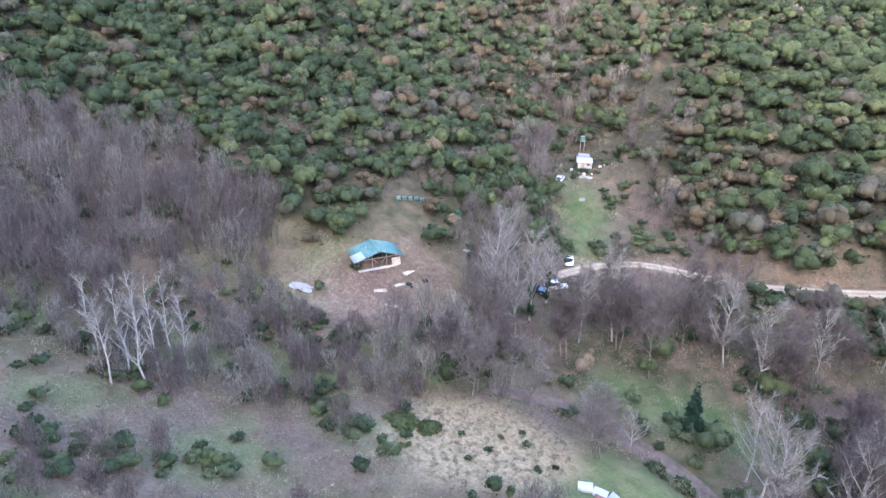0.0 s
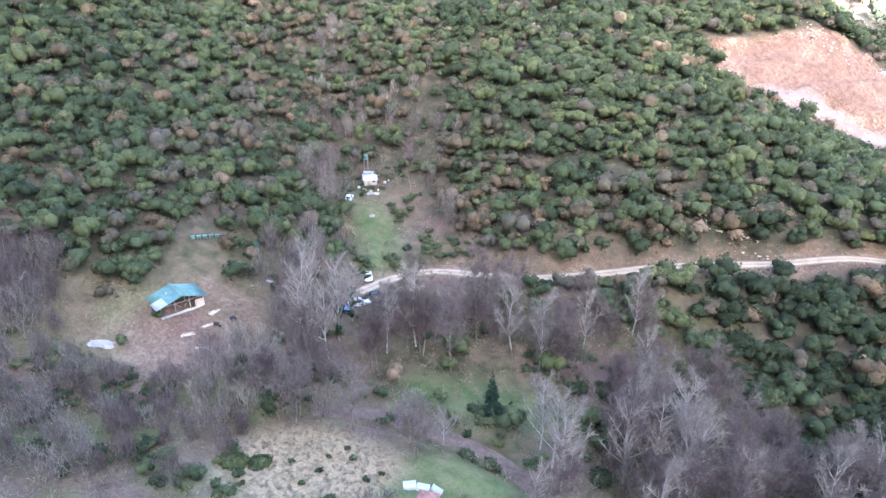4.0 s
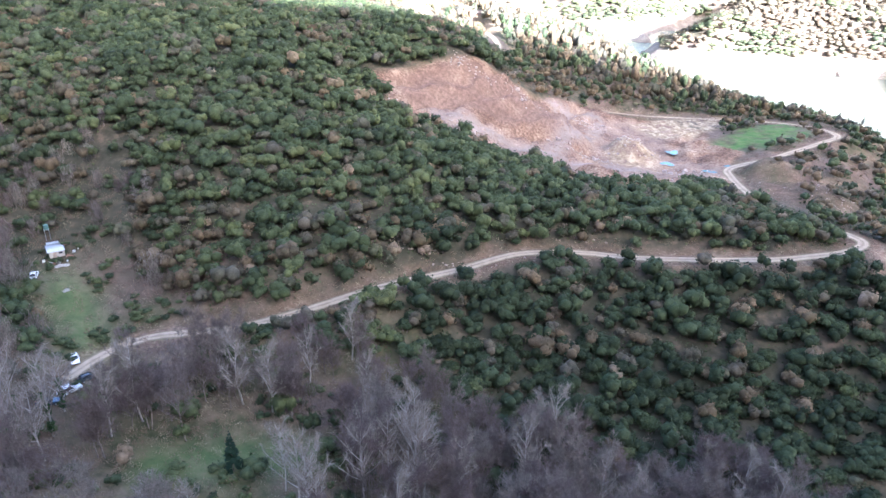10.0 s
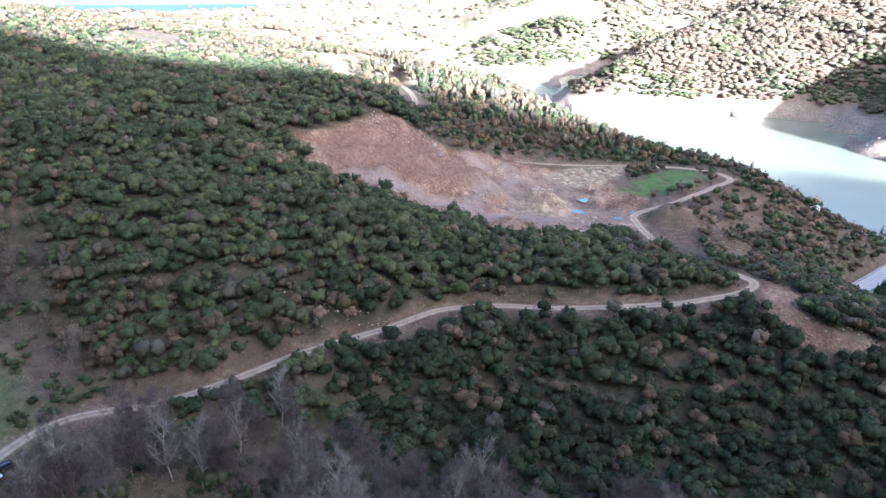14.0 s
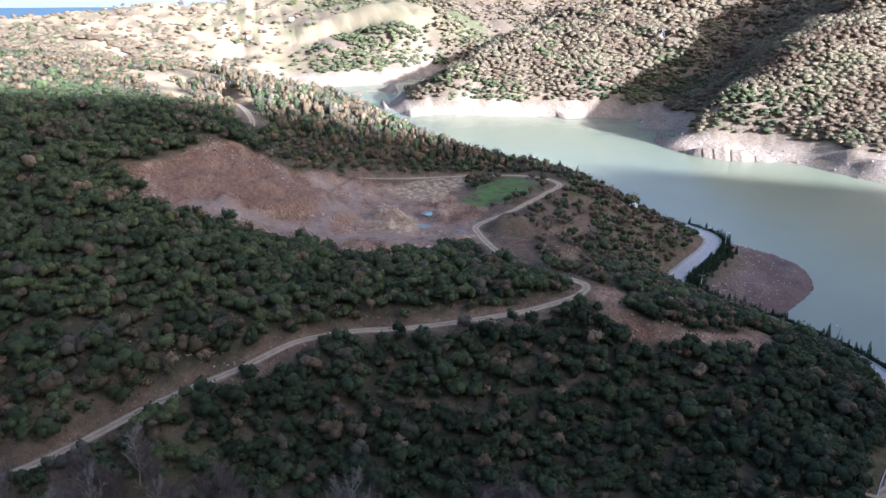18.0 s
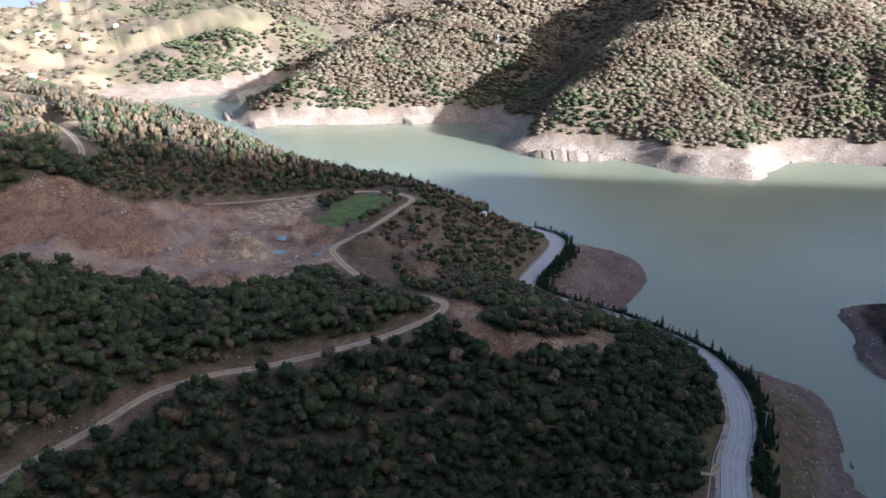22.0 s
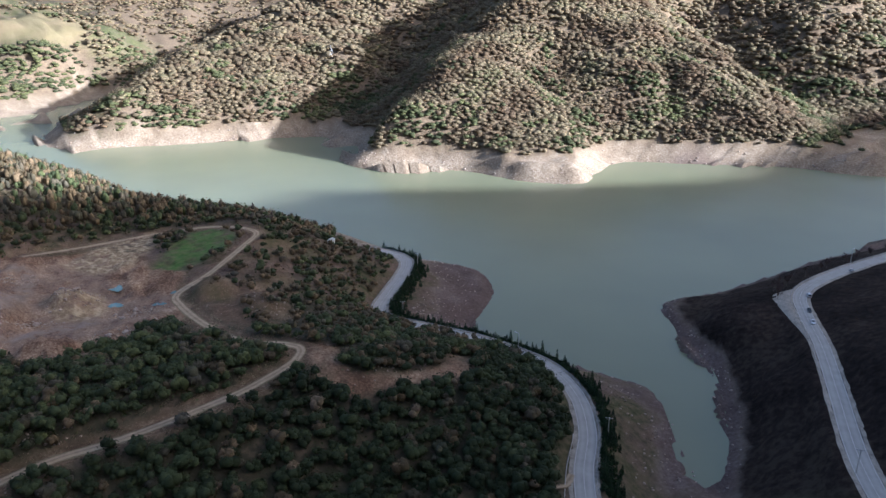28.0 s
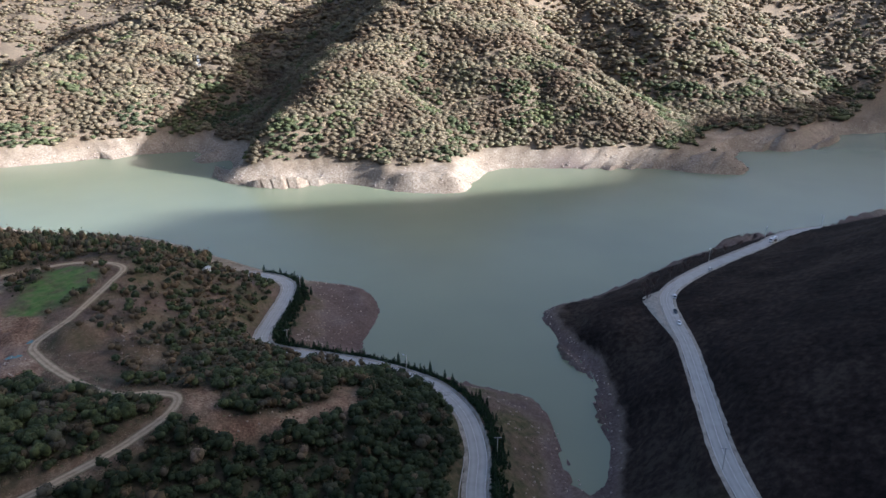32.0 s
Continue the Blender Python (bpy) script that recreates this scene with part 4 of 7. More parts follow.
def crowns(base, radius, height, leaves, leaf, tint, seed, core=0.7, lobes=5, slim=1.0, low=-0.25, lobed=False):
    """Crowns of many small bent leaf clumps on uneven lobes, one at each base, as triangles; returns vertices, faces and tints."""
    rng = np.random.RandomState(seed)
    n = len(base)
    lobe = rng.normal(size=(n, lobes, 3))
    lobe = unit(lobe) * rng.uniform(0.3, 0.55, (n, lobes, 1))
    lobe[:, :, 2] = np.abs(lobe[:, :, 2]) * 0.7 - 0.1
    which = rng.randint(0, lobes, (n, leaves))
    way = unit(rng.normal(size=(n, leaves, 3)) + np.array([0, 0, 0.35]))
    way[..., 2] = np.maximum(way[..., 2], low)
    way = unit(way)
    spot = lobe[np.arange(n)[:, None], which] + way * rng.uniform(0.44, 0.68, (n, leaves, 1))
    scale = np.stack([radius, radius, height * 0.52], -1)[:, None]
    centre = base[:, None] + np.array([0, 0, 1.0]) * (height * 0.5)[:, None, None] + spot * scale
    out = unit(way + rng.normal(size=way.shape) * 0.32)
    side = unit(np.cross(out, rng.normal(size=out.shape)))
    along = np.cross(out, side)
    size = (leaf if np.ndim(leaf) else np.full(n, leaf))[:, None, None] * rng.uniform(0.65, 1.35, (n, leaves, 1))
    bend = out * size * 0.3
    a = centre - side * size * 0.55 * slim - bend - along * size * 0.35
    b = centre + side * size * 0.55 * slim - bend - along * size * 0.3
    c = centre + along * size * 0.75
    v = np.stack([a, b, c], 2).reshape(-1, 3)
    f = np.arange(n * leaves * 3).reshape(-1, 3)
    tints = np.repeat(np.repeat(tint, leaves), 3)
    if lobed:
        lump = ICO_V[None, None] * rng.uniform(0.8, 1.15, (n, lobes, 12, 1)) * 0.43 + lobe[:, :, None]
        cv = (base[:, None, None] + np.array([0, 0, 1.0]) * (height * 0.5)[:, None, None, None] + lump * scale[:, :, None]).reshape(-1, 3)
        cf = (ICO_F[None] + np.arange(n * lobes)[:, None, None] * 12).reshape(-1, 3) + len(v)
        v, f, tints = np.vstack([v, cv]), np.vstack([f, cf]), np.r_[tints, np.repeat(tint, 12 * lobes)]
    elif core > 0:
        lump = ICO_V[None] * rng.uniform(0.6, 1.25, (n, 12, 1)) * scale * core
        cv = (base[:, None] + np.array([0, 0, 1.0]) * (height * 0.48)[:, None, None] + lump).reshape(-1, 3)
        cf = (ICO_F[None] + np.arange(n)[:, None, None] * 12).reshape(-1, 3) + len(v)
        v, f, tints = np.vstack([v, cv]), np.vstack([f, cf]), np.r_[tints, np.repeat(tint, 12)]
    return v, f, tints


def infill(base, slope, reach, count, leaf, low, high, tint, seed):
    """Loose low leaf clumps spread over the ground round each base, to close the canopy between crowns."""
    r = np.random.RandomState(seed)
    n = len(base)
    a, d = r.uniform(0, 6.283, (n, count)), np.sqrt(r.uniform(0, 1, (n, count))) * reach
    dx, dy = d * np.cos(a), d * np.sin(a)
    c = base[:, None] + np.stack([dx, dy, dx * slope[:, :1] + dy * slope[:, 1:] + r.uniform(low, high, (n, count))], -1)
    out = unit(r.normal(size=c.shape) * 1.0 + np.array([0, 0, 1.0]))
    side = unit(np.cross(out, r.normal(size=c.shape)))
    along = np.cross(out, side)
    s = leaf * r.uniform(0.6, 1.35, (n, count, 1))
    v = np.stack([c - side * s * 0.55 - along * s * 0.35, c + side * s * 0.55 - along * s * 0.3, c + along * s * 0.75 - out * s * 0.3], 2).reshape(-1, 3)
    return v, np.arange(len(v)).reshape(-1, 3), np.repeat(np.repeat(tint, count) + r.uniform(-0.05, 0.05, n * count), 3)


def joined(*built):
    count, faces = 0, []
    for v, f, _ in built:
        faces.append(f + count)
        count += len(v)
    return np.vstack([b[0] for b in built]), np.vstack(faces), np.concatenate([b[2] for b in built])


def fall(x, y, z):
    """The slope of the ground in x and y."""
    return np.stack([(ground(x + 1.5, y) - z) / 1.5, (ground(x, y + 1.5) - z) / 1.5], -1)


def fans(base, radius, height, twigs, width, tint, seed, bare_foot=0.2):
    """Leafless bushes: short thin twigs that fill a rounded dome, rising and spreading outwards."""
    r = np.random.RandomState(seed)
    n = len(base)
    a, out = r.uniform(0, 6.283, (n, twigs)), np.sqrt(r.uniform(0, 1, (n, twigs)))
    up = bare_foot + (1 - bare_foot) * r.uniform(0, 1, (n, twigs)) ** 0.8
    wide = np.sqrt(np.clip(1.02 - (up - 0.45) ** 2 / 0.34, 0.05, 1.0))
    end = np.stack([out * wide * np.cos(a), out * wide * np.sin(a), up], -1) * np.stack([radius, radius, height], -1)[:, None]
    way = unit(end * np.array([0.8, 0.8, 0.45]) + r.normal(0, 0.5, end.shape) * radius[:, None, None] + np.array([0, 0, 0.35]) * height[:, None, None])
    start = end - way * (height[:, None] * r.uniform(0.14, 0.38, (n, twigs)))[..., None]
    start[..., 2] = np.maximum(start[..., 2], 0.0)
    side = unit(np.cross(end - start, r.normal(size=end.shape))) * (width * r.uniform(0.6, 1.3, (n, twigs)))[..., None]
    v = np.stack([start - side, start + side, end], 2) + base[:, None, None]
    return v.reshape(-1, 3), np.arange(n * twigs * 3).reshape(-1, 3), np.repeat(np.repeat(tint, twigs) + r.uniform(-0.2, 0.2, n * twigs), 3)


def cloud_mesh(name, built, material):
    v, f, tints = built
    me = mesh_from(name, v, f, True)
    layer(me, "tint", tints)
    me.materials.append(material)
    return me


def rods(p0, p1, r0, r1, sides=3):
    """Tapered rods from p0 to p1, as quads."""
    d = unit(p1 - p0)
    u = unit(np.cross(d, np.where(np.abs(d[:, 2:]) > 0.9, np.array([[1.0, 0, 0]]), np.array([[0, 0, 1.0]]))))
    w = np.cross(d, u)
    ang = np.arange(sides) * 6.2832 / sides
    ring = np.cos(ang)[None, :, None] * u[:, None] + np.sin(ang)[None, :, None] * w[:, None]
    v = np.concatenate([p0[:, None] + ring * np.reshape(r0, (-1, 1, 1)), p1[:, None] + ring * np.reshape(r1, (-1, 1, 1))], 1)
    k = np.arange(sides)
    f = np.stack([k, (k + 1) % sides, sides + (k + 1) % sides, sides + k], -1)
    return v.reshape(-1, 3), (f[None] + np.arange(len(p0))[:, None, None] * 2 * sides).reshape(-1, 4)


def bare_tree(seed, height, spread_m, stems=1, limbs=9, twigs=260, lean=0.0):
    """The rods of a leafless tree: trunk pieces, limbs and branches, and the spray of twigs."""
    rng = np.random.RandomState(seed)
    trunk, limb, spray = [], [], []
    for s in range(stems):
        a = rng.uniform(0, 6.283)
        tilt = rng.uniform(0.05, 0.28) if stems > 1 else lean
        top = np.array([math.cos(a) * tilt * height, math.sin(a) * tilt * height, height * rng.uniform(0.78, 0.9)])
        mids = [np.zeros(3)] + [top * t + rng.normal(0, 0.018 * height, 3) * (1, 1, 0) for t in (0.3, 0.6)] + [top]
        rad = height * 0.0105 * (0.75 if stems > 1 else 1.0)
        for i in range(3):
            trunk.append((mids[i], mids[i + 1], rad * (1 - 0.3 * i), rad * (0.7 - 0.3 * i) + 0.01))
        for k in range(limbs // stems + 1):
            t = rng.uniform(0.28, 0.97)
            i = min(int(t * 3), 2)
            p = mids[i] + (mids[i + 1] - mids[i]) * (t * 3 - i)
            b = rng.uniform(0, 6.283)
            reach = spread_m * rng.uniform(0.45, 0.85) * (1.15 - 0.65 * t)
            q = p + np.array([math.cos(b) * reach, math.sin(b) * reach, reach * rng.uniform(0.9, 1.9)])
            elbow = p + (q - p) * 0.5 + np.array([0, 0, -0.08 * reach])
            r = rad * (0.55 - 0.3 * t)
            limb.append((p, elbow, r, r * 0.65))
            limb.append((elbow, q, r * 0.65, r * 0.3))
            for _ in range(5):
                u = rng.uniform(0.25, 1.0)
                e = p + (q - p) * u
                g = e + unit(rng.normal(size=3) + (q - p) / reach * 0.7 + np.array([0, 0, 0.5])) * reach * rng.uniform(0.25, 0.5)
                limb.append((e, g, r * 0.3, 0.012))
                spray.append((e, g))
            spray.append((elbow, q))
    tw = []
    per = twigs // len(spray) + 1
    for e, g in spray:
        for _ in range(per):
            p = e + (g - e) * rng.uniform(0.1, 1.0)
            tw.append((p, p + unit(rng.normal(size=3) + unit(g - e) * 0.8 + np.array([0, 0, 0.5])) * rng.uniform(0.6, 1.6) * spread_m * 0.22))
    return trunk, limb, tw


def rod_mesh(name, rows, sides, material, tint=0.4):
    p0, p1, r0, r1 = (np.array([r[k] for r in rows], float) for k in range(4))
    v, f = rods(p0, p1, r0, r1, sides)
    me = mesh_from(name, v, f)
    layer(me, "tint", np.full(len(v), tint))
    me.materials.append(material)
    return me


def twig_triangles(pairs, width, rng):
    p0, p1 = np.array([p[0] for p in pairs]), np.array([p[1] for p in pairs])
    side = unit(np.cross(p1 - p0, rng.normal(size=p0.shape))) * width
    return np.stack([p0 - side, p0 + side, p1], 1).reshape(-1, 3), np.arange(3 * len(p0)).reshape(-1, 3)


def make_bare_tree(name, label, seed, height, spread_m, bark, tint, at, group="", stems=1, limbs=9, twigs=260, width=0.022, ivy=False, lean=0.0):
    """A leafless tree with its trunk, limbs and twigs."""
    trunk, limb, tw = bare_tree(seed, height, spread_m, stems, limbs, twigs, lean)
    ob = thing(name, label, "tree", at, group)
    part("trunk", rod_mesh("trunk", trunk + limb, 5, bark), ob)
    v, f = twig_triangles(tw, width, np.random.RandomState(seed))
    me = mesh_from("twigs", v, f, False)
    layer(me, "tint", np.full(len(v), tint))
    me.materials.append(TWIGS)
    tagged(part("twig_spray", me, ob, "fine bare twigs"), kind="stuff")
    if ivy:
        b = np.array([[0, 0, 0.0], [0.1, 0, height * 0.16], [0, 0.1, height * 0.30]])
        part("ivy", cloud_mesh("ivy", crowns(b, np.array([0.9, 0.8, 0.6]), np.full(3, height * 0.24), 60, 0.45, np.array([0.2, 0.5, 0.8]), seed, 0.5), IVY), ob, "green ivy round the trunk")
    return ob


def make_shrub(name, label, seed, radius, height, tint, at, group="", material=None, leaves=420, leaf=0.46):
    ob = thing(name, label, "shrub", at, group)
    stem = [(np.array([0.25 * math.cos(a), 0.25 * math.sin(a), -0.3]), np.array([0.5 * radius * math.cos(a), 0.5 * radius * math.sin(a), height * 0.6]), 0.09, 0.04) for a in (0.3, 2.2, 4.4)]
    part("trunk", rod_mesh("trunk", stem, 4, BARK), ob)
    part("crown", cloud_mesh("crown", crowns(np.zeros((1, 3)), np.array([radius]), np.array([height]), leaves, leaf, np.array([tint]), seed, lobes=8, lobed=True), material or LEAVES), ob)
    return ob


# ---- where the plants grow ----
STREAM = spline(LANDFORMS["stream"], 3.0)
WEST_GROVE = [(-128, 74), (-150, 66), (-172, 40), (-168, 18), (-112, 14), (-84, 40), (-72, 58), (-78, 76), (-96, 64)]


CLEARINGS = ((-84, 107, 6), (-80, 101, 6), (-76, 96, 5), (-92, 120, 5), (-88, 115, 5), (-107, 83, 9), (-99, 76, 6), (-119, 100, 6), (-113, 95, 5), (-117, 155, 6), (-111, 148, 6), (-111, 67, 3), (-107, 64, 3), (-43, 68, 5), (-112, 106, 3), (-116.8, 145.5, 4.5), (-117, 93, 5), (-121, 150, 4))


OPEN_GLADE = [(-80, 108), (-60, 128), (-62, 140), (-80, 140), (-94, 150), (-104, 162), (-122, 162), (-126, 150), (-112, 138), (-100, 122), (-94, 112)]
OPEN_TERRACE = [(-72, 88), (-62, 108), (-44, 113), (-30, 108), (-30, 96), (-24, 84), (-40, 78), (-62, 82)]


def clear_ground(x, y, margin=0.0):
    """True where plants may stand: off the roads, the quarry, the fields and the yards."""
    ok = np.ones(len(x), bool)
    for line, half, _ in ROADS:
        ok &= near_line(x, y, line, half + 3 + margin)[0] > half - 0.2 + margin
    for cx, cy, cr in CLEARINGS:
        ok &= (x - cx) ** 2 + (y - cy) ** 2 > cr * cr
    for area in (QUARRY, FIELD, CUT, STRAW, MEADOW, TERRACE, OPEN_GLADE, YARD):
        ok &= inside(x, y, area, 3) < 0.5
    return ok


def scatter(x0, x1, y0, y1, step, seed, jitter=1.5):
    """Uneven places over a plan rectangle, from a turned and shaken grid."""
    r = np.random.RandomState(seed)
    reach = math.hypot(x1 - x0, y1 - y0) / 2 + step
    u, v = np.meshgrid(np.arange(-reach, reach, step), np.arange(-reach, reach, step))
    u = u.ravel() + r.uniform(-0.5, 0.5, u.size) * step * jitter
    v = v.ravel() + r.uniform(-0.5, 0.5, v.size) * step * jitter
    px, py = (x0 + x1) / 2 + 0.848 * u - 0.53 * v, (y0 + y1) / 2 + 0.53 * u + 0.848 * v
    ok = (px > x0) & (px < x1) & (py > y0) & (py < y1)
    return px[ok], py[ok]


def stuff(name, built, material, label, category):
    return tagged(new(name, cloud_mesh(name, built, material)), label, category, kind="stuff")


def tint_mix(rng, n, brown):
    """Tints of evergreens with a share of brown-leaved ones among them."""
    t = rng.beta(1.6, 2.4, n) * 0.62
    t = np.where(rng.uniform(size=n) < 0.05, rng.uniform(0.62, 0.7, n), t)
    t = np.where(rng.uniform(size=n) < 0.04, rng.uniform(0.72, 0.78, n), t)
    return np.where(rng.uniform(size=n) < brown, rng.uniform(0.82, 1.0, n), t)


# evergreen scrub on the near slopes
rng = np.random.RandomState(11)
x, y = scatter(-260, 205, 18, 345, 2.75, 12, 2.0)
z = ground(x, y)
stream_d = near_line(x, y, STREAM, 60)[0]
grove = inside(x, y, WEST_GROVE, 6) > 0.5
upper = y > 150
belt = ((stream_d < np.where(upper, 5, 11) + 7 * waves(x, y, 40, 51)) & (x < 62) & (y < 215)) | (inside(x, y, VALLEY, 6) > 0.5) | (inside(x, y, RAVINE, 6) > 0.5)
belt &= ~(~upper & (rng.uniform(size=len(x)) < 0.1))
belt &= ~(upper & (waves(x, y, 15, 53) + rng.uniform(-0.5, 0.5, len(x)) > 0.25))
south = (y < 78) & (x > -118) & (x < 95) & ~grove
patch = waves(x, y, 34, 52)
lake_d, lake_h = near_line(x, y, LAKE_ROAD, 40)
keep = clear_ground(x, y, 1.6) & ((lake_d > 9) | (z > lake_h + 1.2)) & ((lake_d > 34) | (z > lake_h - 0.5)) & ~belt & ~grove & (rng.uniform(size=len(x)) < 0.97 - 0.55 * smooth(0.55, 0.95, patch))
keep &= ~south & (z > bare_band(x, y) + 0.5) & ~((x > 92) & (y > 195)) & ~((x > 160) & (y < 110))
keep &= near_line(x, y, TRACK[:190], 12)[0] > 4.4 + 1.2 * patch
keep &= ~((y > 300) & (x > -10)) & ~((x > 68) & (y > 214))
green_x, green_y, green_z, green_patch = x[keep], y[keep], z[keep], patch[keep]
near_strip = (green_x > -30) & (green_x < 100) & (green_y < 152)
pick = np.where(near_strip)[0]
pick = pick[rng.permutation(len(pick))[:230]]
shrub_protos = [make_shrub("evergreen_shrub", "dense dark green evergreen shrub on the slope below the track", 300 + k, 1.9 + 0.12 * k, 2.7 + 0.2 * (k % 4), 0.06 + 0.08 * (k % 7), pose(green_x[pick[k]], green_y[pick[k]], green_z[pick[k]]), "evergreen shrubs") for k in range(9)]
for k, i in enumerate(pick[9:]):
    s = rng.uniform(0.75, 1.3)
    copy_thing(shrub_protos[k % 9], pose(green_x[i], green_y[i], green_z[i] - 0.1, 0, 0, rng.uniform(0, 360)) @ Matrix.Diagonal((s, s, s * rng.uniform(0.85, 1.15), 1)))
rest = np.ones(len(green_x), bool)
rest[pick] = False
near = rest & (green_y < 215)
for which, leaves, size, name in ((near, 54, 0.46, "evergreen_scrub"), (rest & ~near, 34, 0.58, "evergreen_scrub")):
    n = int(which.sum())
    b = np.stack([green_x, green_y, green_z - 0.25], -1)[which]
    r = rng.uniform(1.9, 3.2, n) * rng.choice([1, 1, 1, 1.15, 1.35], n)
    brown = np.where(b[:, 0] < 30, 0.018, 0.03) + 0.06 * smooth(0.1, 0.5, waves(b[:, 0], b[:, 1], 70, 57))
    t = np.clip(tint_mix(rng, n, brown), 0, 1)
    # lower-slope tints cut to put its deep shade into leaf colour; upper raised
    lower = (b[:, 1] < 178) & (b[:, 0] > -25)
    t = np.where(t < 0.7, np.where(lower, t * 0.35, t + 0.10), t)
    t = np.where(t < 0.7, np.clip(t + 0.18 * waves(b[:, 0], b[:, 1], 38, 91), 0, 0.69), t)
    grey = rng.uniform(size=n) < 0.2 * smooth(0.0, 0.6, waves(b[:, 0], b[:, 1], 55, 58)) + 0.35 * smooth(45, 12, near_line(b[:, 0], b[:, 1], STREAM, 60)[0]) * (b[:, 1] > 140)
    t = np.where(grey, rng.uniform(0.72, 0.86, n), t)
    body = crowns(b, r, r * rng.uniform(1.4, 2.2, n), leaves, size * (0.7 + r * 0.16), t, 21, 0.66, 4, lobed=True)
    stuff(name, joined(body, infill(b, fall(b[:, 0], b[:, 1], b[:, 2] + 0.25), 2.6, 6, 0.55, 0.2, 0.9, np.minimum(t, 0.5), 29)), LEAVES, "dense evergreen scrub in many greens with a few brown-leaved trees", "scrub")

# mixed woods on the knoll, the spur behind the quarry and the crest
x, y = scatter(-330, 300, 170, 720, 4.7, 13)
z = ground(x, y)
lake_d, lake_h = near_line(x, y, LAKE_ROAD, 40)
keep = clear_ground(x, y, 2.5) & ((lake_d > 10) | (z > lake_h + 2)) & ((lake_d > 34) | (z > lake_h - 0.5)) & (z > bare_band(x, y) + 1) & (((x > 92) & (y > 165)) | ((y > 300) & (x > -10)) | (y > 345)) & ((inside(x, y, KNOLL_BARE, 8) < 0.5) | (rng.uniform(size=len(x)) < 0.5))
keep &= (near_line(x, y, RIDGE_ROAD, 30)[0] > np.where(y < 400, 9, 6)) & ~((x > 50) & (x < 92 + 9 * waves(x, y, 30, 63)) & (y > 205) & (y < 352))
keep &= ~((y > 400) & (x < -10) & (waves(x, y, 90, 61) > 0.15))
x, y, z = x[keep], y[keep], z[keep]
kind = waves(x, y, 60, 62) * 0.5 + rng.uniform(-1, 1, len(x)) - 0.5 * smooth(380, 420, y)
for which, leaves, low, high, name, label in ((kind > 0.05, 18, 0.0, 0.6, "mixed_woods", "dark green evergreen trees of the mixed woods"), (kind <= 0.05, 16, 0.72, 0.95, "mixed_woods", "brown and rust-coloured autumn trees of the mixed woods")):
    n = int(which.sum())
    r = rng.uniform(2.2, 3.7, n)
    t = rng.uniform(low, high, n)
    b = np.stack([x, y, z - 0.25], -1)[which]
    tall = 1 + 1.0 * smooth(350, 385, b[:, 1]) * smooth(-60, -30, b[:, 0])
    body = crowns(b, r, r * rng.uniform(1.2, 1.9, n) * (0.15 + 1.25 * (tall - 1) + 0.85), leaves, 0.8, t, 22, 0.0, 3, lobed=True)
    stuff(name, joined(body, infill(b, fall(b[:, 0], b[:, 1], b[:, 2] + 0.25), 3.6, 5, 0.9, 0.2, 1.0, t, 30)), LEAVES, label, "woods")

# woods on the slopes beyond the water
x, y = scatter(-700, 1800, 180, 2100, 4.5, 14, 1.5)
dist = np.hypot(x, y)
thin = np.clip((850 / dist) ** 2.6, 0.10, 1.0)
fade = rng.uniform(size=len(x)) < thin
front = np.where(x < 150, y > 700, (y > 560) | ((x > 340) & (y > 390)) | ((x > 640) & (y > 215)))
x, y, thin, dist = (v[fade & front] for v in (x, y, thin, dist))
z = ground(x, y)
open_land = (y > 1180) & (x < 520) & (waves(x, y, 330, 41) + 0.35 * waves(x, y, 90, 42) + smooth(200, 0, x) - 1.4 * smooth(120, 180, x) * smooth(1470, 1420, y) > -0.05)
coast_open = (x < 60) & (y < 1120) & (waves(x, y, 150, 77) > 0.0)
keep = (z > bare_band(x, y) + 1.5) & ~((y < 235) & (x < 690)) & (inside(x, y, FAR_MEADOW, 20) < 0.5) & (~(open_land | coast_open) | (rng.uniform(size=len(x)) < 0.12))
x, y, z, thin, dist = (v[keep] for v in (x, y, z, thin, dist))
kind = 0.8 * waves(x, y, 170, 72) + 0.5 * waves(x, y, 45, 73) - 0.006 * (z - 45) + rng.uniform(-0.28, 0.28, len(x)) + 1.2 * smooth(1200, 1260, y) * smooth(420, 300, x) * smooth(20, 90, x)
far = dist > 1150
far_from_view = "leafless brown trees on distant slopes"
for which, leaves, tints, core, name, label in ((kind > 0.32, 6, (0.05, 0.9), 0.8, "far_woods", "green trees on the far slope"), ((kind <= 0.32) & ~far, 4, (0.0, 1.0), 0.8, "far_woods", "leafless brown trees on the far slope"), ((kind <= 0.32) & far, 2, (0.0, 1.0), 0.82, "far_woods", "leafless brown trees on distant slopes")):
    n = int(which.sum())
    r = rng.uniform(3.9, 6.0, n) / np.sqrt(np.maximum(thin[which], 0.45))
    b = np.stack([x, y, z - 0.4], -1)[which]
    t = np.clip(0.45 + 0.45 * waves(b[:, 0], b[:, 1], 110, 74) + rng.uniform(-0.2, 0.2, n), 0, 1)
    built = crowns(b, r, r * rng.uniform(0.7, 1.1, n), leaves, 1.1, np.clip(t - 0.1, 0, 1), 23, core, 6)
    if far_from_view != label:
        built = joined(built, fans(b, r * 0.8, r * rng.uniform(0.9, 1.35, n), 15, 0.3, t, 38, 0.35))
    stuff(name, built, FAR_GREEN if tints[0] else FAR_BROWN, label, "woods")

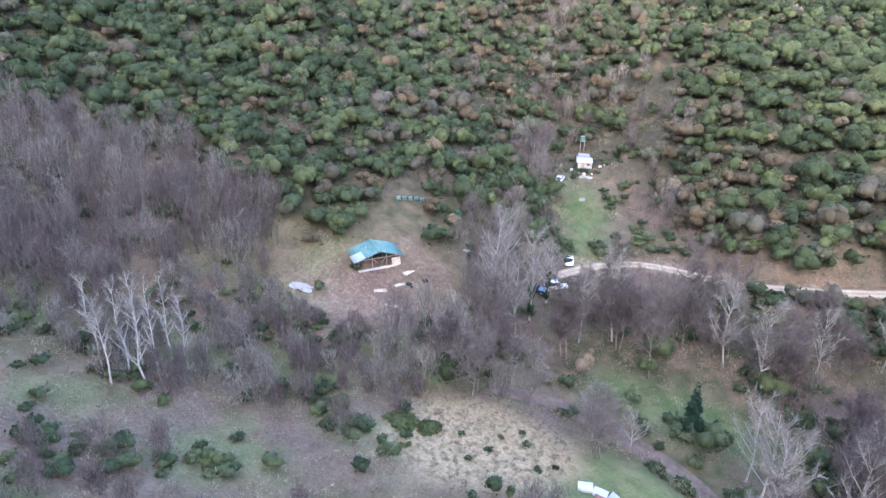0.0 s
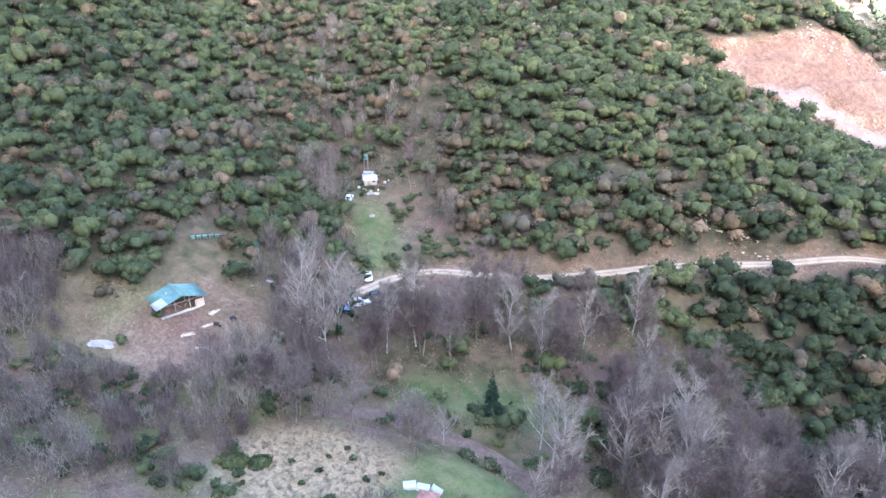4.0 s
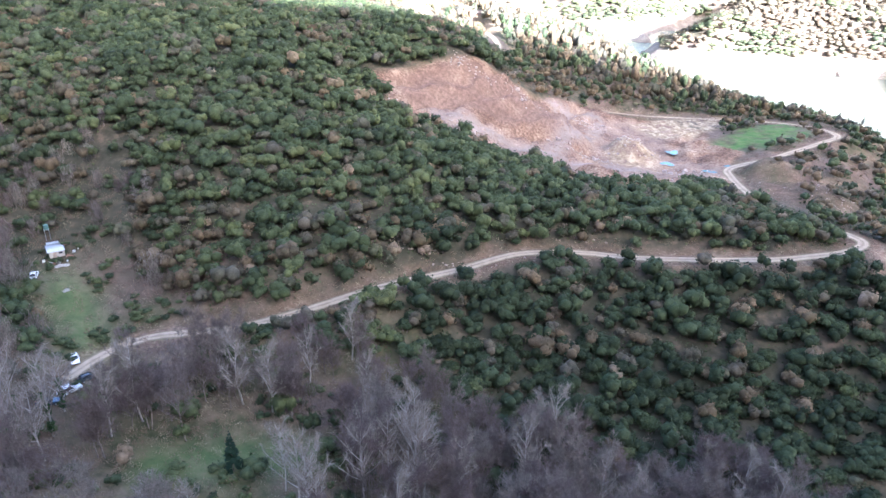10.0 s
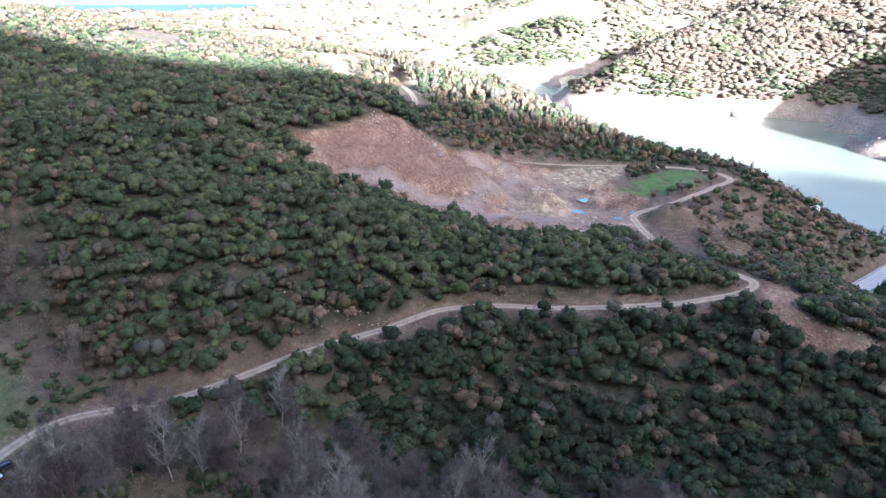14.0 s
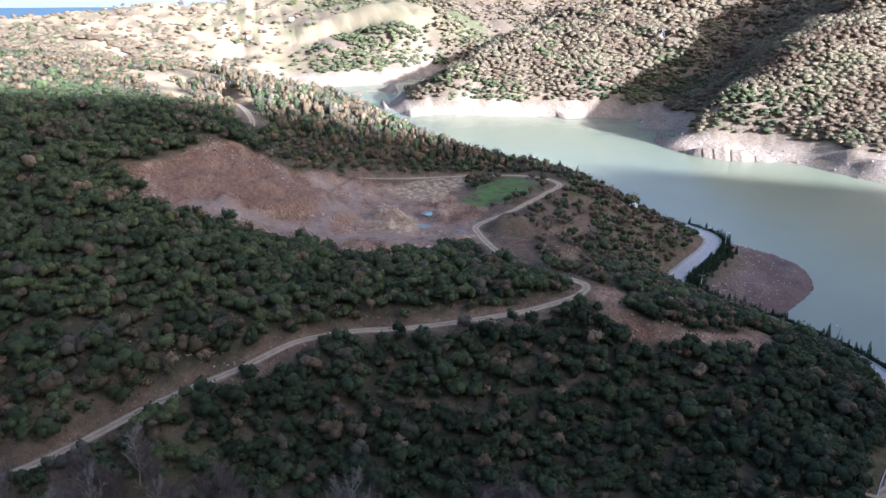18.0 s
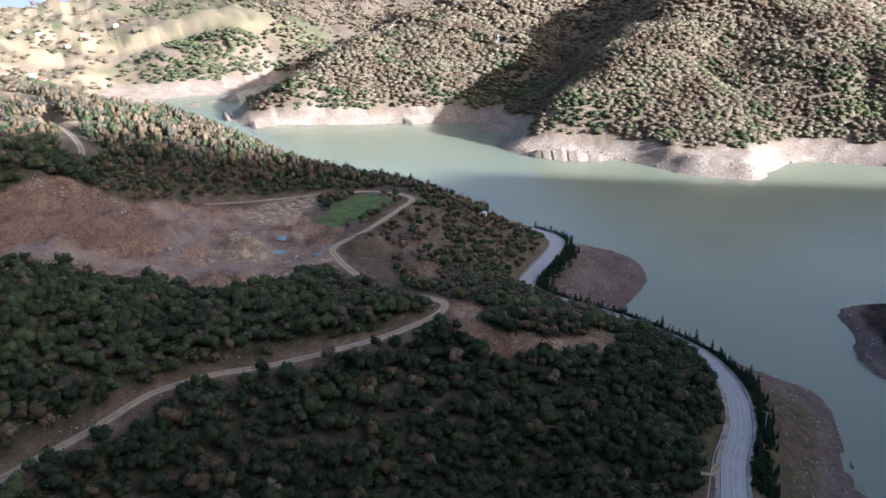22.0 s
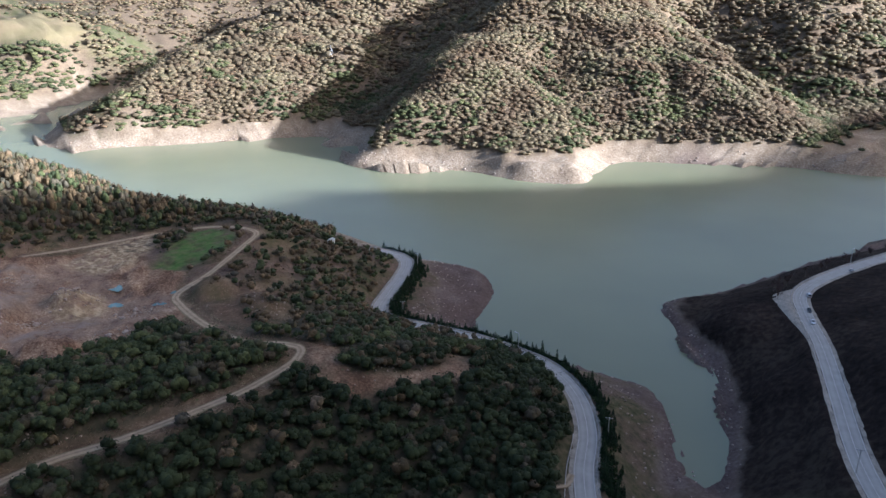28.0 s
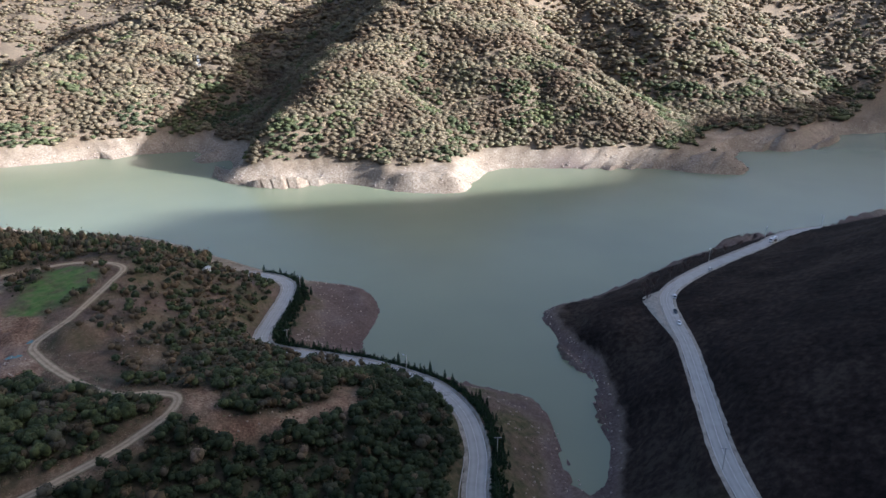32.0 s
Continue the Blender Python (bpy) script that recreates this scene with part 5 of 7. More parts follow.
# leafless trees along the stream and in the west grove
x, y = scatter(-180, 70, 10, 215, 3.7, 15)
z = ground(x, y)
stream_d = near_line(x, y, STREAM, 60)[0]
grove = inside(x, y, WEST_GROVE, 6) > 0.5
belt = ((stream_d < np.where(y > 150, 9, 15) + 7 * waves(x, y, 40, 51)) & (x < 66) & ((y < 150) | (rng.uniform(size=len(x)) < 0.4))) | ((y < 70) & (x > -128) & (rng.uniform(size=len(x)) < 0.16)) | ((inside(x, y, VALLEY, 6) > 0.5) & (rng.uniform(size=len(x)) < 0.55)) | ((inside(x, y, RAVINE, 6) > 0.5) & (rng.uniform(size=len(x)) < 0.3))
keep = (belt | grove) & (near_line(x, y, TRACK, 20)[0] > 10.5) & ((inside(x, y, OPEN_TERRACE, 3) < 0.5) | (rng.uniform(size=len(x)) < 0.08)) & (grove | (rng.uniform(size=len(x)) < 0.8)) & clear_ground(x, y, 0.5) & (np.hypot(x, y) > 55)
x, y, z = x[keep], y[keep], z[keep]
single = np.where((x > -78) & (y > 70) & (y < 135))[0]
single = single[rng.permutation(len(single))[:240]]
protos = []
for k in range(8):
    i = single[k]
    pale = k in (2, 6)
    protos.append(make_bare_tree("bare_tree", "pale-barked leafless tree in the stream belt" if pale else "grey-mauve leafless tree in the stream belt", 500 + k, (16 if pale else 10.0 + 0.6 * k), (4.4 if pale else 5.2), PALE_BARK if pale else BARK, (0.75 if pale else 0.15 + 0.1 * (k % 5)),
                                 pose(x[i], y[i], z[i] - 0.2), "stream-side trees", 1, 20, 1500, 0.032))
for k, i in enumerate(single[8:]):
    s = rng.uniform(0.7, 1.2)
    copy_thing(protos[(0, 1, 3, 4, 5, 7, 0, 1, 3, 4, 5, 7, 2, 6)[k % 14]], pose(x[i], y[i], z[i] - 0.2, 0, 0, rng.uniform(0, 360)) @ Matrix.Diagonal((s, s, s, 1)))
left = np.ones(len(x), bool)
left[single] = False
vs, fs, ts, count = [], [], [], 0
for i in np.where(left)[0]:
    h = rng.uniform(6.5, 11.5)
    h *= 0.7 if y[i] > 150 else 1.0
    h *= 0.6 if y[i] < 70 and x[i] > -118 else 1.0
    trunk, limb, tw = bare_tree(rng.randint(1 << 30), h, h * 0.36, 3, 6, 60)
    v, f, shade = fans(np.zeros((1, 3)), np.array([h * rng.uniform(0.26, 0.4)]), np.array([h]), 190, 0.045, np.zeros(1), rng.randint(1 << 30), 0.3)
    lv, lf = twig_triangles([(r[0], r[1]) for r in limb] + tw, 0.035, rng)
    v, f, shade = np.vstack([v, lv]), np.vstack([f, lf + len(v)]), np.r_[shade, np.full(len(lv), 0.15)]
    tv, tf = rods(*(np.array([r[k] for r in trunk]) for k in range(4)), 3)
    tf = np.vstack([tf[:, :3], tf[:, [0, 2, 3]]]) + len(v)
    v = np.vstack([v, tv]) + (x[i], y[i], z[i] - 0.2)
    vs.append(v)
    fs.append(np.vstack([f, tf]) + count)
    ts.append(np.r_[shade, np.zeros(len(tv))] + (np.clip(0.38 + 0.1 * (y[i] > 150) + 0.3 * waves(x[i], y[i], 45, 54) + rng.uniform(-0.2, 0.25), 0, 1)))
    count += len(v)
stuff("bare_thicket", (np.vstack(vs), np.vstack(fs), np.concatenate(ts)), TWIGS, "mauve-grey thicket of leafless young trees", "thicket")

# low brown brush and undergrowth of the valley floor and the cape hill
x, y = scatter(-175, 90, 8, 182, 1.75, 16, 2.0)
z = ground(x, y)
grove = inside(x, y, WEST_GROVE, 6) > 0.5
south = (y < 80) & (x > -122)
belt = ((near_line(x, y, STREAM, 60)[0] < 24) & (x < 80)) | (inside(x, y, VALLEY, 6) > 0.5)
glade = np.maximum.reduce([inside(x, y, a, 4) for a in (YARD, GLADE, TERRACE)]) > 0.5
keep = (grove | south | belt) & (near_line(x, y, TRACK, 12)[0] > 2.4) & (near_line(x, y, FARM_LANE, 8)[0] > 1.6) & (inside(x, y, MEADOW, 3) < 0.5) & (np.hypot(x, y) > 42)
keep &= rng.uniform(size=len(x)) < np.where(glade, 0.5, np.where(inside(x, y, STRAW, 5) > 0.5, 0.3, 0.92))
x, y, z = x[keep], y[keep], z[keep]
n = len(x)
green = (waves(x, y, 24, 81) + rng.uniform(-0.6, 0.6, n)) > 0.5
r = rng.uniform(0.9, 2.0, n) * np.where(inside(x, y, STRAW, 6) > 0.3, 0.6, 1.0)
stuff("brush", fans(np.stack([x, y, z - 0.1], -1)[~green], r[~green], r[~green] * rng.uniform(0.8, 1.5, int((~green).sum())), 30, 0.05, np.clip(rng.uniform(0, 0.75, int((~green).sum())) + 0.4 * waves(x[~green], y[~green], 20, 82), 0, 1), 24), BRUSH, "low brown brush and dry stalks", "brush")
stuff("undergrowth", crowns(np.stack([x, y, z - 0.1], -1)[green], r[green], r[green] * rng.uniform(0.8, 1.5, int(green.sum())), 40, 0.32, rng.uniform(0.05, 0.6, int(green.sum())), 25, 0.5, 4, lobed=True), LEAVES, "low green bramble and ivy undergrowth", "undergrowth")
x, y = scatter(195, 640, 0, 165, 3.1, 17)
z = ground(x, y)
keep = (near_line(x, y, CAPE_ROAD, 20)[0] > np.where((x > 280) & (x < 352) & (y > 60 + 0.2 * x), 16, 6)) & (z > bare_band(x, y)) & (rng.uniform(size=len(x)) < 0.75)
x, y, z = x[keep], y[keep], z[keep]
n = len(x)
r = rng.uniform(0.6, 1.5, n)
t = rng.uniform(0, 1, n)
stuff("cape_scrub", fans(np.stack([x, y, z - 0.1], -1), r * 1.5, r * rng.uniform(0.7, 1.2, n), 14, 0.07, t, 26, 0.1), SHADED_SCRUB, "low brown dormant scrub on the cape hillside, darkened for shade", "scrub")

# dry brush on the track banks, the knoll and the cut
side = lateral(TRACK)
i = rng.randint(0, len(TRACK), 2600)
o = rng.uniform(2.3, 6.5, len(i)) * rng.choice([-1, 1], len(i))
kx, ky = scatter(84, 156, 206, 318, 1.5, 18)
inside_knoll = (inside(kx, ky, KNOLL_BARE, 10) > 0.4) & (rng.uniform(size=len(kx)) < 0.8)
x, y = np.r_[TRACK[i, 0] + side[i, 0] * o, kx[inside_knoll]], np.r_[TRACK[i, 1] + side[i, 1] * o, ky[inside_knoll]]
keep = (near_line(x, y, TRACK, 12)[0] > 2.2) & (inside(x, y, QUARRY, 3) < 0.5) & (inside(x, y, FIELD, 3) < 0.5)
x, y = x[keep], y[keep]
z = ground(x, y)
n = len(x)
r = rng.uniform(0.3, 1.0, n)
r = np.where(x > 83, r * 1.3, r)
stuff("bank_brush", fans(np.stack([x, y, z - 0.08], -1), r, r * rng.uniform(0.8, 1.4, n), 24, 0.05, np.where(x > 83, rng.uniform(0, 0.5, n), rng.uniform(0, 0.9, n)), 27), BRUSH, "dry brown brush on the track banks and the knoll", "brush")
x, y = scatter(-75, -45, 50, 80, 0.85, 19)
keep = (inside(x, y, STRAW, 4) > 0.4) & (near_line(x, y, FARM_LANE, 8)[0] > 1.5)
x, y = x[keep], y[keep]
n = len(x)
stuff("dry_grass", crowns(np.stack([x, y, ground(x, y) - 0.1], -1), rng.uniform(0.3, 0.7, n), rng.uniform(0.3, 0.7, n), 16, 0.5, rng.uniform(0.65, 1, n), 28, 0.0, slim=0.14), BRUSH, "flattened straw-coloured dry grass", "dry grass")


# ---- small solids ----
def box(bm, size, at=(0, 0, 0), turn=(0, 0, 0)):
    m = pose(*at, *turn) @ Matrix.Diagonal((*size, 1))
    return bmesh.ops.create_cube(bm, size=1.0, matrix=m)["verts"]


def cyl(bm, r0, r1, depth, at=(0, 0, 0), turn=(0, 0, 0), sides=12):
    return bmesh.ops.create_cone(bm, cap_ends=True, segments=sides, radius1=r0, radius2=r1, depth=depth, matrix=pose(*at, *turn))["verts"]


def done(name, bm, material, bevel=0.0, smooth_faces=False):
    """Close a bmesh into a mesh with softened edges."""
    if bevel:
        bmesh.ops.bevel(bm, geom=list(bm.edges), offset=bevel, segments=1, affect="EDGES")
    me = bpy.data.meshes.new(name)
    bm.to_mesh(me)
    bm.free()
    if smooth_faces:
        me.polygons.foreach_set("use_smooth", np.ones(len(me.polygons), bool))
    me.materials.append(material)
    return me


def block(name, size, material, parent, at=(0, 0, 0), turn=(0, 0, 0), bevel=0.015, label=""):
    bm = bmesh.new()
    box(bm, size)
    return part(name, done(name, bm, material, min(bevel, min(size) * 0.3)), parent, label, pose(*at, *turn))


def rod(name, r0, r1, depth, material, parent, at=(0, 0, 0), turn=(0, 0, 0), label="", sides=10):
    bm = bmesh.new()
    cyl(bm, r0, r1, depth, (0, 0, 0), (0, 0, 0), sides)
    return part(name, done(name, bm, material), parent, label, pose(*at, *turn))


def slab(name, corners, thick, material, parent, label="", at=None):
    """A flat panel from four corners with real thickness."""
    bm = bmesh.new()
    c = [Vector(p) for p in corners]
    n = (c[1] - c[0]).cross(c[3] - c[0]).normalized() * thick
    top = [bm.verts.new(p + n) for p in c]
    low = [bm.verts.new(p) for p in c]
    bm.faces.new(top)
    bm.faces.new(low[::-1])
    for i in range(4):
        j = (i + 1) % 4
        bm.faces.new((low[i], low[j], top[j], top[i]))
    return part(name, done(name, bm, material), parent, label, at)


def wavy_sheet(name, corners, ribs, depth, material, parent, label=""):
    """Corrugated roofing: ribs run from the first edge to the opposite one."""
    a, b, c, d = (np.array(p, float) for p in corners)
    n = unit(np.cross(b - a, d - a))
    k = ribs * 4 + 1
    u = np.linspace(0, 1, k)
    wave = np.sin(u * ribs * 6.2832) * depth
    low = a + (b - a) * u[:, None] + n * wave[:, None]
    top = d + (c - d) * u[:, None] + n * wave[:, None]
    v = np.vstack([low, top, low + n * 0.02, top + n * 0.02])
    i = np.arange(k - 1)
    f = np.vstack([np.stack([i + 1, i, k + i, k + i + 1], -1), np.stack([2 * k + i, 2 * k + i + 1, 3 * k + i + 1, 3 * k + i], -1), np.stack([i, i + 1, 2 * k + i + 1, 2 * k + i], -1), np.stack([k + i + 1, k + i, 3 * k + i, 3 * k + i + 1], -1)])
    me = mesh_from(name, v, f)
    me.materials.append(material)
    return part(name, me, parent, label)


def floor_at(x, y):
    return float(ground(np.array([x]), np.array([y]))[0])


TIMBER = plain("weathered_timber", (0.30, 0.24, 0.19), 0.85, 5.0, 0.35, spec=0.1)
PALE_WOOD = plain("pale_boards", (0.52, 0.44, 0.34), 0.8, 4.0, 0.3, spec=0.1)
TEAL = plain("teal_roof_sheet", (0.10, 0.175, 0.15), 0.55, 1.2, 0.35)
ZINC = plain("pale_zinc_sheet", (0.42, 0.43, 0.43), 0.5, 1.5, 0.25, 0.3)
RUST = plain("rusty_sheet", (0.24, 0.13, 0.10), 0.8, 2.5, 0.4)
CONCRETE = plain("concrete", (0.42, 0.40, 0.37), 0.9, 2.0, 0.25, spec=0.15)
WHITE = plain("white_paint", (0.78, 0.78, 0.77), 0.5, 2.0, 0.1)
CLOTH = plain("white_tarpaulin", (0.31, 0.29, 0.27), 0.75, 1.2, 0.25)
BLACK = plain("black_rubber", (0.02, 0.02, 0.02), 0.8, 5.0, 0.3)
DARK_GLASS = plain("dark_glass", (0.025, 0.03, 0.035), 0.08, 3.0, 0.2, spec=0.6)
CAR_WHITE = plain("white_car_paint", (0.80, 0.81, 0.82), 0.25, 1.5, 0.06, spec=0.5)
CAR_DARK = plain("dark_grey_car_paint", (0.06, 0.065, 0.075), 0.25, 1.5, 0.2, spec=0.5)
CAR_BLUE = plain("dark_blue_car_paint", (0.05, 0.075, 0.12), 0.25, 1.5, 0.2, spec=0.5)
STEEL = plain("galvanised_steel", (0.40, 0.41, 0.42), 0.5, 3.0, 0.25, 0.5)
LAMP_RED = plain("red_lamp_glass", (0.35, 0.02, 0.02), 0.2, 5.0, 0.1, spec=0.5)
LAMP_CLEAR = plain("clear_lamp_glass", (0.7, 0.7, 0.68), 0.15, 5.0, 0.05, spec=0.5)
GREEN_PAINT = plain("dark_green_paint", (0.03, 0.13, 0.075), 0.6, 3.0, 0.3)
ROOF_TILE = plain("red_roof_tiles", (0.33, 0.13, 0.08), 0.85, 1.0, 0.3)
PLASTER = plain("pale_plaster", (0.36, 0.33, 0.29), 0.9, 1.0, 0.15)
ROCK = bark_material("quarry_rock", (0.20, 0.145, 0.115), (0.44, 0.37, 0.31))
PUDDLE = plain("puddle_water", (0.13, 0.21, 0.20), 0.2, 0.5, 0.2, spec=0.5)


# ---- cars ----
def make_car(label, paint, at, length=4.2, width=1.72, high=1.48, tall=False, group=""):
    """A parked car: body, cabin, glass, wheels, lamps and bumpers; x runs to its nose."""
    car = thing("car", label, "car", at, group)
    h, w = length / 2, width / 2
    waist = 0.92 if not tall else 1.02
    prof = [(-h, 0.42, waist - 0.12, 0.86), (-h + 0.12, 0.34, waist, 0.97), (-h * 0.3, 0.30, waist + 0.02, 1.0), (h * 0.32, 0.30, waist, 1.0), (h - 0.55, 0.32, waist - 0.10, 0.97), (h - 0.12, 0.36, waist - 0.2, 0.92), (h, 0.44, waist - 0.34, 0.8)]
    v = []
    for x, lo, hi, k in prof:
        v += [(x, -w * k * 0.92, lo), (x, -w * k, (lo + hi) / 2), (x, -w * k * 0.93, hi), (x, w * k * 0.93, hi), (x, w * k, (lo + hi) / 2), (x, w * k * 0.92, lo)]
    f = [(6 * i + j, 6 * i + (j + 1) % 6, 6 * i + 6 + (j + 1) % 6, 6 * i + 6 + j) for i in range(6) for j in range(6)]
    me = bpy.data.meshes.new("body")
    me.from_pydata(v, [], f + [(5, 4, 3, 2, 1, 0), tuple(range(36, 42))])
    me.materials.append(paint)
    part("body", me, car)
    x0, x1, x2, x3 = (-h + 0.12, -h + 0.30, h * 0.10, h * 0.42) if tall else (-h + 0.22, -h + 0.75, h * 0.06, h * 0.42)
    b, t = w * 0.90, w * 0.74
    low = [(x0, -b, waist), (x3, -b, waist - 0.02), (x3, b, waist - 0.02), (x0, b, waist)]
    top = [(x1, -t, high - 0.05), (x2, -t, high), (x2, t, high), (x1, t, high - 0.05)]
    bm = bmesh.new()
    lv, tv = [bm.verts.new(p) for p in low], [bm.verts.new(p) for p in top]
    bm.faces.new(tv)
    for i in range(4):
        j = (i + 1) % 4
        bm.faces.new((lv[i], lv[j], tv[j], tv[i]))
    bm.faces.new(lv[::-1])
    bmesh.ops.bevel(bm, geom=list(bm.edges), offset=0.04, segments=2, affect="EDGES")
    part("cabin", done("cabin", bm, paint, 0, True), car)
    def glass(name, a, bq, c, d, lift):
        q = [Vector(p) for p in (a, bq, c, d)]
        m = sum(q, Vector()) / 4
        slab(name, [m + (p - m) * 0.84 for p in q], lift, DARK_GLASS, car)
    glass("windscreen", low[1], low[2], top[2], top[1], 0.012)
    glass("rear_window", low[3], low[0], top[0], top[3], 0.012)
    glass("side_window", low[0], low[1], top[1], top[0], 0.012)
    glass("side_window", low[2], low[3], top[3], top[2], 0.012)
    for x in (-h * 0.62, h * 0.62):
        for s in (-1, 1):
            wheel = rod("wheel", 0.31, 0.31, 0.2, BLACK, car, (x, s * (w - 0.1), 0.31), (90, 0, 0), sides=16)
            rod("rim", 0.19, 0.19, 0.22, STEEL, wheel, sides=10)
    for s in (-1, 1):
        block("headlight", (0.12, 0.34, 0.16), LAMP_CLEAR, car, (h - 0.10, s * w * 0.62, waist - 0.27), label="clear headlight")
        block("tail_light", (0.08, 0.2, 0.26), LAMP_RED, car, (-h + 0.05, s * w * 0.72, waist - 0.16), label="red tail light")
        block("door_mirror", (0.1, 0.16, 0.12), paint, car, (h * 0.34, s * (w + 0.06), waist + 0.05))
    block("bumper", (0.16, width * 0.9, 0.2), BLACK, car, (h - 0.05, 0, 0.42))
    block("bumper", (0.16, width * 0.9, 0.2), BLACK, car, (-h + 0.05, 0, 0.42))
    if tall:
        for s in (-1, 1):
            block("roof_rail", (1.9, 0.05, 0.06), STEEL, car, (-0.3, s * t * 0.9, high + 0.03))
    return car


def on_ground(x, y, turn, lift=0.0):
    return pose(x, y, floor_at(x, y) + lift, 0, 0, turn)


make_car("white hatchback parked on the grass above the track", CAR_WHITE, on_ground(-92, 120.5, -52), 4.0)
make_car("white estate car with roof rails parked under bare trees", CAR_WHITE, on_ground(-86.2, 109.6, 58), 4.6, 1.8, 1.72, True)
make_car("dark grey saloon parked nose to tail with the estate car", CAR_DARK, on_ground(-85.2, 114.6, 50), 4.3)
make_car("dark blue saloon parked under the bare trees", CAR_BLUE, on_ground(-87.2, 104.6, 30), 4.3)
make_car("white car parked beside the metal-roofed hut", CAR_WHITE, on_ground(-116.8, 145.5, 118), 4.2)


# ---- the open shed with the teal roof ----
def make_shed():
    shed = thing("open_shed", "open timber shed with a teal metal gable roof", "shed", on_ground(-106.5, 82.5, -18) @ Matrix.Diagonal((0.88, 0.88, 0.95, 1)))
    W, D, H0, H1 = 5.0, 6.4, 2.5, 3.9
    block("floor_slab", (D, 2 * W - 0.6, 0.25), CONCRETE, shed, (-D / 2, 0, 0.10), label="pale concrete floor")
    for i, x in enumerate((-0.2, -D / 2, -D + 0.2)):
        for y in (-W + 0.4, -1.6, 1.6, W - 0.4):
            top = H1 - (H1 - H0) * abs(y) / W - 0.1
            block("post", (0.16, 0.16, top), TIMBER, shed, (x, y, top / 2), bevel=0.02)
        for s in (-1, 1):
            a, b = Vector((x, 0, H1 - 0.12)), Vector((x, s * W, H0 - 0.12))
            mid, d = (a + b) / 2, b - a
            block("rafter", (0.1, d.length, 0.16), TIMBER, shed, tuple(mid), (math.degrees(math.atan2(d.z, d.y)) if s > 0 else math.degrees(math.atan2(d.z, d.y)), 0, 0))
        block("tie_beam", (0.12, 2 * W - 0.8, 0.16), TIMBER, shed, (x, 0, H0 - 0.12))
    for s in (-1, 1):
        block("brace", (0.09, 1.5, 0.1), TIMBER, shed, (-0.2, s * 0.95, H0 - 0.65), (s * 42, 0, 0))
    for s, sheets in ((-1, 5), (1, 5)):
        for k in range(sheets):
            x0, x1 = 0.5 - (D + 1.0) * k / sheets, 0.5 - (D + 1.0) * (k + 1) / sheets - 0.06
            pale = s < 0 and k == 0
            edge = W + 0.4
            drop = H0 - (H1 - H0) / W * 0.4
            c = [(x0, 0, H1), (x1, 0, H1), (x1, s * edge, drop), (x0, s * edge, drop)] if s < 0 else [(x1, 0, H1), (x0, 0, H1), (x0, s * edge, drop), (x1, s * edge, drop)]
            wavy_sheet("roof_sheet", c, 6, 0.03, TEAL, shed)
    wavy_sheet("roof_sheet", [(0.55, -3.2, H1 - 0.82), (-3.2, -3.2, H1 - 0.82), (-3.2, -5.75, H0 - 0.12), (0.55, -5.75, H0 - 0.12)], 10, 0.03, ZINC, shed, "pale unpainted roof sheet")
    block("ridge_cap", (D + 1.1, 0.4, 0.06), TEAL, shed, (-D / 2, 0, H1 + 0.05), label="teal ridge cap")
    for k in range(9):
        block("wall_board", (0.04, 0.2, 1.7), PALE_WOOD, shed, (-0.12, W - 2.2 + 0.22 * k, 1.1))
    for k in range(12):
        block("back_board", (0.04, 0.75, 2.2), TIMBER, shed, (-D + 0.08, -W + 0.85 + 0.76 * k, 1.2))
    block("workbench", (0.8, 2.4, 0.85), TIMBER, shed, (-4.2, -1.5, 0.64))
    block("shelf", (0.5, 2.8, 0.1), TIMBER, shed, (-5.6, 2.0, 1.3))
    block("chimney_pipe", (0.35, 0.35, 0.7), STEEL, shed, (-3.4, -2.0, H1 - 0.35), label="grey pipe through the roof")
    return shed


make_shed()
for k, (dx, dy, turn, n) in enumerate(((4.6, -3.4, 60, 6), (5.6, 0.5, 78, 5), (4.0, 3.5, 100, 6), (9.5, -4.5, 35, 5))):
    px, py = -106.5 + dx, 82.5 + dy
    pile = thing("board_pile", "loose pile of pale sawn boards on bare earth", "boards", on_ground(px, py, turn), "board piles")
    for i in range(n):
        block("board", (2.6 - 0.2 * (i % 3), 0.16, 0.05), PALE_WOOD, pile, (0.1 * (i % 2), 0.18 * (i - n / 2), 0.05 + 0.03 * (i % 3)), (0, 0, (-1) ** i * 4.0 * (i % 3)))
for px, py, turn in ((-99.0, 83.5, 20), (-98.2, 86.6, 70)):
    barrow = thing("wheelbarrow", "dark wheelbarrow standing on the trodden yard", "wheelbarrow", on_ground(px, py, turn), "wheelbarrows")
    bm = bmesh.new()
    vs = box(bm, (1.1, 0.8, 0.45), (0, 0, 0.6))
    for vert in vs:
        if vert.co.z < 0.6:
            vert.co.x *= 0.6
            vert.co.y *= 0.7
    part("tray", done("tray", bm, BLACK, 0.03), barrow)
    rod("wheel", 0.22, 0.22, 0.12, BLACK, barrow, (0.6, 0, 0.22), (90, 0, 0), sides=14)
    for s in (-1, 1):
        block("handle", (1.7, 0.05, 0.05), TIMBER, barrow, (-0.35, s * 0.3, 0.5), (0, 8, 0))


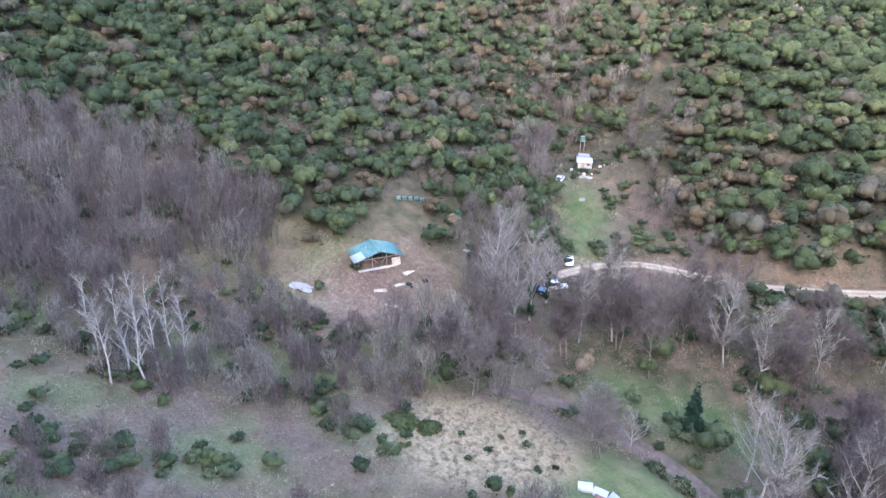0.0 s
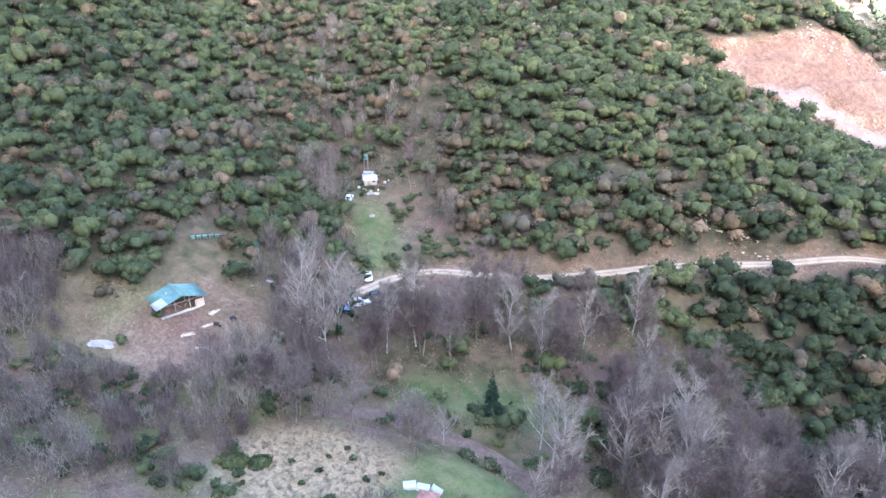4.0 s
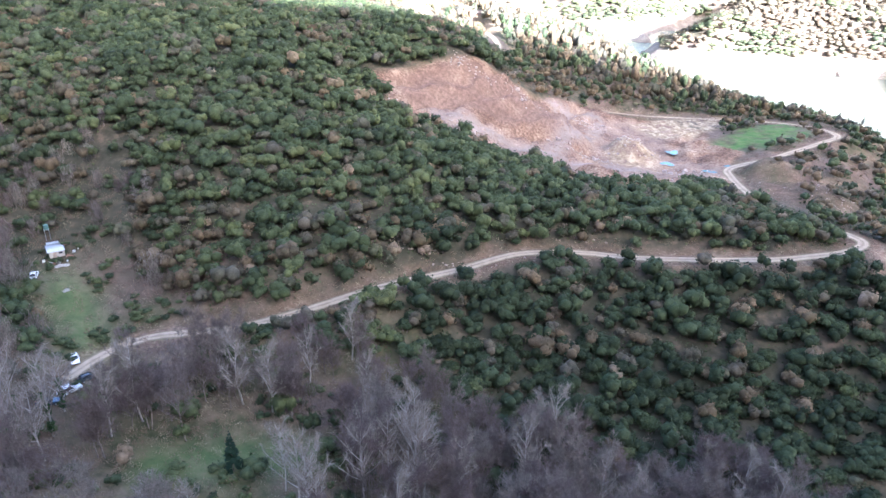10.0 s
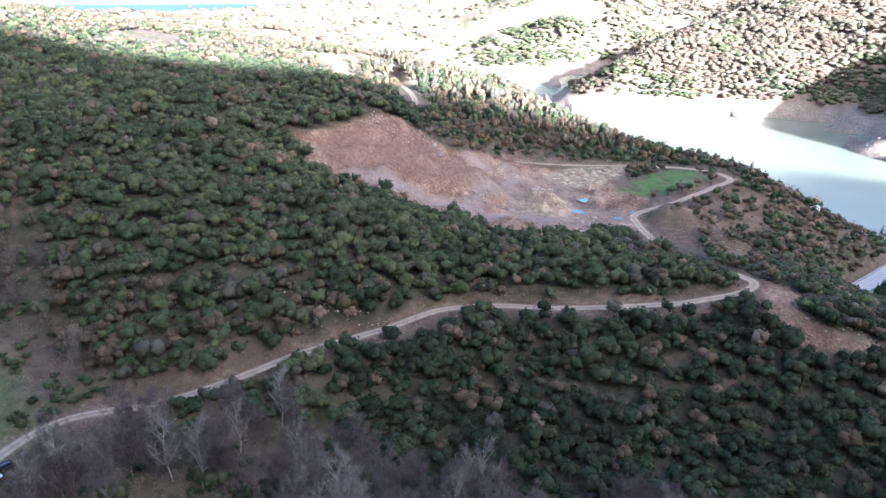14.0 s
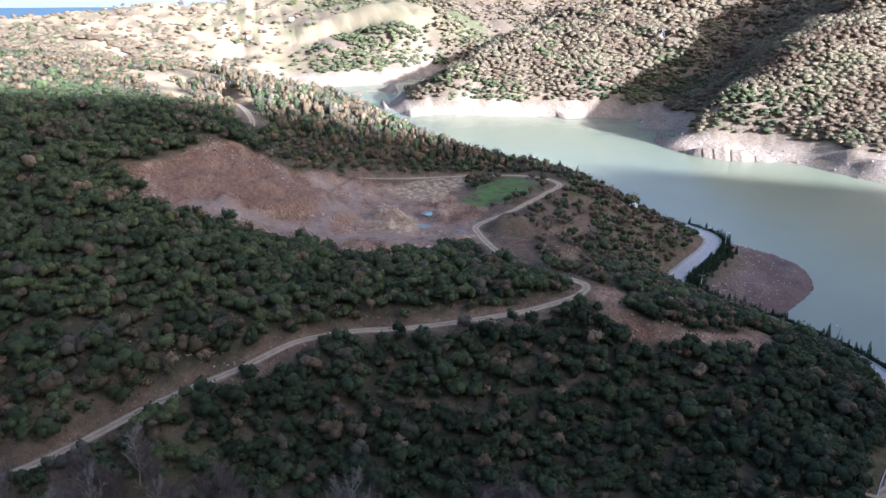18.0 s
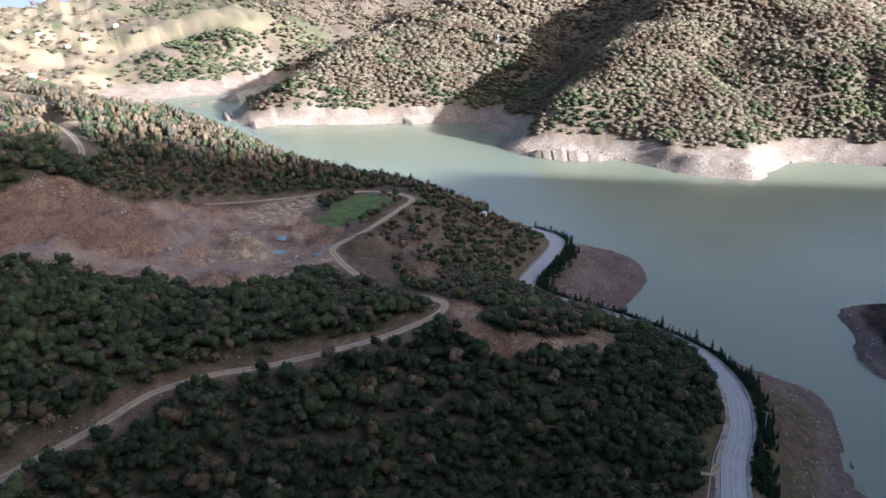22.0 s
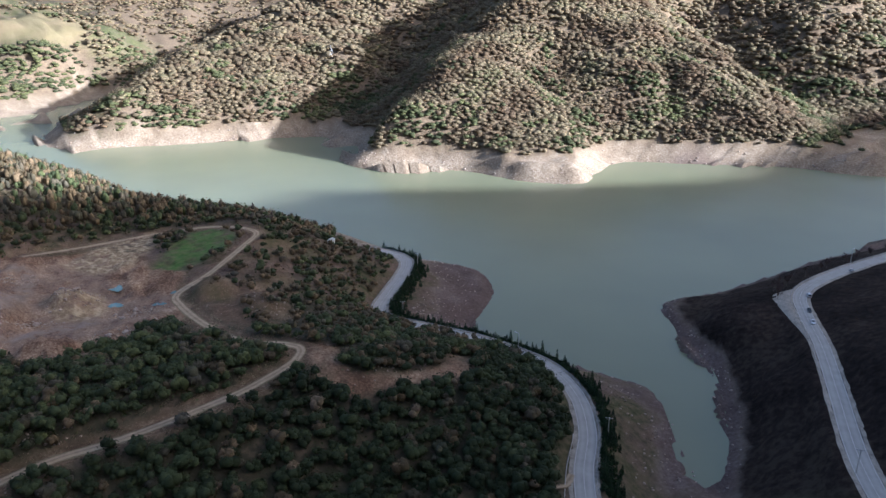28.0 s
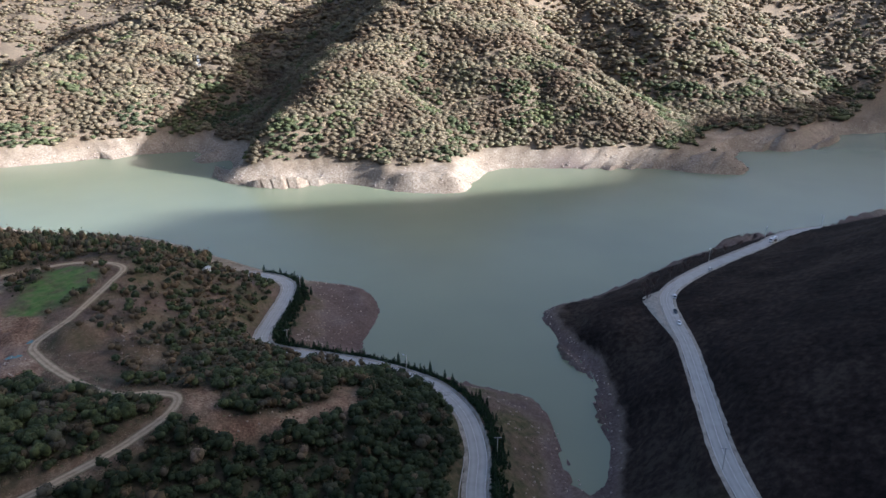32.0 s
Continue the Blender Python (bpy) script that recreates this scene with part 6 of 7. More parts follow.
def crumpled(name, material, label, category, x, y, rx, ry, high, seed, turn=0):
    """A sheet thrown over a heap: an uneven low mound with folds."""
    rngc = np.random.RandomState(seed)
    n = 15
    u, v = np.meshgrid(np.linspace(-1, 1, n), np.linspace(-1, 1, n))
    d = np.clip(1 - u ** 2 * v ** 2 - 0.45 * (u ** 2 + v ** 2), 0, 1)
    z = high * d * (0.65 + 0.35 * np.sin(3.1 * u + 2 * v + seed)) + rngc.normal(0, 0.05, u.shape) * high + 0.06
    px, py = u * rx * (1 + 0.12 * np.sin(4 * v + seed)), v * ry * (1 + 0.15 * np.sin(3 * u + 1))
    c, s = math.cos(radians(turn)), math.sin(radians(turn))
    wx, wy = x + c * px - s * py, y + s * px + c * py
    top = np.stack([px, py, ground(wx, wy) - floor_at(x, y) + z], -1).reshape(-1, 3)
    low = top - (0, 0, 0.05)
    f = grid_faces(n, n)
    me = mesh_from(name, np.vstack([top, low]), np.vstack([f, f[:, ::-1] + n * n]))
    me.materials.append(material)
    ob = tagged(new(name, me), label, category)
    ob.matrix_basis = on_ground(x, y, turn)
    return ob


crumpled("tarpaulin", CLOTH, "crumpled white tarpaulin over a heap in the bare thicket", "tarpaulin", -110.5, 67.8, 2.0, 0.9, 0.7, 3, 35)
crumpled("plastic_sheet", CLOTH, "dropped white plastic sheet by the bare trees", "plastic sheet", -102.6, 101.5, 1.0, 0.5, 0.25, 5, 20)
for k in range(6):
    hive = thing("beehive", "teal painted wooden beehive in a row on the slope", "beehive", on_ground(-120.0 + 0.44 * k, 97.3 + 1.22 * k, 70), "row of beehives")
    block("hive_body", (0.75, 0.55, 0.5), TEAL, hive, (0, 0, 0.45))
    block("lid", (0.85, 0.65, 0.12), TEAL, hive, (0, 0, 0.77), label="teal flat lid")
    for s in (-1, 1):
        block("leg", (0.08, 0.5, 0.24), TIMBER, hive, (0.28 * s, 0, 0.1))
bin_ob = thing("water_barrel", "dark green barrel beside the earth path", "barrel", on_ground(-112.5, 107.5, 0))
rod("drum", 0.55, 0.55, 1.3, GREEN_PAINT, bin_ob, (0, 0, 0.65), sides=18)
rod("rim_band", 0.58, 0.58, 0.08, GREEN_PAINT, bin_ob, (0, 0, 1.0), sides=18)


# ---- the metal-roofed hut in the glade ----
def make_hut():
    hut = thing("hut", "low hut with pale metal sheet roof and rusty patches", "hut", on_ground(-117.2, 155.5, -50) @ Matrix.Diagonal((0.9, 0.9, 0.72, 1)))
    for s in (-1, 1):
        block("wall", (4.4, 0.12, 2.1), PLASTER, hut, (0, s * 1.9, 0.95))
        block("end_wall", (0.12, 3.7, 2.1), PLASTER, hut, (s * 2.2, 0, 0.95))
    for k in range(3):
        y0 = -2.4 + 1.5 * k
        wavy_sheet("roof_sheet", [(2.6, y0, 2.15), (2.6, y0 + 1.52, 2.15), (-2.6, y0 + 1.52, 2.75), (-2.6, y0, 2.75)], 6, 0.025, ZINC, hut)
    wavy_sheet("roof_sheet", [(-0.6, 2.1, 2.55), (-0.6, 3.3, 2.55), (-3.0, 3.3, 2.85), (-3.0, 2.1, 2.85)], 5, 0.025, RUST, hut, "rusty red roof sheet")
    wavy_sheet("roof_sheet", [(-2.7, -1.9, 2.85), (-2.7, 1.3, 2.85), (-4.4, 1.3, 3.05), (-4.4, -1.9, 3.05)], 8, 0.025, ZINC, hut, "pale grey lean-to roof sheet")
    for y in (-1.7, 1.1):
        block("post", (0.12, 0.12, 2.9), TIMBER, hut, (-4.2, y, 1.45))
    block("door", (0.06, 0.85, 1.9), TIMBER, hut, (2.28, -0.6, 0.95))
    slab("window", [(2.27, 0.5, 1.1), (2.27, 1.4, 1.1), (2.27, 1.4, 1.7), (2.27, 0.5, 1.7)], 0.03, DARK_GLASS, hut)
    return hut


make_hut()
tower = thing("water_tank_stand", "small teal water tank on a metal stand", "water tank", on_ground(-121.8, 159.8, -50))
for sx in (-1, 1):
    for sy in (-1, 1):
        rod("leg", 0.05, 0.05, 3.0, STEEL, tower, (0.5 * sx, 0.5 * sy, 1.5))
block("platform", (1.3, 1.3, 0.08), STEEL, tower, (0, 0, 3.0))
rod("tank", 0.6, 0.6, 1.2, TEAL, tower, (0, 0, 3.65), sides=18, label="teal plastic tank")
rngj = np.random.RandomState(5)
for k in range(12):
    a = rngj.uniform(-1.2, 1.4)
    d = rngj.uniform(3.2, 5.2)
    px, py = -117.2 + d * math.cos(a - 0.87), 155.5 + d * math.sin(a - 0.87)
    kind = k % 3
    junk = thing("crate" if kind else "bucket", "white plastic crate in the clutter before the hut" if kind else "white bucket in the clutter before the hut", "crate" if kind else "bucket", on_ground(px, py, rngj.uniform(0, 180)), "clutter before the hut")
    if kind:
        for sx in (-1, 1):
            block("side", (0.04, 0.6, 0.45), WHITE if kind == 1 else RUST, junk, (0.4 * sx, 0, 0.25))
            block("side", (0.84, 0.04, 0.45), WHITE if kind == 1 else RUST, junk, (0, 0.3 * sx, 0.25))
        block("bottom", (0.8, 0.6, 0.04), WHITE if kind == 1 else RUST, junk, (0, 0, 0.05))
    else:
        rod("pail", 0.16, 0.2, 0.36, WHITE, junk, (0, 0, 0.18), sides=14)
        rod("rim", 0.215, 0.215, 0.03, WHITE, junk, (0, 0, 0.36), sides=14)
crumpled("tarpaulin", CLOTH, "white sheet spread over a stack before the hut", "tarpaulin", -113.6, 151.8, 1.6, 0.6, 0.7, 9, 25)
crumpled("tarpaulin", CLOTH, "pinkish-white cloth bundle lying in the glade", "tarpaulin", -107.5, 143.0, 0.8, 0.5, 0.5, 12, 60)

# the tin shack by the meadow
shack = thing("tin_shack", "small tin shack with a rusty red roof and white sheets", "shack", on_ground(-42.6, 67.6, 20) @ Matrix.Diagonal((0.75, 0.75, 0.75, 1)))
for s in (-1, 1):
    block("wall", (3.4, 0.1, 2.0), ZINC, shack, (0, s * 1.3, 0.9))
    block("end_wall", (0.1, 2.5, 2.0), ZINC, shack, (s * 1.65, 0, 0.9))
wavy_sheet("roof_sheet", [(1.9, -1.6, 2.0), (1.9, 1.6, 2.0), (-1.9, 1.6, 2.4), (-1.9, -1.6, 2.4)], 9, 0.03, RUST, shack, "rusty red roof sheet")
block("door", (0.05, 0.8, 1.7), TIMBER, shack, (1.72, 0.3, 0.85))
for k, (px, py, turn) in enumerate(((-45.2, 70.4, 15), (-43.6, 71.2, -10), (-46.8, 69.6, 40))):
    sheet = thing("metal_sheet", "pale grey metal sheet leaning on posts beside the shack", "metal sheet", on_ground(px, py, turn), "leaning sheets")
    wavy_sheet("sheet", [(-0.9, -0.5, 0.1), (0.9, -0.5, 0.1), (0.9, 0.5, 0.9), (-0.9, 0.5, 0.9)], 8, 0.02, ZINC, sheet)
    for s in (-1, 1):
        rod("prop", 0.04, 0.04, 1.0, TIMBER, sheet, (0.7 * s, 0.5, 0.45))


# ---- roadside: poles, rails, trees, traffic ----
def make_pole(x, y, turn, lamp=False, high=8.6):
    pole = thing("street_lamp" if lamp else "power_pole", "pale concrete street lamp beside the lake road" if lamp else "concrete power pole with a steel crossarm beside the road", "street lamp" if lamp else "power pole", on_ground(x, y, turn, -0.3), "roadside poles")
    bm = bmesh.new()
    cyl(bm, 0.19, 0.11, high, (0, 0, high / 2), sides=8)
    part("shaft", done("shaft", bm, CONCRETE), pole)
    if lamp:
        block("lamp_arm", (1.7, 0.08, 0.08), STEEL, pole, (0.8, 0, high + 0.1), (0, -8, 0))
        block("lamp_head", (0.7, 0.28, 0.14), STEEL, pole, (1.7, 0, high + 0.2), (0, -8, 0))
    else:
        block("crossarm", (0.12, 2.6, 0.14), STEEL, pole, (0, 0, high - 0.2))
        for s in (-1, 1):
            block("brace", (0.06, 1.1, 0.06), STEEL, pole, (0, 0.5 * s, high - 0.62), (s * 40, 0, 0))
        for y in (-1.15, 0.0, 1.15):
            rod("insulator", 0.07, 0.05, 0.26, WHITE, pole, (0, y, high), sides=8)
    return pole


for x, y, turn, lamp in ((173.3, 121.6, 40, False), (198.8, 190.6, 100, True), (183.6, 256.4, 60, False), (229.0, 304.2, 45, False), (204.5, 54.8, 35, False), (421, 141.5, 80, False), (493, 130.0, 80, False), (553, 108.5, 90, True), (125, 596, 60, True)):
    make_pole(x, y, turn, lamp)


def make_rail(line, start, end, offset, label):
    """A crash barrier: a folded steel beam on posts."""
    cut = line[start:end]
    p = cut[:, :2] + lateral(cut) * offset
    rail = thing("crash_barrier", label, "crash barrier", pose(p[0, 0], p[0, 1], cut[0, 2]))
    base = np.array([p[0, 0], p[0, 1], cut[0, 2]])
    side = lateral(cut)
    rows = []
    for o, z in ((0.0, 0.48), (0.05, 0.55), (0.0, 0.62), (0.05, 0.69), (0.0, 0.76), (-0.02, 0.76), (-0.02, 0.48)):
        rows.append(np.column_stack([p + side * o, cut[:, 2] + z]) - base)
    v = np.stack(rows, 1)
    me = mesh_from("beam", v.reshape(-1, 3), grid_faces(len(rows), len(cut)))
    me.materials.append(STEEL)
    part("beam", me, rail)
    bm = bmesh.new()
    box(bm, (0.1, 0.06, 1.1), (0, 0, 0.2))
    post = done("post", bm, STEEL)
    for i in range(0, len(cut), 4):
        part("post", post, rail, "", pose(*(p[i] - side[i] * 0.06 - base[:2]), cut[i, 2] - base[2], 0, 0, math.degrees(math.atan2(side[i, 1], side[i, 0]))))
    return rail


make_rail(LAKE_ROAD, 4, len(LAKE_ROAD) - 60, -4.0, "dark steel crash barrier along the lake side of the road")
make_rail(LAKE_ROAD, len(LAKE_ROAD) - 56, len(LAKE_ROAD) - 4, -4.0, "steel crash barrier on the outer bend")
make_rail(LAKE_ROAD, len(LAKE_ROAD) - 112, len(LAKE_ROAD) - 62, 4.2, "steel crash barrier on the hill side of the bend")
make_rail(CAPE_ROAD, 100, 330, 4.3, "steel crash barrier on the water side of the cape road")
kerb_line = LAKE_ROAD[6:52]
kerb = kerb_line.copy()
kerb[:, :2] += lateral(kerb_line) * (5.0 + 2.2 * np.linspace(1, 0, len(kerb_line))[:, None] ** 2)
bm_rows = []
for o, l in ((-0.15, -0.2), (-0.12, 0.5), (0.12, 0.5), (0.15, -0.2)):
    bm_rows.append(np.column_stack([kerb[:, :2] + lateral(kerb) * o, kerb[:, 2] + l]))
me = mesh_from("low_wall", np.stack(bm_rows, 1).reshape(-1, 3), grid_faces(4, len(kerb)))
me.materials.append(CONCRETE)
tagged(new("low_wall", me), "low pale concrete wall on the hill side of the road", "low wall")
# the lay-by on the cape
lay_line = CAPE_ROAD[118:206]
lay_wide = 0.6 + 11.0 * np.linspace(0.0, 1.0, len(lay_line)) ** 1.6 * smooth(len(lay_line) - 1, len(lay_line) - 16, np.arange(len(lay_line)))
lay_rows = []
for u in np.linspace(0, 1, 7):
    xy = lay_line[:, :2] + lateral(lay_line) * (3.6 + lay_wide * u)[:, None]
    lay_rows.append(np.column_stack([xy, ground(xy[:, 0], xy[:, 1]) + 0.16 - 0.12 * u ** 4]))
me = mesh_from("pavement", np.stack(lay_rows, 1).reshape(-1, 3), grid_faces(7, len(lay_line)))
me.materials.append(GRAVEL)
tagged(new("pavement", me), "pale gravel lay-by beside the cape road", "lay-by", kind="structure")
side_track = spline([(146, 114, 0), (140, 112, 0), (132, 111.2, 0), (122, 110.8, 0), (115, 113.4, 0), (108, 114, 0), (98, 112, 0)])
side_track[:, 2] = ground(side_track[:, 0], side_track[:, 1]) + 0.12
tagged(new("track", ribbon("side_track", side_track, (-1.7, -0.9, 0, 0.9, 1.7), (-0.06, 0.04, 0.07, 0.04, -0.06), DIRT, 0.3, 11)), "pale dirt track that leaves the lake road", "dirt road", kind="structure")

for x, y, turn, paint, tall, label in ((345.9, 131.6, 32, CAR_WHITE, True, "white van driving on the cape road"), (324.7, 122.0, 210, CAR_DARK, False, "dark car driving on the cape road"), (311.6, 114.6, 212, CAR_WHITE, False, "white car driving on the cape road"), (405.0, 134.6, 2, CAR_WHITE, False, "white car on the straight of the cape road")):
    d = np.hypot(CAPE_ROAD[:, 0] - x, CAPE_ROAD[:, 1] - y).argmin()
    make_car(label, paint, pose(x, y, CAPE_ROAD[d, 2] + 0.06, 0, 0, turn), 4.9 if tall else 4.2, 1.85 if tall else 1.72, 2.0 if tall else 1.46, tall)
d = np.hypot(CAPE_ROAD[:, 0] - 490, CAPE_ROAD[:, 1] - 125).argmin()
mixer = thing("mixer_truck", "white cement mixer truck on the cape road", "truck", pose(490, 123.6, CAPE_ROAD[d, 2] + 0.06, 0, 0, 170))
block("chassis", (8.0, 1.0, 0.35), BLACK, mixer, (0, 0, 0.9))
block("cab", (2.0, 2.4, 2.3), CAR_WHITE, mixer, (3.2, 0, 1.95), bevel=0.12)
block("windscreen", (0.05, 2.0, 0.9), DARK_GLASS, mixer, (4.22, 0, 2.4))
bm = bmesh.new()
cyl(bm, 0.7, 1.15, 2.2, (1.0, 0, 0), (0, 90, 0), 18)
cyl(bm, 1.15, 0.55, 2.6, (-1.4, 0, 0), (0, 90, 0), 18)
for vert in bm.verts:
    vert.co.x *= -1
part("drum", done("drum", bm, WHITE, 0, True), mixer, "white mixing drum", pose(-0.9, 0, 2.35, 0, 10, 0))
for x in (3.0, -1.4, -2.8):
    for s in (-1, 1):
        wheel = rod("wheel", 0.5, 0.5, 0.35, BLACK, mixer, (x, s * 1.0, 0.5), (90, 0, 0), sides=16)
        rod("rim", 0.28, 0.28, 0.37, STEEL, wheel, sides=10)


# ---- conifers ----
def make_conifer(label, seed, high, wide, at, group="", tint=0.3, name="conifer"):
    """A young conifer: a straight trunk and tiers of drooping needle sprays."""
    r = np.random.RandomState(seed)
    ob = thing(name, label, "conifer", at, group)
    part("trunk", rod_mesh("trunk", [(np.array([0, 0, -0.3]), np.array([0, 0, high]), 0.04 * wide + 0.03, 0.02)], 6, BARK), ob)
    n = 130
    t = r.uniform(0.06, 1.0, n) ** 0.8
    a = r.uniform(0, 6.283, n)
    reach = wide * (1 - t) ** 0.85 * r.uniform(0.75, 1.1, n) + 0.1
    p0 = np.stack([np.cos(a) * reach * 0.15, np.sin(a) * reach * 0.15, t * high], -1)
    p1 = np.stack([np.cos(a) * reach, np.sin(a) * reach, t * high - reach * 0.28 + 0.1], -1)
    side = np.stack([-np.sin(a), np.cos(a), 0 * a], -1) * (reach * 0.34 + 0.06)[:, None]
    mid = (p0 + p1) / 2 + (0, 0, 0.12)
    v = np.stack([p0, mid - side, p1, mid + side], 1).reshape(-1, 3)
    q = np.arange(n)[:, None] * 4
    me = mesh_from("needles", v, np.concatenate([q + (0, 1, 2), q + (0, 2, 3)]), False)
    layer(me, "tint", np.full(len(v), tint))
    me.materials.append(NEEDLES)
    part("needles", me, ob, "dark green needle sprays")
    return ob


make_conifer("dark green conifer standing alone at the meadow edge", 61, 8.6, 2.2, on_ground(-47.6, 95.2, 0), tint=0.15)
rngc = np.random.RandomState(77)
young = []
for i in range(3, len(LAKE_ROAD) - 6):
    for k in range(3):
        o = -(5.6 + rngc.uniform(0, 2.2) + 2.6 * k)
        if k == 2 and rngc.uniform() < 0.5 or rngc.uniform() < 0.22:
            continue
        p = LAKE_ROAD[i, :2] + lateral(LAKE_ROAD[i - 1:i + 2])[1] * o + rngc.uniform(-0.5, 0.5, 2)
        young.append(p)
young = np.array(young)
yz = ground(young[:, 0], young[:, 1])
ok = (yz > 3.5) & (near_line(young[:, 0], young[:, 1], LAKE_ROAD, 20)[0] > 4.8)
young, yz = young[ok], yz[ok]
order = rngc.permutation(len(young))[:290]
protos = [make_conifer("young dark conifer planted along the lake road", 700 + k, 3.6 + 0.4 * k, 1.0 + 0.08 * k, pose(*young[order[k]], yz[order[k]]), "conifers along the lake road", 0.1 + 0.15 * k) for k in range(5)]
for k, i in enumerate(order[5:]):
    s = rngc.uniform(0.7, 1.25)
    copy_thing(protos[k % 5], pose(*young[i], yz[i] - 0.1, 0, 0, rngc.uniform(0, 360)) @ Matrix.Diagonal((s, s, s * rngc.uniform(0.9, 1.2), 1)))

# dense dark hedge of evergreens between the lake road and the water
i = rngc.randint(20, len(LAKE_ROAD) - 10, 900)
o = rngc.uniform(5.2, 10.5, len(i))
hx, hy = (LAKE_ROAD[i, k] - lateral(LAKE_ROAD)[i, k] * o for k in (0, 1))
hz = ground(hx, hy)
ok = (hz > 5) & (near_line(hx, hy, LAKE_ROAD, 20)[0] > 5.0)
hx, hy, hz = hx[ok], hy[ok], hz[ok]
hr = rngc.uniform(0.8, 1.5, len(hx))
stuff("hedge", crowns(np.stack([hx, hy, hz - 0.1], -1), hr, hr * rngc.uniform(1.3, 2.2, len(hx)), 46, 0.45, rngc.uniform(0, 1, len(hx)), 37, 0.0), NEEDLES, "dark evergreen hedge on the bank below the lake road", "hedge")

# ---- trees that stand out ----
def tree_at(name, label, x, y, seed, high, wide, bark, tint, **more):
    make_bare_tree(name, label, seed, high, wide, bark, tint, on_ground(x, y, (seed * 47) % 360, -0.2), **more)


for x, y, seed, high, ivy in ((-80.2, 86.1, 801, 21, True), (-84.0, 93.5, 802, 20, True), (-82.0, 89.5, 803, 23, False), (-83.5, 103.7, 804, 15, True), (-78.5, 90.5, 805, 18, False), (-81.0, 96.5, 806, 19, True)):
    tree_at("bare_tree", "tall pale-barked leafless tree with ivy on its trunk" if ivy else "tall pale-barked leafless tree over the stream", x, y, seed, high, 5.2, PALE_BARK, 0.7, limbs=22, twigs=1300, width=0.03, ivy=ivy)
for k, (x, y) in enumerate(((-92.5, 30.6), (-95.0, 33.5), (-94.0, 37.0), (-97.5, 36.0), (-95.0, 41.1), (-99.0, 40.5), (-90.8, 34.5), (-98.0, 31.0))):
    tree_at("birch", "white-stemmed leafless birch in a close group", x, y, 820 + k, 15 + 0.9 * (k % 4), 2.6, PALE_BARK, 0.75, limbs=16, twigs=700, width=0.025, group="white-stemmed birches")
for k, (x, y, high) in enumerate(((-31.5, 86.2, 12), (-37.5, 92.2, 11), (-34.0, 88.8, 12.5), (-24.9, 95.5, 13), (-18.8, 104.5, 13.5), (-16.2, 100.8, 14), (-21.5, 101.5, 12), (-54.6, 81.0, 7), (-50.5, 84.4, 6), (-8.5, 101.0, 11))):
    tree_at("bare_tree", "slender pale leafless tree above the mauve thicket", x, y, 840 + k, high * 1.4, high * 0.42, PALE_BARK, 0.75, limbs=20, twigs=1000, width=0.028, group="pale leafless trees")
for k, (x, y, r, h, t, label) in enumerate(((-71.8, 71.6, 3.4, 7.6, 0.2, "large round dark evergreen bush at the straw field"), (-161.1, 63.5, 2.6, 5.4, 0.97, "russet-leaved oak among dark evergreens"), (-90.0, 45.0, 2.0, 2.8, 0.3, "rounded green bush in dry grass"), (-82.3, 53.1, 1.6, 2.4, 0.62, "yellow-green bush in dry grass"), (-68.6, 59.1, 2.2, 1.4, 0.58, "low bright green bramble patch"),
                                            (-66.0, 61.0, 1.8, 1.2, 0.5, "low green bramble patch"), (-84.3, 79.0, 1.9, 3.4, 0.7, "yellowing bush below the shed"), (-103.0, 63.0, 1.2, 1.8, 0.95, "rust-brown shrub in the thicket"), (-90.5, 155.3, 1.9, 3.2, 1.0, "pinkish brown-leaved tree at the glade edge"), (-63.2, 149.7, 1.8, 3.0, 1.0, "pinkish brown-leaved tree above the track"),
                                            (-114.5, 101.0, 2.2, 4.2, 0.86, "pale brown leafing tree above the beehives"), (-110.0, 104.0, 1.5, 3.0, 1.0, "straw-coloured shrub by the path"), (-29.0, 173.0, 1.8, 3.0, 0.98, "pink-brown tree on the green slope"), (-151.0, 129.0, 2.0, 4.0, 0.9, "yellow-brown tree in the ravine"), (-90.0, 128.0, 1.6, 2.2, 0.4, "green bush beside the parked cars"))):
    make_shrub("shrub", label, 900 + k, r, h, t, on_ground(x, y, 0, -0.15), "", None, 620, 0.42)
tree_at("bare_tree", "rounded dark leafless tree by the field road", 152.0, 331.0, 870, 7.0, 2.8, BARK, 0.2, limbs=14, twigs=700, width=0.04)
for k, (x, y) in enumerate(((-99.0, 171.0), (-101.0, 168.5))):
    tree_at("bare_tree", "grey leafless tree on the green slope", x, y, 875 + k, 7.5, 2.4, BARK, 0.6, limbs=12, twigs=420, width=0.035)

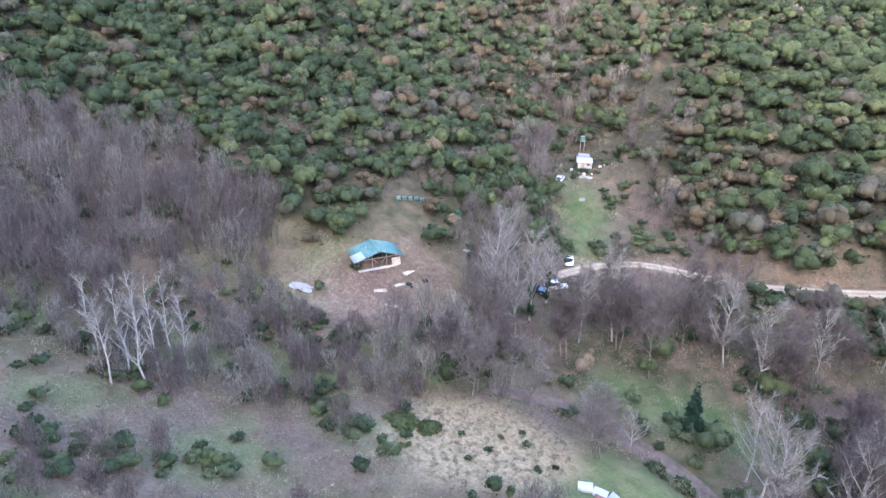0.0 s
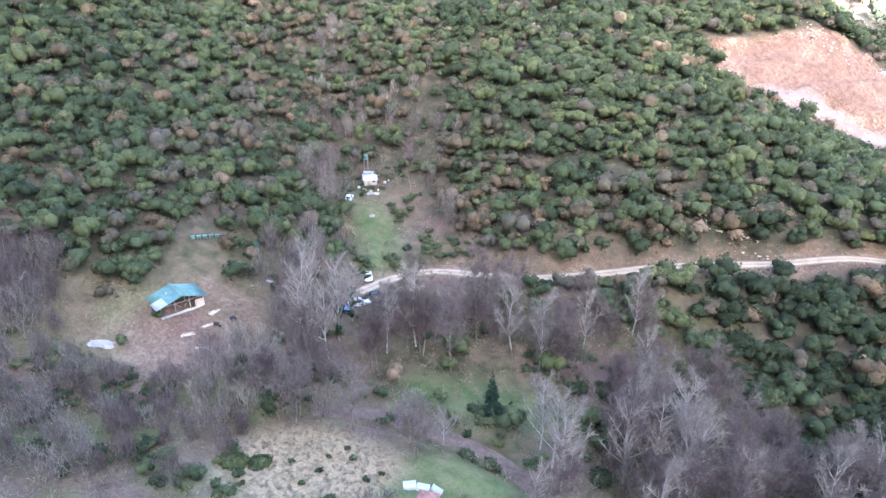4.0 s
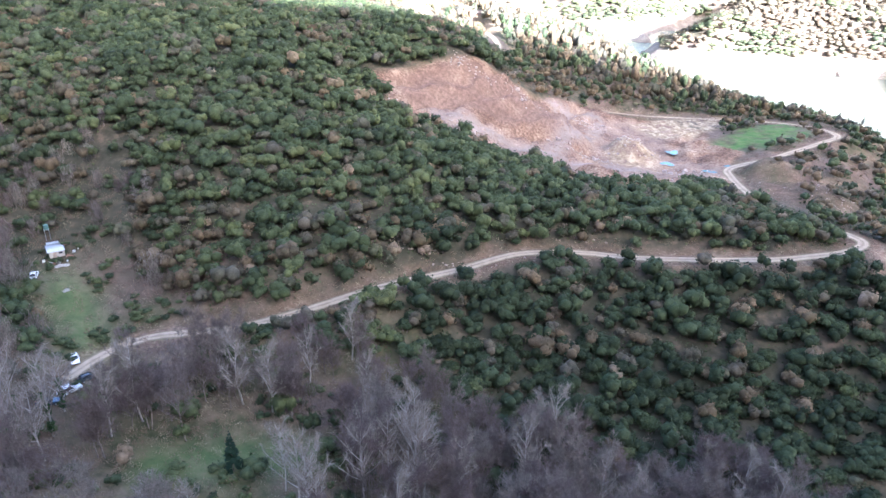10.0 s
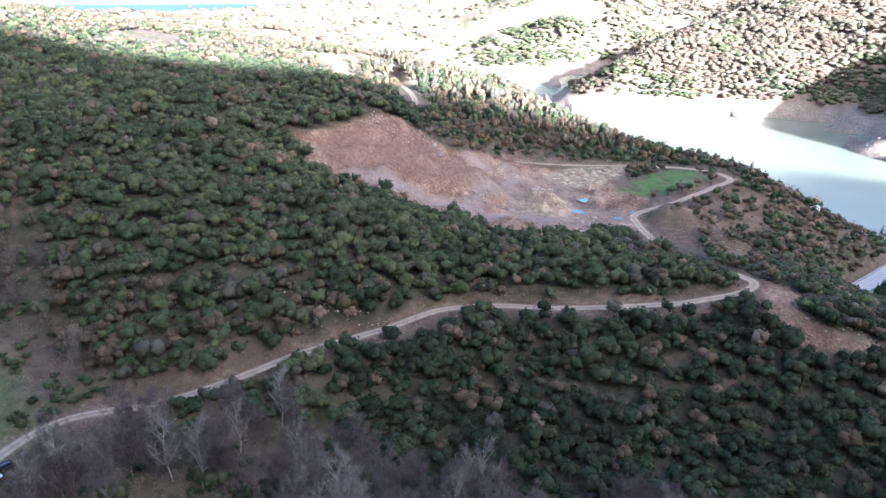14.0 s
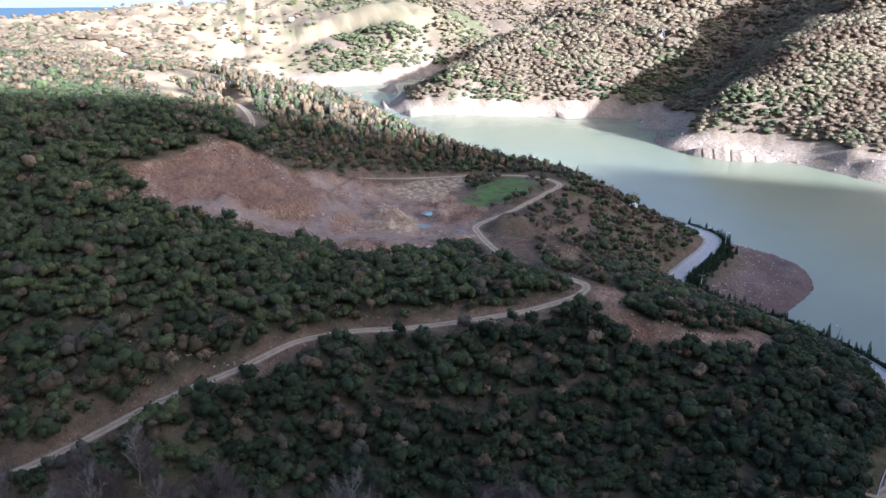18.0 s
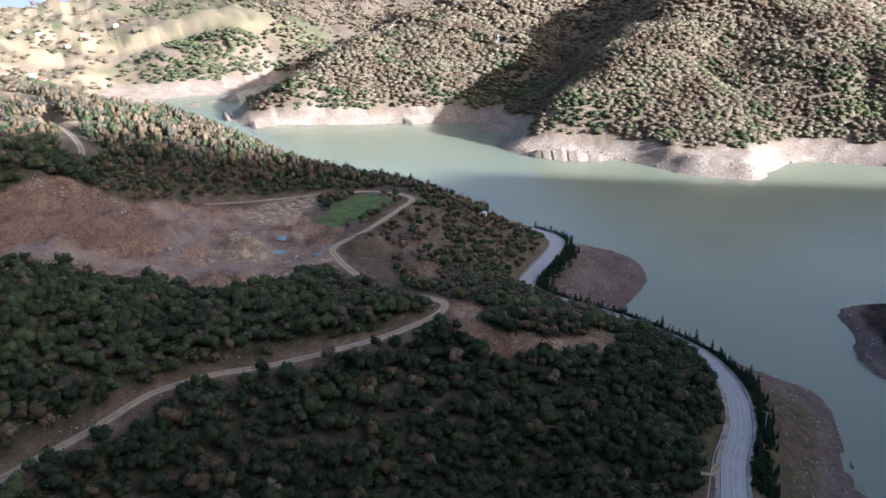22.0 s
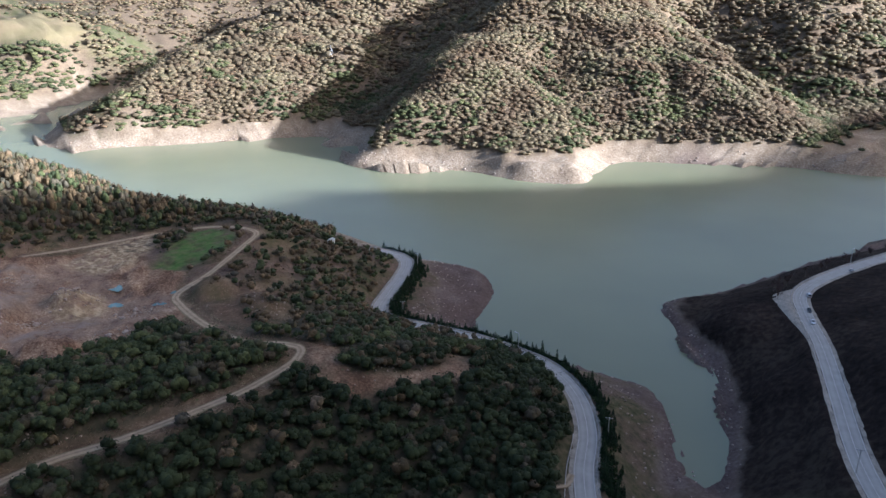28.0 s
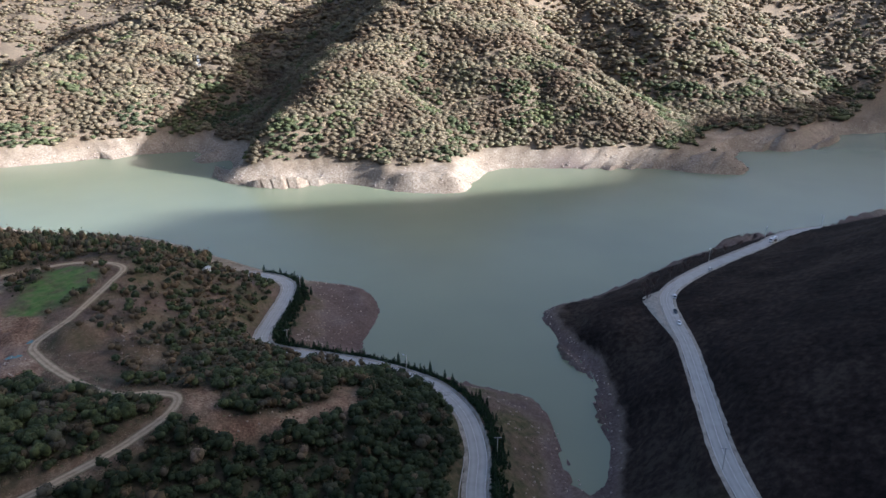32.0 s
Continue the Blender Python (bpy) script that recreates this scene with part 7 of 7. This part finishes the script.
rngt = np.random.RandomState(91)
for k, i in enumerate((186, 192, 199, 207, 213, 226, 238, 251, 262, 278, 292, 306, 322, 340)):
    p = CAPE_ROAD[i, :2] + lateral(CAPE_ROAD[i - 1:i + 2])[1] * rngt.uniform(9, 15)
    tree_at("bare_tree", "dark leafless roadside tree on the cape", p[0], p[1], 930 + k, rngt.uniform(5.5, 9.5), rngt.uniform(2.2, 3.4), BARK, 0.0, group="leafless trees on the cape", limbs=12, twigs=420, width=0.11)
field_edge = TRACK[np.hypot(TRACK[:, 0] - 128, TRACK[:, 1] - 335) < 38]
for k in range(16):
    i = 1 + int((len(field_edge) - 3) * k / 15)
    away = field_edge[i, :2] - np.array([110.0, 318.0])
    p = field_edge[i, :2] + away / np.linalg.norm(away) * rngt.uniform(6, 13)
    if k % 3:
        make_shrub("shrub", "low dark evergreen bush behind the field road", 960 + k, rngt.uniform(1.2, 2.0), rngt.uniform(2.0, 3.4), 0.1, on_ground(p[0], p[1], 0, -0.15), "bushes behind the field road", None, 260, 0.42)
    else:
        tree_at("bare_tree", "small leafless tree behind the field road", p[0], p[1], 960 + k, rngt.uniform(4, 6.5), 2.2, BARK, 0.25, limbs=10, twigs=360, width=0.04, group="trees behind the field road")

# ---- quarry: rubble, boulders, puddles ----
def rock_cloud(points, sizes, seed):
    r = np.random.RandomState(seed)
    n = len(points)
    v = points[:, None] + ICO_V[None] * r.uniform(0.6, 1.2, (n, 12, 1)) * sizes[:, None, None] * np.array([1, 1, 0.75])
    f = (ICO_F[None] + np.arange(n)[:, None, None] * 12).reshape(-1, 3)
    return v.reshape(-1, 3), f, np.repeat(r.uniform(0, 1, n), 12)


rngq = np.random.RandomState(31)
heaps = ((-36, 244, 12, 4.5, 150), (-14, 248, 12, 4, 80), (24, 270, 12, 4, 130), (30, 312, 7, 4, 110), (44, 284, 9, 9, 120), (62, 262, 9, 6, 70), (-20, 286, 14, 6, 70), (2, 296, 10, 8, 80), (56, 244, 10, 5, 80), (-6, 322, 9, 5, 40), (118, 172, 16, 5, 60), (104, 240, 12, 14, 70), (-20, 170, 26, 3.0, 70), (-48, 172, 4, 3.5, 60), (14, 186, 9, 3, 40))
pts = np.vstack([np.column_stack([rngq.normal(hx, sx * 0.5, n), rngq.normal(hy, sy * 0.5, n)]) for hx, hy, sx, sy, n in heaps])
pz = ground(pts[:, 0], pts[:, 1])
sizes = rngq.uniform(0.15, 0.55, len(pts)) ** 1.3 + 0.08
far_enough = near_line(pts[:, 0], pts[:, 1], TRACK, 12)[0] > 2.6
stuff("rubble", rock_cloud(np.column_stack([pts, pz + sizes * 0.2])[far_enough], sizes[far_enough], 32), ROCK, "broken reddish quarry rubble", "rubble")
shore = []
for line, count in ((LAKE_ROAD, 420), (CAPE_SHORE[:90], 160)):
    i = rngq.randint(0, len(line), count)
    o = rngq.uniform(-42, -16, count) if line is LAKE_ROAD else rngq.uniform(-6, 6, count)
    shore.append(line[i, :2] + lateral(line)[i] * o[:, None])
shore = np.vstack(shore)
sz = ground(shore[:, 0], shore[:, 1])
ok = (sz > 0.1) & (sz < 11)
shore, sz = shore[ok], sz[ok]
ss = rngq.uniform(0.2, 0.75, len(shore)) ** 1.5 + 0.1
stuff("shore_rocks", rock_cloud(np.column_stack([shore, sz + ss * 0.15]), ss, 33), ROCK, "scattered pale stones on the bare shore", "rocks")
cliff = FAR_SHORE[rngq.randint(60, len(FAR_SHORE) - 40, 1500)]
cp = cliff[:, :2] + rngq.normal(0, 14, (len(cliff), 2))
cz = ground(cp[:, 0], cp[:, 1])
ok = (cz > 0.5) & (cz < 16)
cs = rngq.uniform(0.4, 1.3, ok.sum())
stuff("shore_rocks", rock_cloud(np.column_stack([cp, cz])[ok], cs, 34), ROCK, "broken pale rock of the far bank", "rocks")
bm = bmesh.new()
bmesh.ops.create_icosphere(bm, subdivisions=2, radius=1.0)
for vert in bm.verts:
    vert.co *= 1 + 0.28 * noise.noise(vert.co * 1.7) + 0.12 * noise.noise(vert.co * 4)
    vert.co.z *= 0.7
boulder_mesh = done("boulder", bm, ROCK)
boulder = tagged(new("boulder", boulder_mesh), "angular reddish boulder on the quarry floor", "boulder", "quarry boulders")
spots = [(hx + rngq.normal(0, sx * 0.45), hy + rngq.normal(0, sy * 0.45)) for hx, hy, sx, sy, _ in heaps[:9] for _ in range(7)]
boulder.matrix_basis = on_ground(*spots[0], 0)
for px, py in spots[1:]:
    s = rngq.uniform(0.45, 1.25)
    copy_thing(boulder, on_ground(px, py, rngq.uniform(0, 360), 0.1) @ Matrix.Diagonal((s, s * rngq.uniform(0.7, 1.2), s, 1)))


def puddle(x, y, rx, ry, seed, label):
    r = np.random.RandomState(seed)
    a = np.linspace(0, 6.283, 28, endpoint=False)
    k = 1 + 0.22 * np.sin(2 * a + r.uniform(0, 6)) + 0.15 * np.sin(3 * a + r.uniform(0, 6)) + 0.08 * np.sin(7 * a)
    px, py = x + np.cos(a) * rx * k, y + np.sin(a) * ry * k
    level = float(np.percentile(ground(px, py), 60)) + 0.12
    rim = np.column_stack([px, py, np.full(28, level)])
    k = np.arange(28)
    sheet = mesh_from("puddle", np.vstack([rim, [(x, y, level)]]), np.column_stack([k, (k + 1) % 28, np.full(28, 28)]))
    sheet.materials.append(PUDDLE)
    tagged(new("puddle", sheet), label, "puddle", "quarry puddles", "structure")


puddle(57.6, 275.0, 2.2, 2.8, 1, "turquoise rain puddle on the quarry floor")
puddle(62.2, 293.0, 2.6, 4.6, 2, "grey-green pool below the quarry bank")
puddle(71.0, 264.0, 2.4, 1.6, 3, "shallow puddle beside the track")
puddle(79.5, 271.5, 1.6, 1.0, 4, "shallow puddle in the track")

# white debris and a hut on the knoll
for k, (x, y, rx, turn) in enumerate(((119, 181, 1.1, 30), (124, 178.5, 1.6, 70), (122.5, 177.0, 0.8, 110), (125.5, 180.5, 0.7, 20))):
    crumpled("debris_sheet", CLOTH, "torn white sheeting caught in the scrub", "debris", x, y, rx, 0.5, 0.9, 40 + k, turn)
hut = thing("cabin", "small white cabin among the brown trees", "cabin", on_ground(184.9, 326.5, 35))
for s in (-1, 1):
    block("wall", (4.0, 0.12, 2.3), WHITE, hut, (0, 1.4 * s, 1.1))
    block("end_wall", (0.12, 2.8, 2.3), WHITE, hut, (2.0 * s, 0, 1.1))
    slab("roof", [(-2.3, 0, 3.0), (2.3, 0, 3.0), (2.3, -1.8, 2.2), (-2.3, -1.8, 2.2)] if s < 0 else [(2.3, 0, 3.0), (-2.3, 0, 3.0), (-2.3, 1.8, 2.2), (2.3, 1.8, 2.2)], -0.08, ZINC, hut)
block("door", (0.8, 0.05, 1.9), TIMBER, hut, (0.5, -1.48, 0.95))
slab("window", [(-1.3, -1.49, 1.1), (-0.5, -1.49, 1.1), (-0.5, -1.49, 1.8), (-1.3, -1.49, 1.8)], 0.02, DARK_GLASS, hut)


# ---- houses of the distant valley ----
def make_house(at, label, w, d, h, roof):
    house = thing("house", label, "house", at, "houses of the far valley")
    for s in (-1, 1):
        block("wall", (w, 0.3, h), PLASTER, house, (0, s * (d / 2 - 0.15), h / 2))
        block("end_wall", (0.3, d - 0.6, h), PLASTER, house, (s * (w / 2 - 0.15), 0, h / 2))
        c = [(-w / 2 - 0.5, 0, h + 1.9), (w / 2 + 0.5, 0, h + 1.9), (w / 2 + 0.5, -d / 2 - 0.6, h - 0.1), (-w / 2 - 0.5, -d / 2 - 0.6, h - 0.1)]
        slab("roof", c if s < 0 else [(-a, -b, z) for a, b, z in c], 0.2, roof, house)
    for k in range(3):
        for z in ((1.6, 4.4) if h > 5 else (1.6,)):
            block("window", (1.1, 0.08, 1.3), DARK_GLASS, house, (-w / 3 + k * w / 3, -d / 2 - 0.02, z))
    block("chimney", (0.7, 0.7, 1.6), PLASTER, house, (w / 4, 0, h + 1.7))
    return house


rngh = np.random.RandomState(8)
first = {}
for k, (x, y) in enumerate(((-158, 878), (-196, 1042), (-120, 1190), (-84, 1200), (-70, 1190), (-52, 1178), (-68, 842), (-215, 1416), (-119, 1567), (-86, 1549), (-10, 1549), (51, 1633), (-40, 1480), (-100, 1260))):
    kind = k % 4
    at = on_ground(x, y, rngh.uniform(-40, 40), -0.3)
    if kind not in first:
        first[kind] = make_house(at, ("white two-storey house with a red tiled roof in the valley", "pale single-storey house with a grey roof in the valley", "long pale farm building with a red roof in the valley", "pale house with a zinc roof in the valley")[kind], (9, 8, 14, 10)[kind], (8, 7, 8, 8)[kind], (5.2, 3.0, 3.4, 5.0)[kind], (ROOF_TILE, ZINC, ROOF_TILE, ZINC)[kind])
    else:
        copy_thing(first[kind], at)
pylon = thing("lattice_tower", "thin grey lattice tower on the far slope", "tower", on_ground(527, 899, 20, -0.5))
for sx in (-1, 1):
    for sy in (-1, 1):
        part("leg", rod_mesh("leg", [(np.array([2.2 * sx, 2.2 * sy, 0]), np.array([0.5 * sx, 0.5 * sy, 20.0]), 0.16, 0.1)], 4, STEEL), pylon)
for z in (4, 8, 12, 16):
    w = 2.2 - 1.7 * z / 20
    part("brace", rod_mesh("brace", [(np.array([-w, -w, z]), np.array([w, -w, z]), 0.08, 0.08), (np.array([w, -w, z]), np.array([w, w, z]), 0.08, 0.08), (np.array([w, w, z]), np.array([-w, w, z]), 0.08, 0.08), (np.array([-w, w, z]), np.array([-w, -w, z]), 0.08, 0.08)], 4, STEEL), pylon)
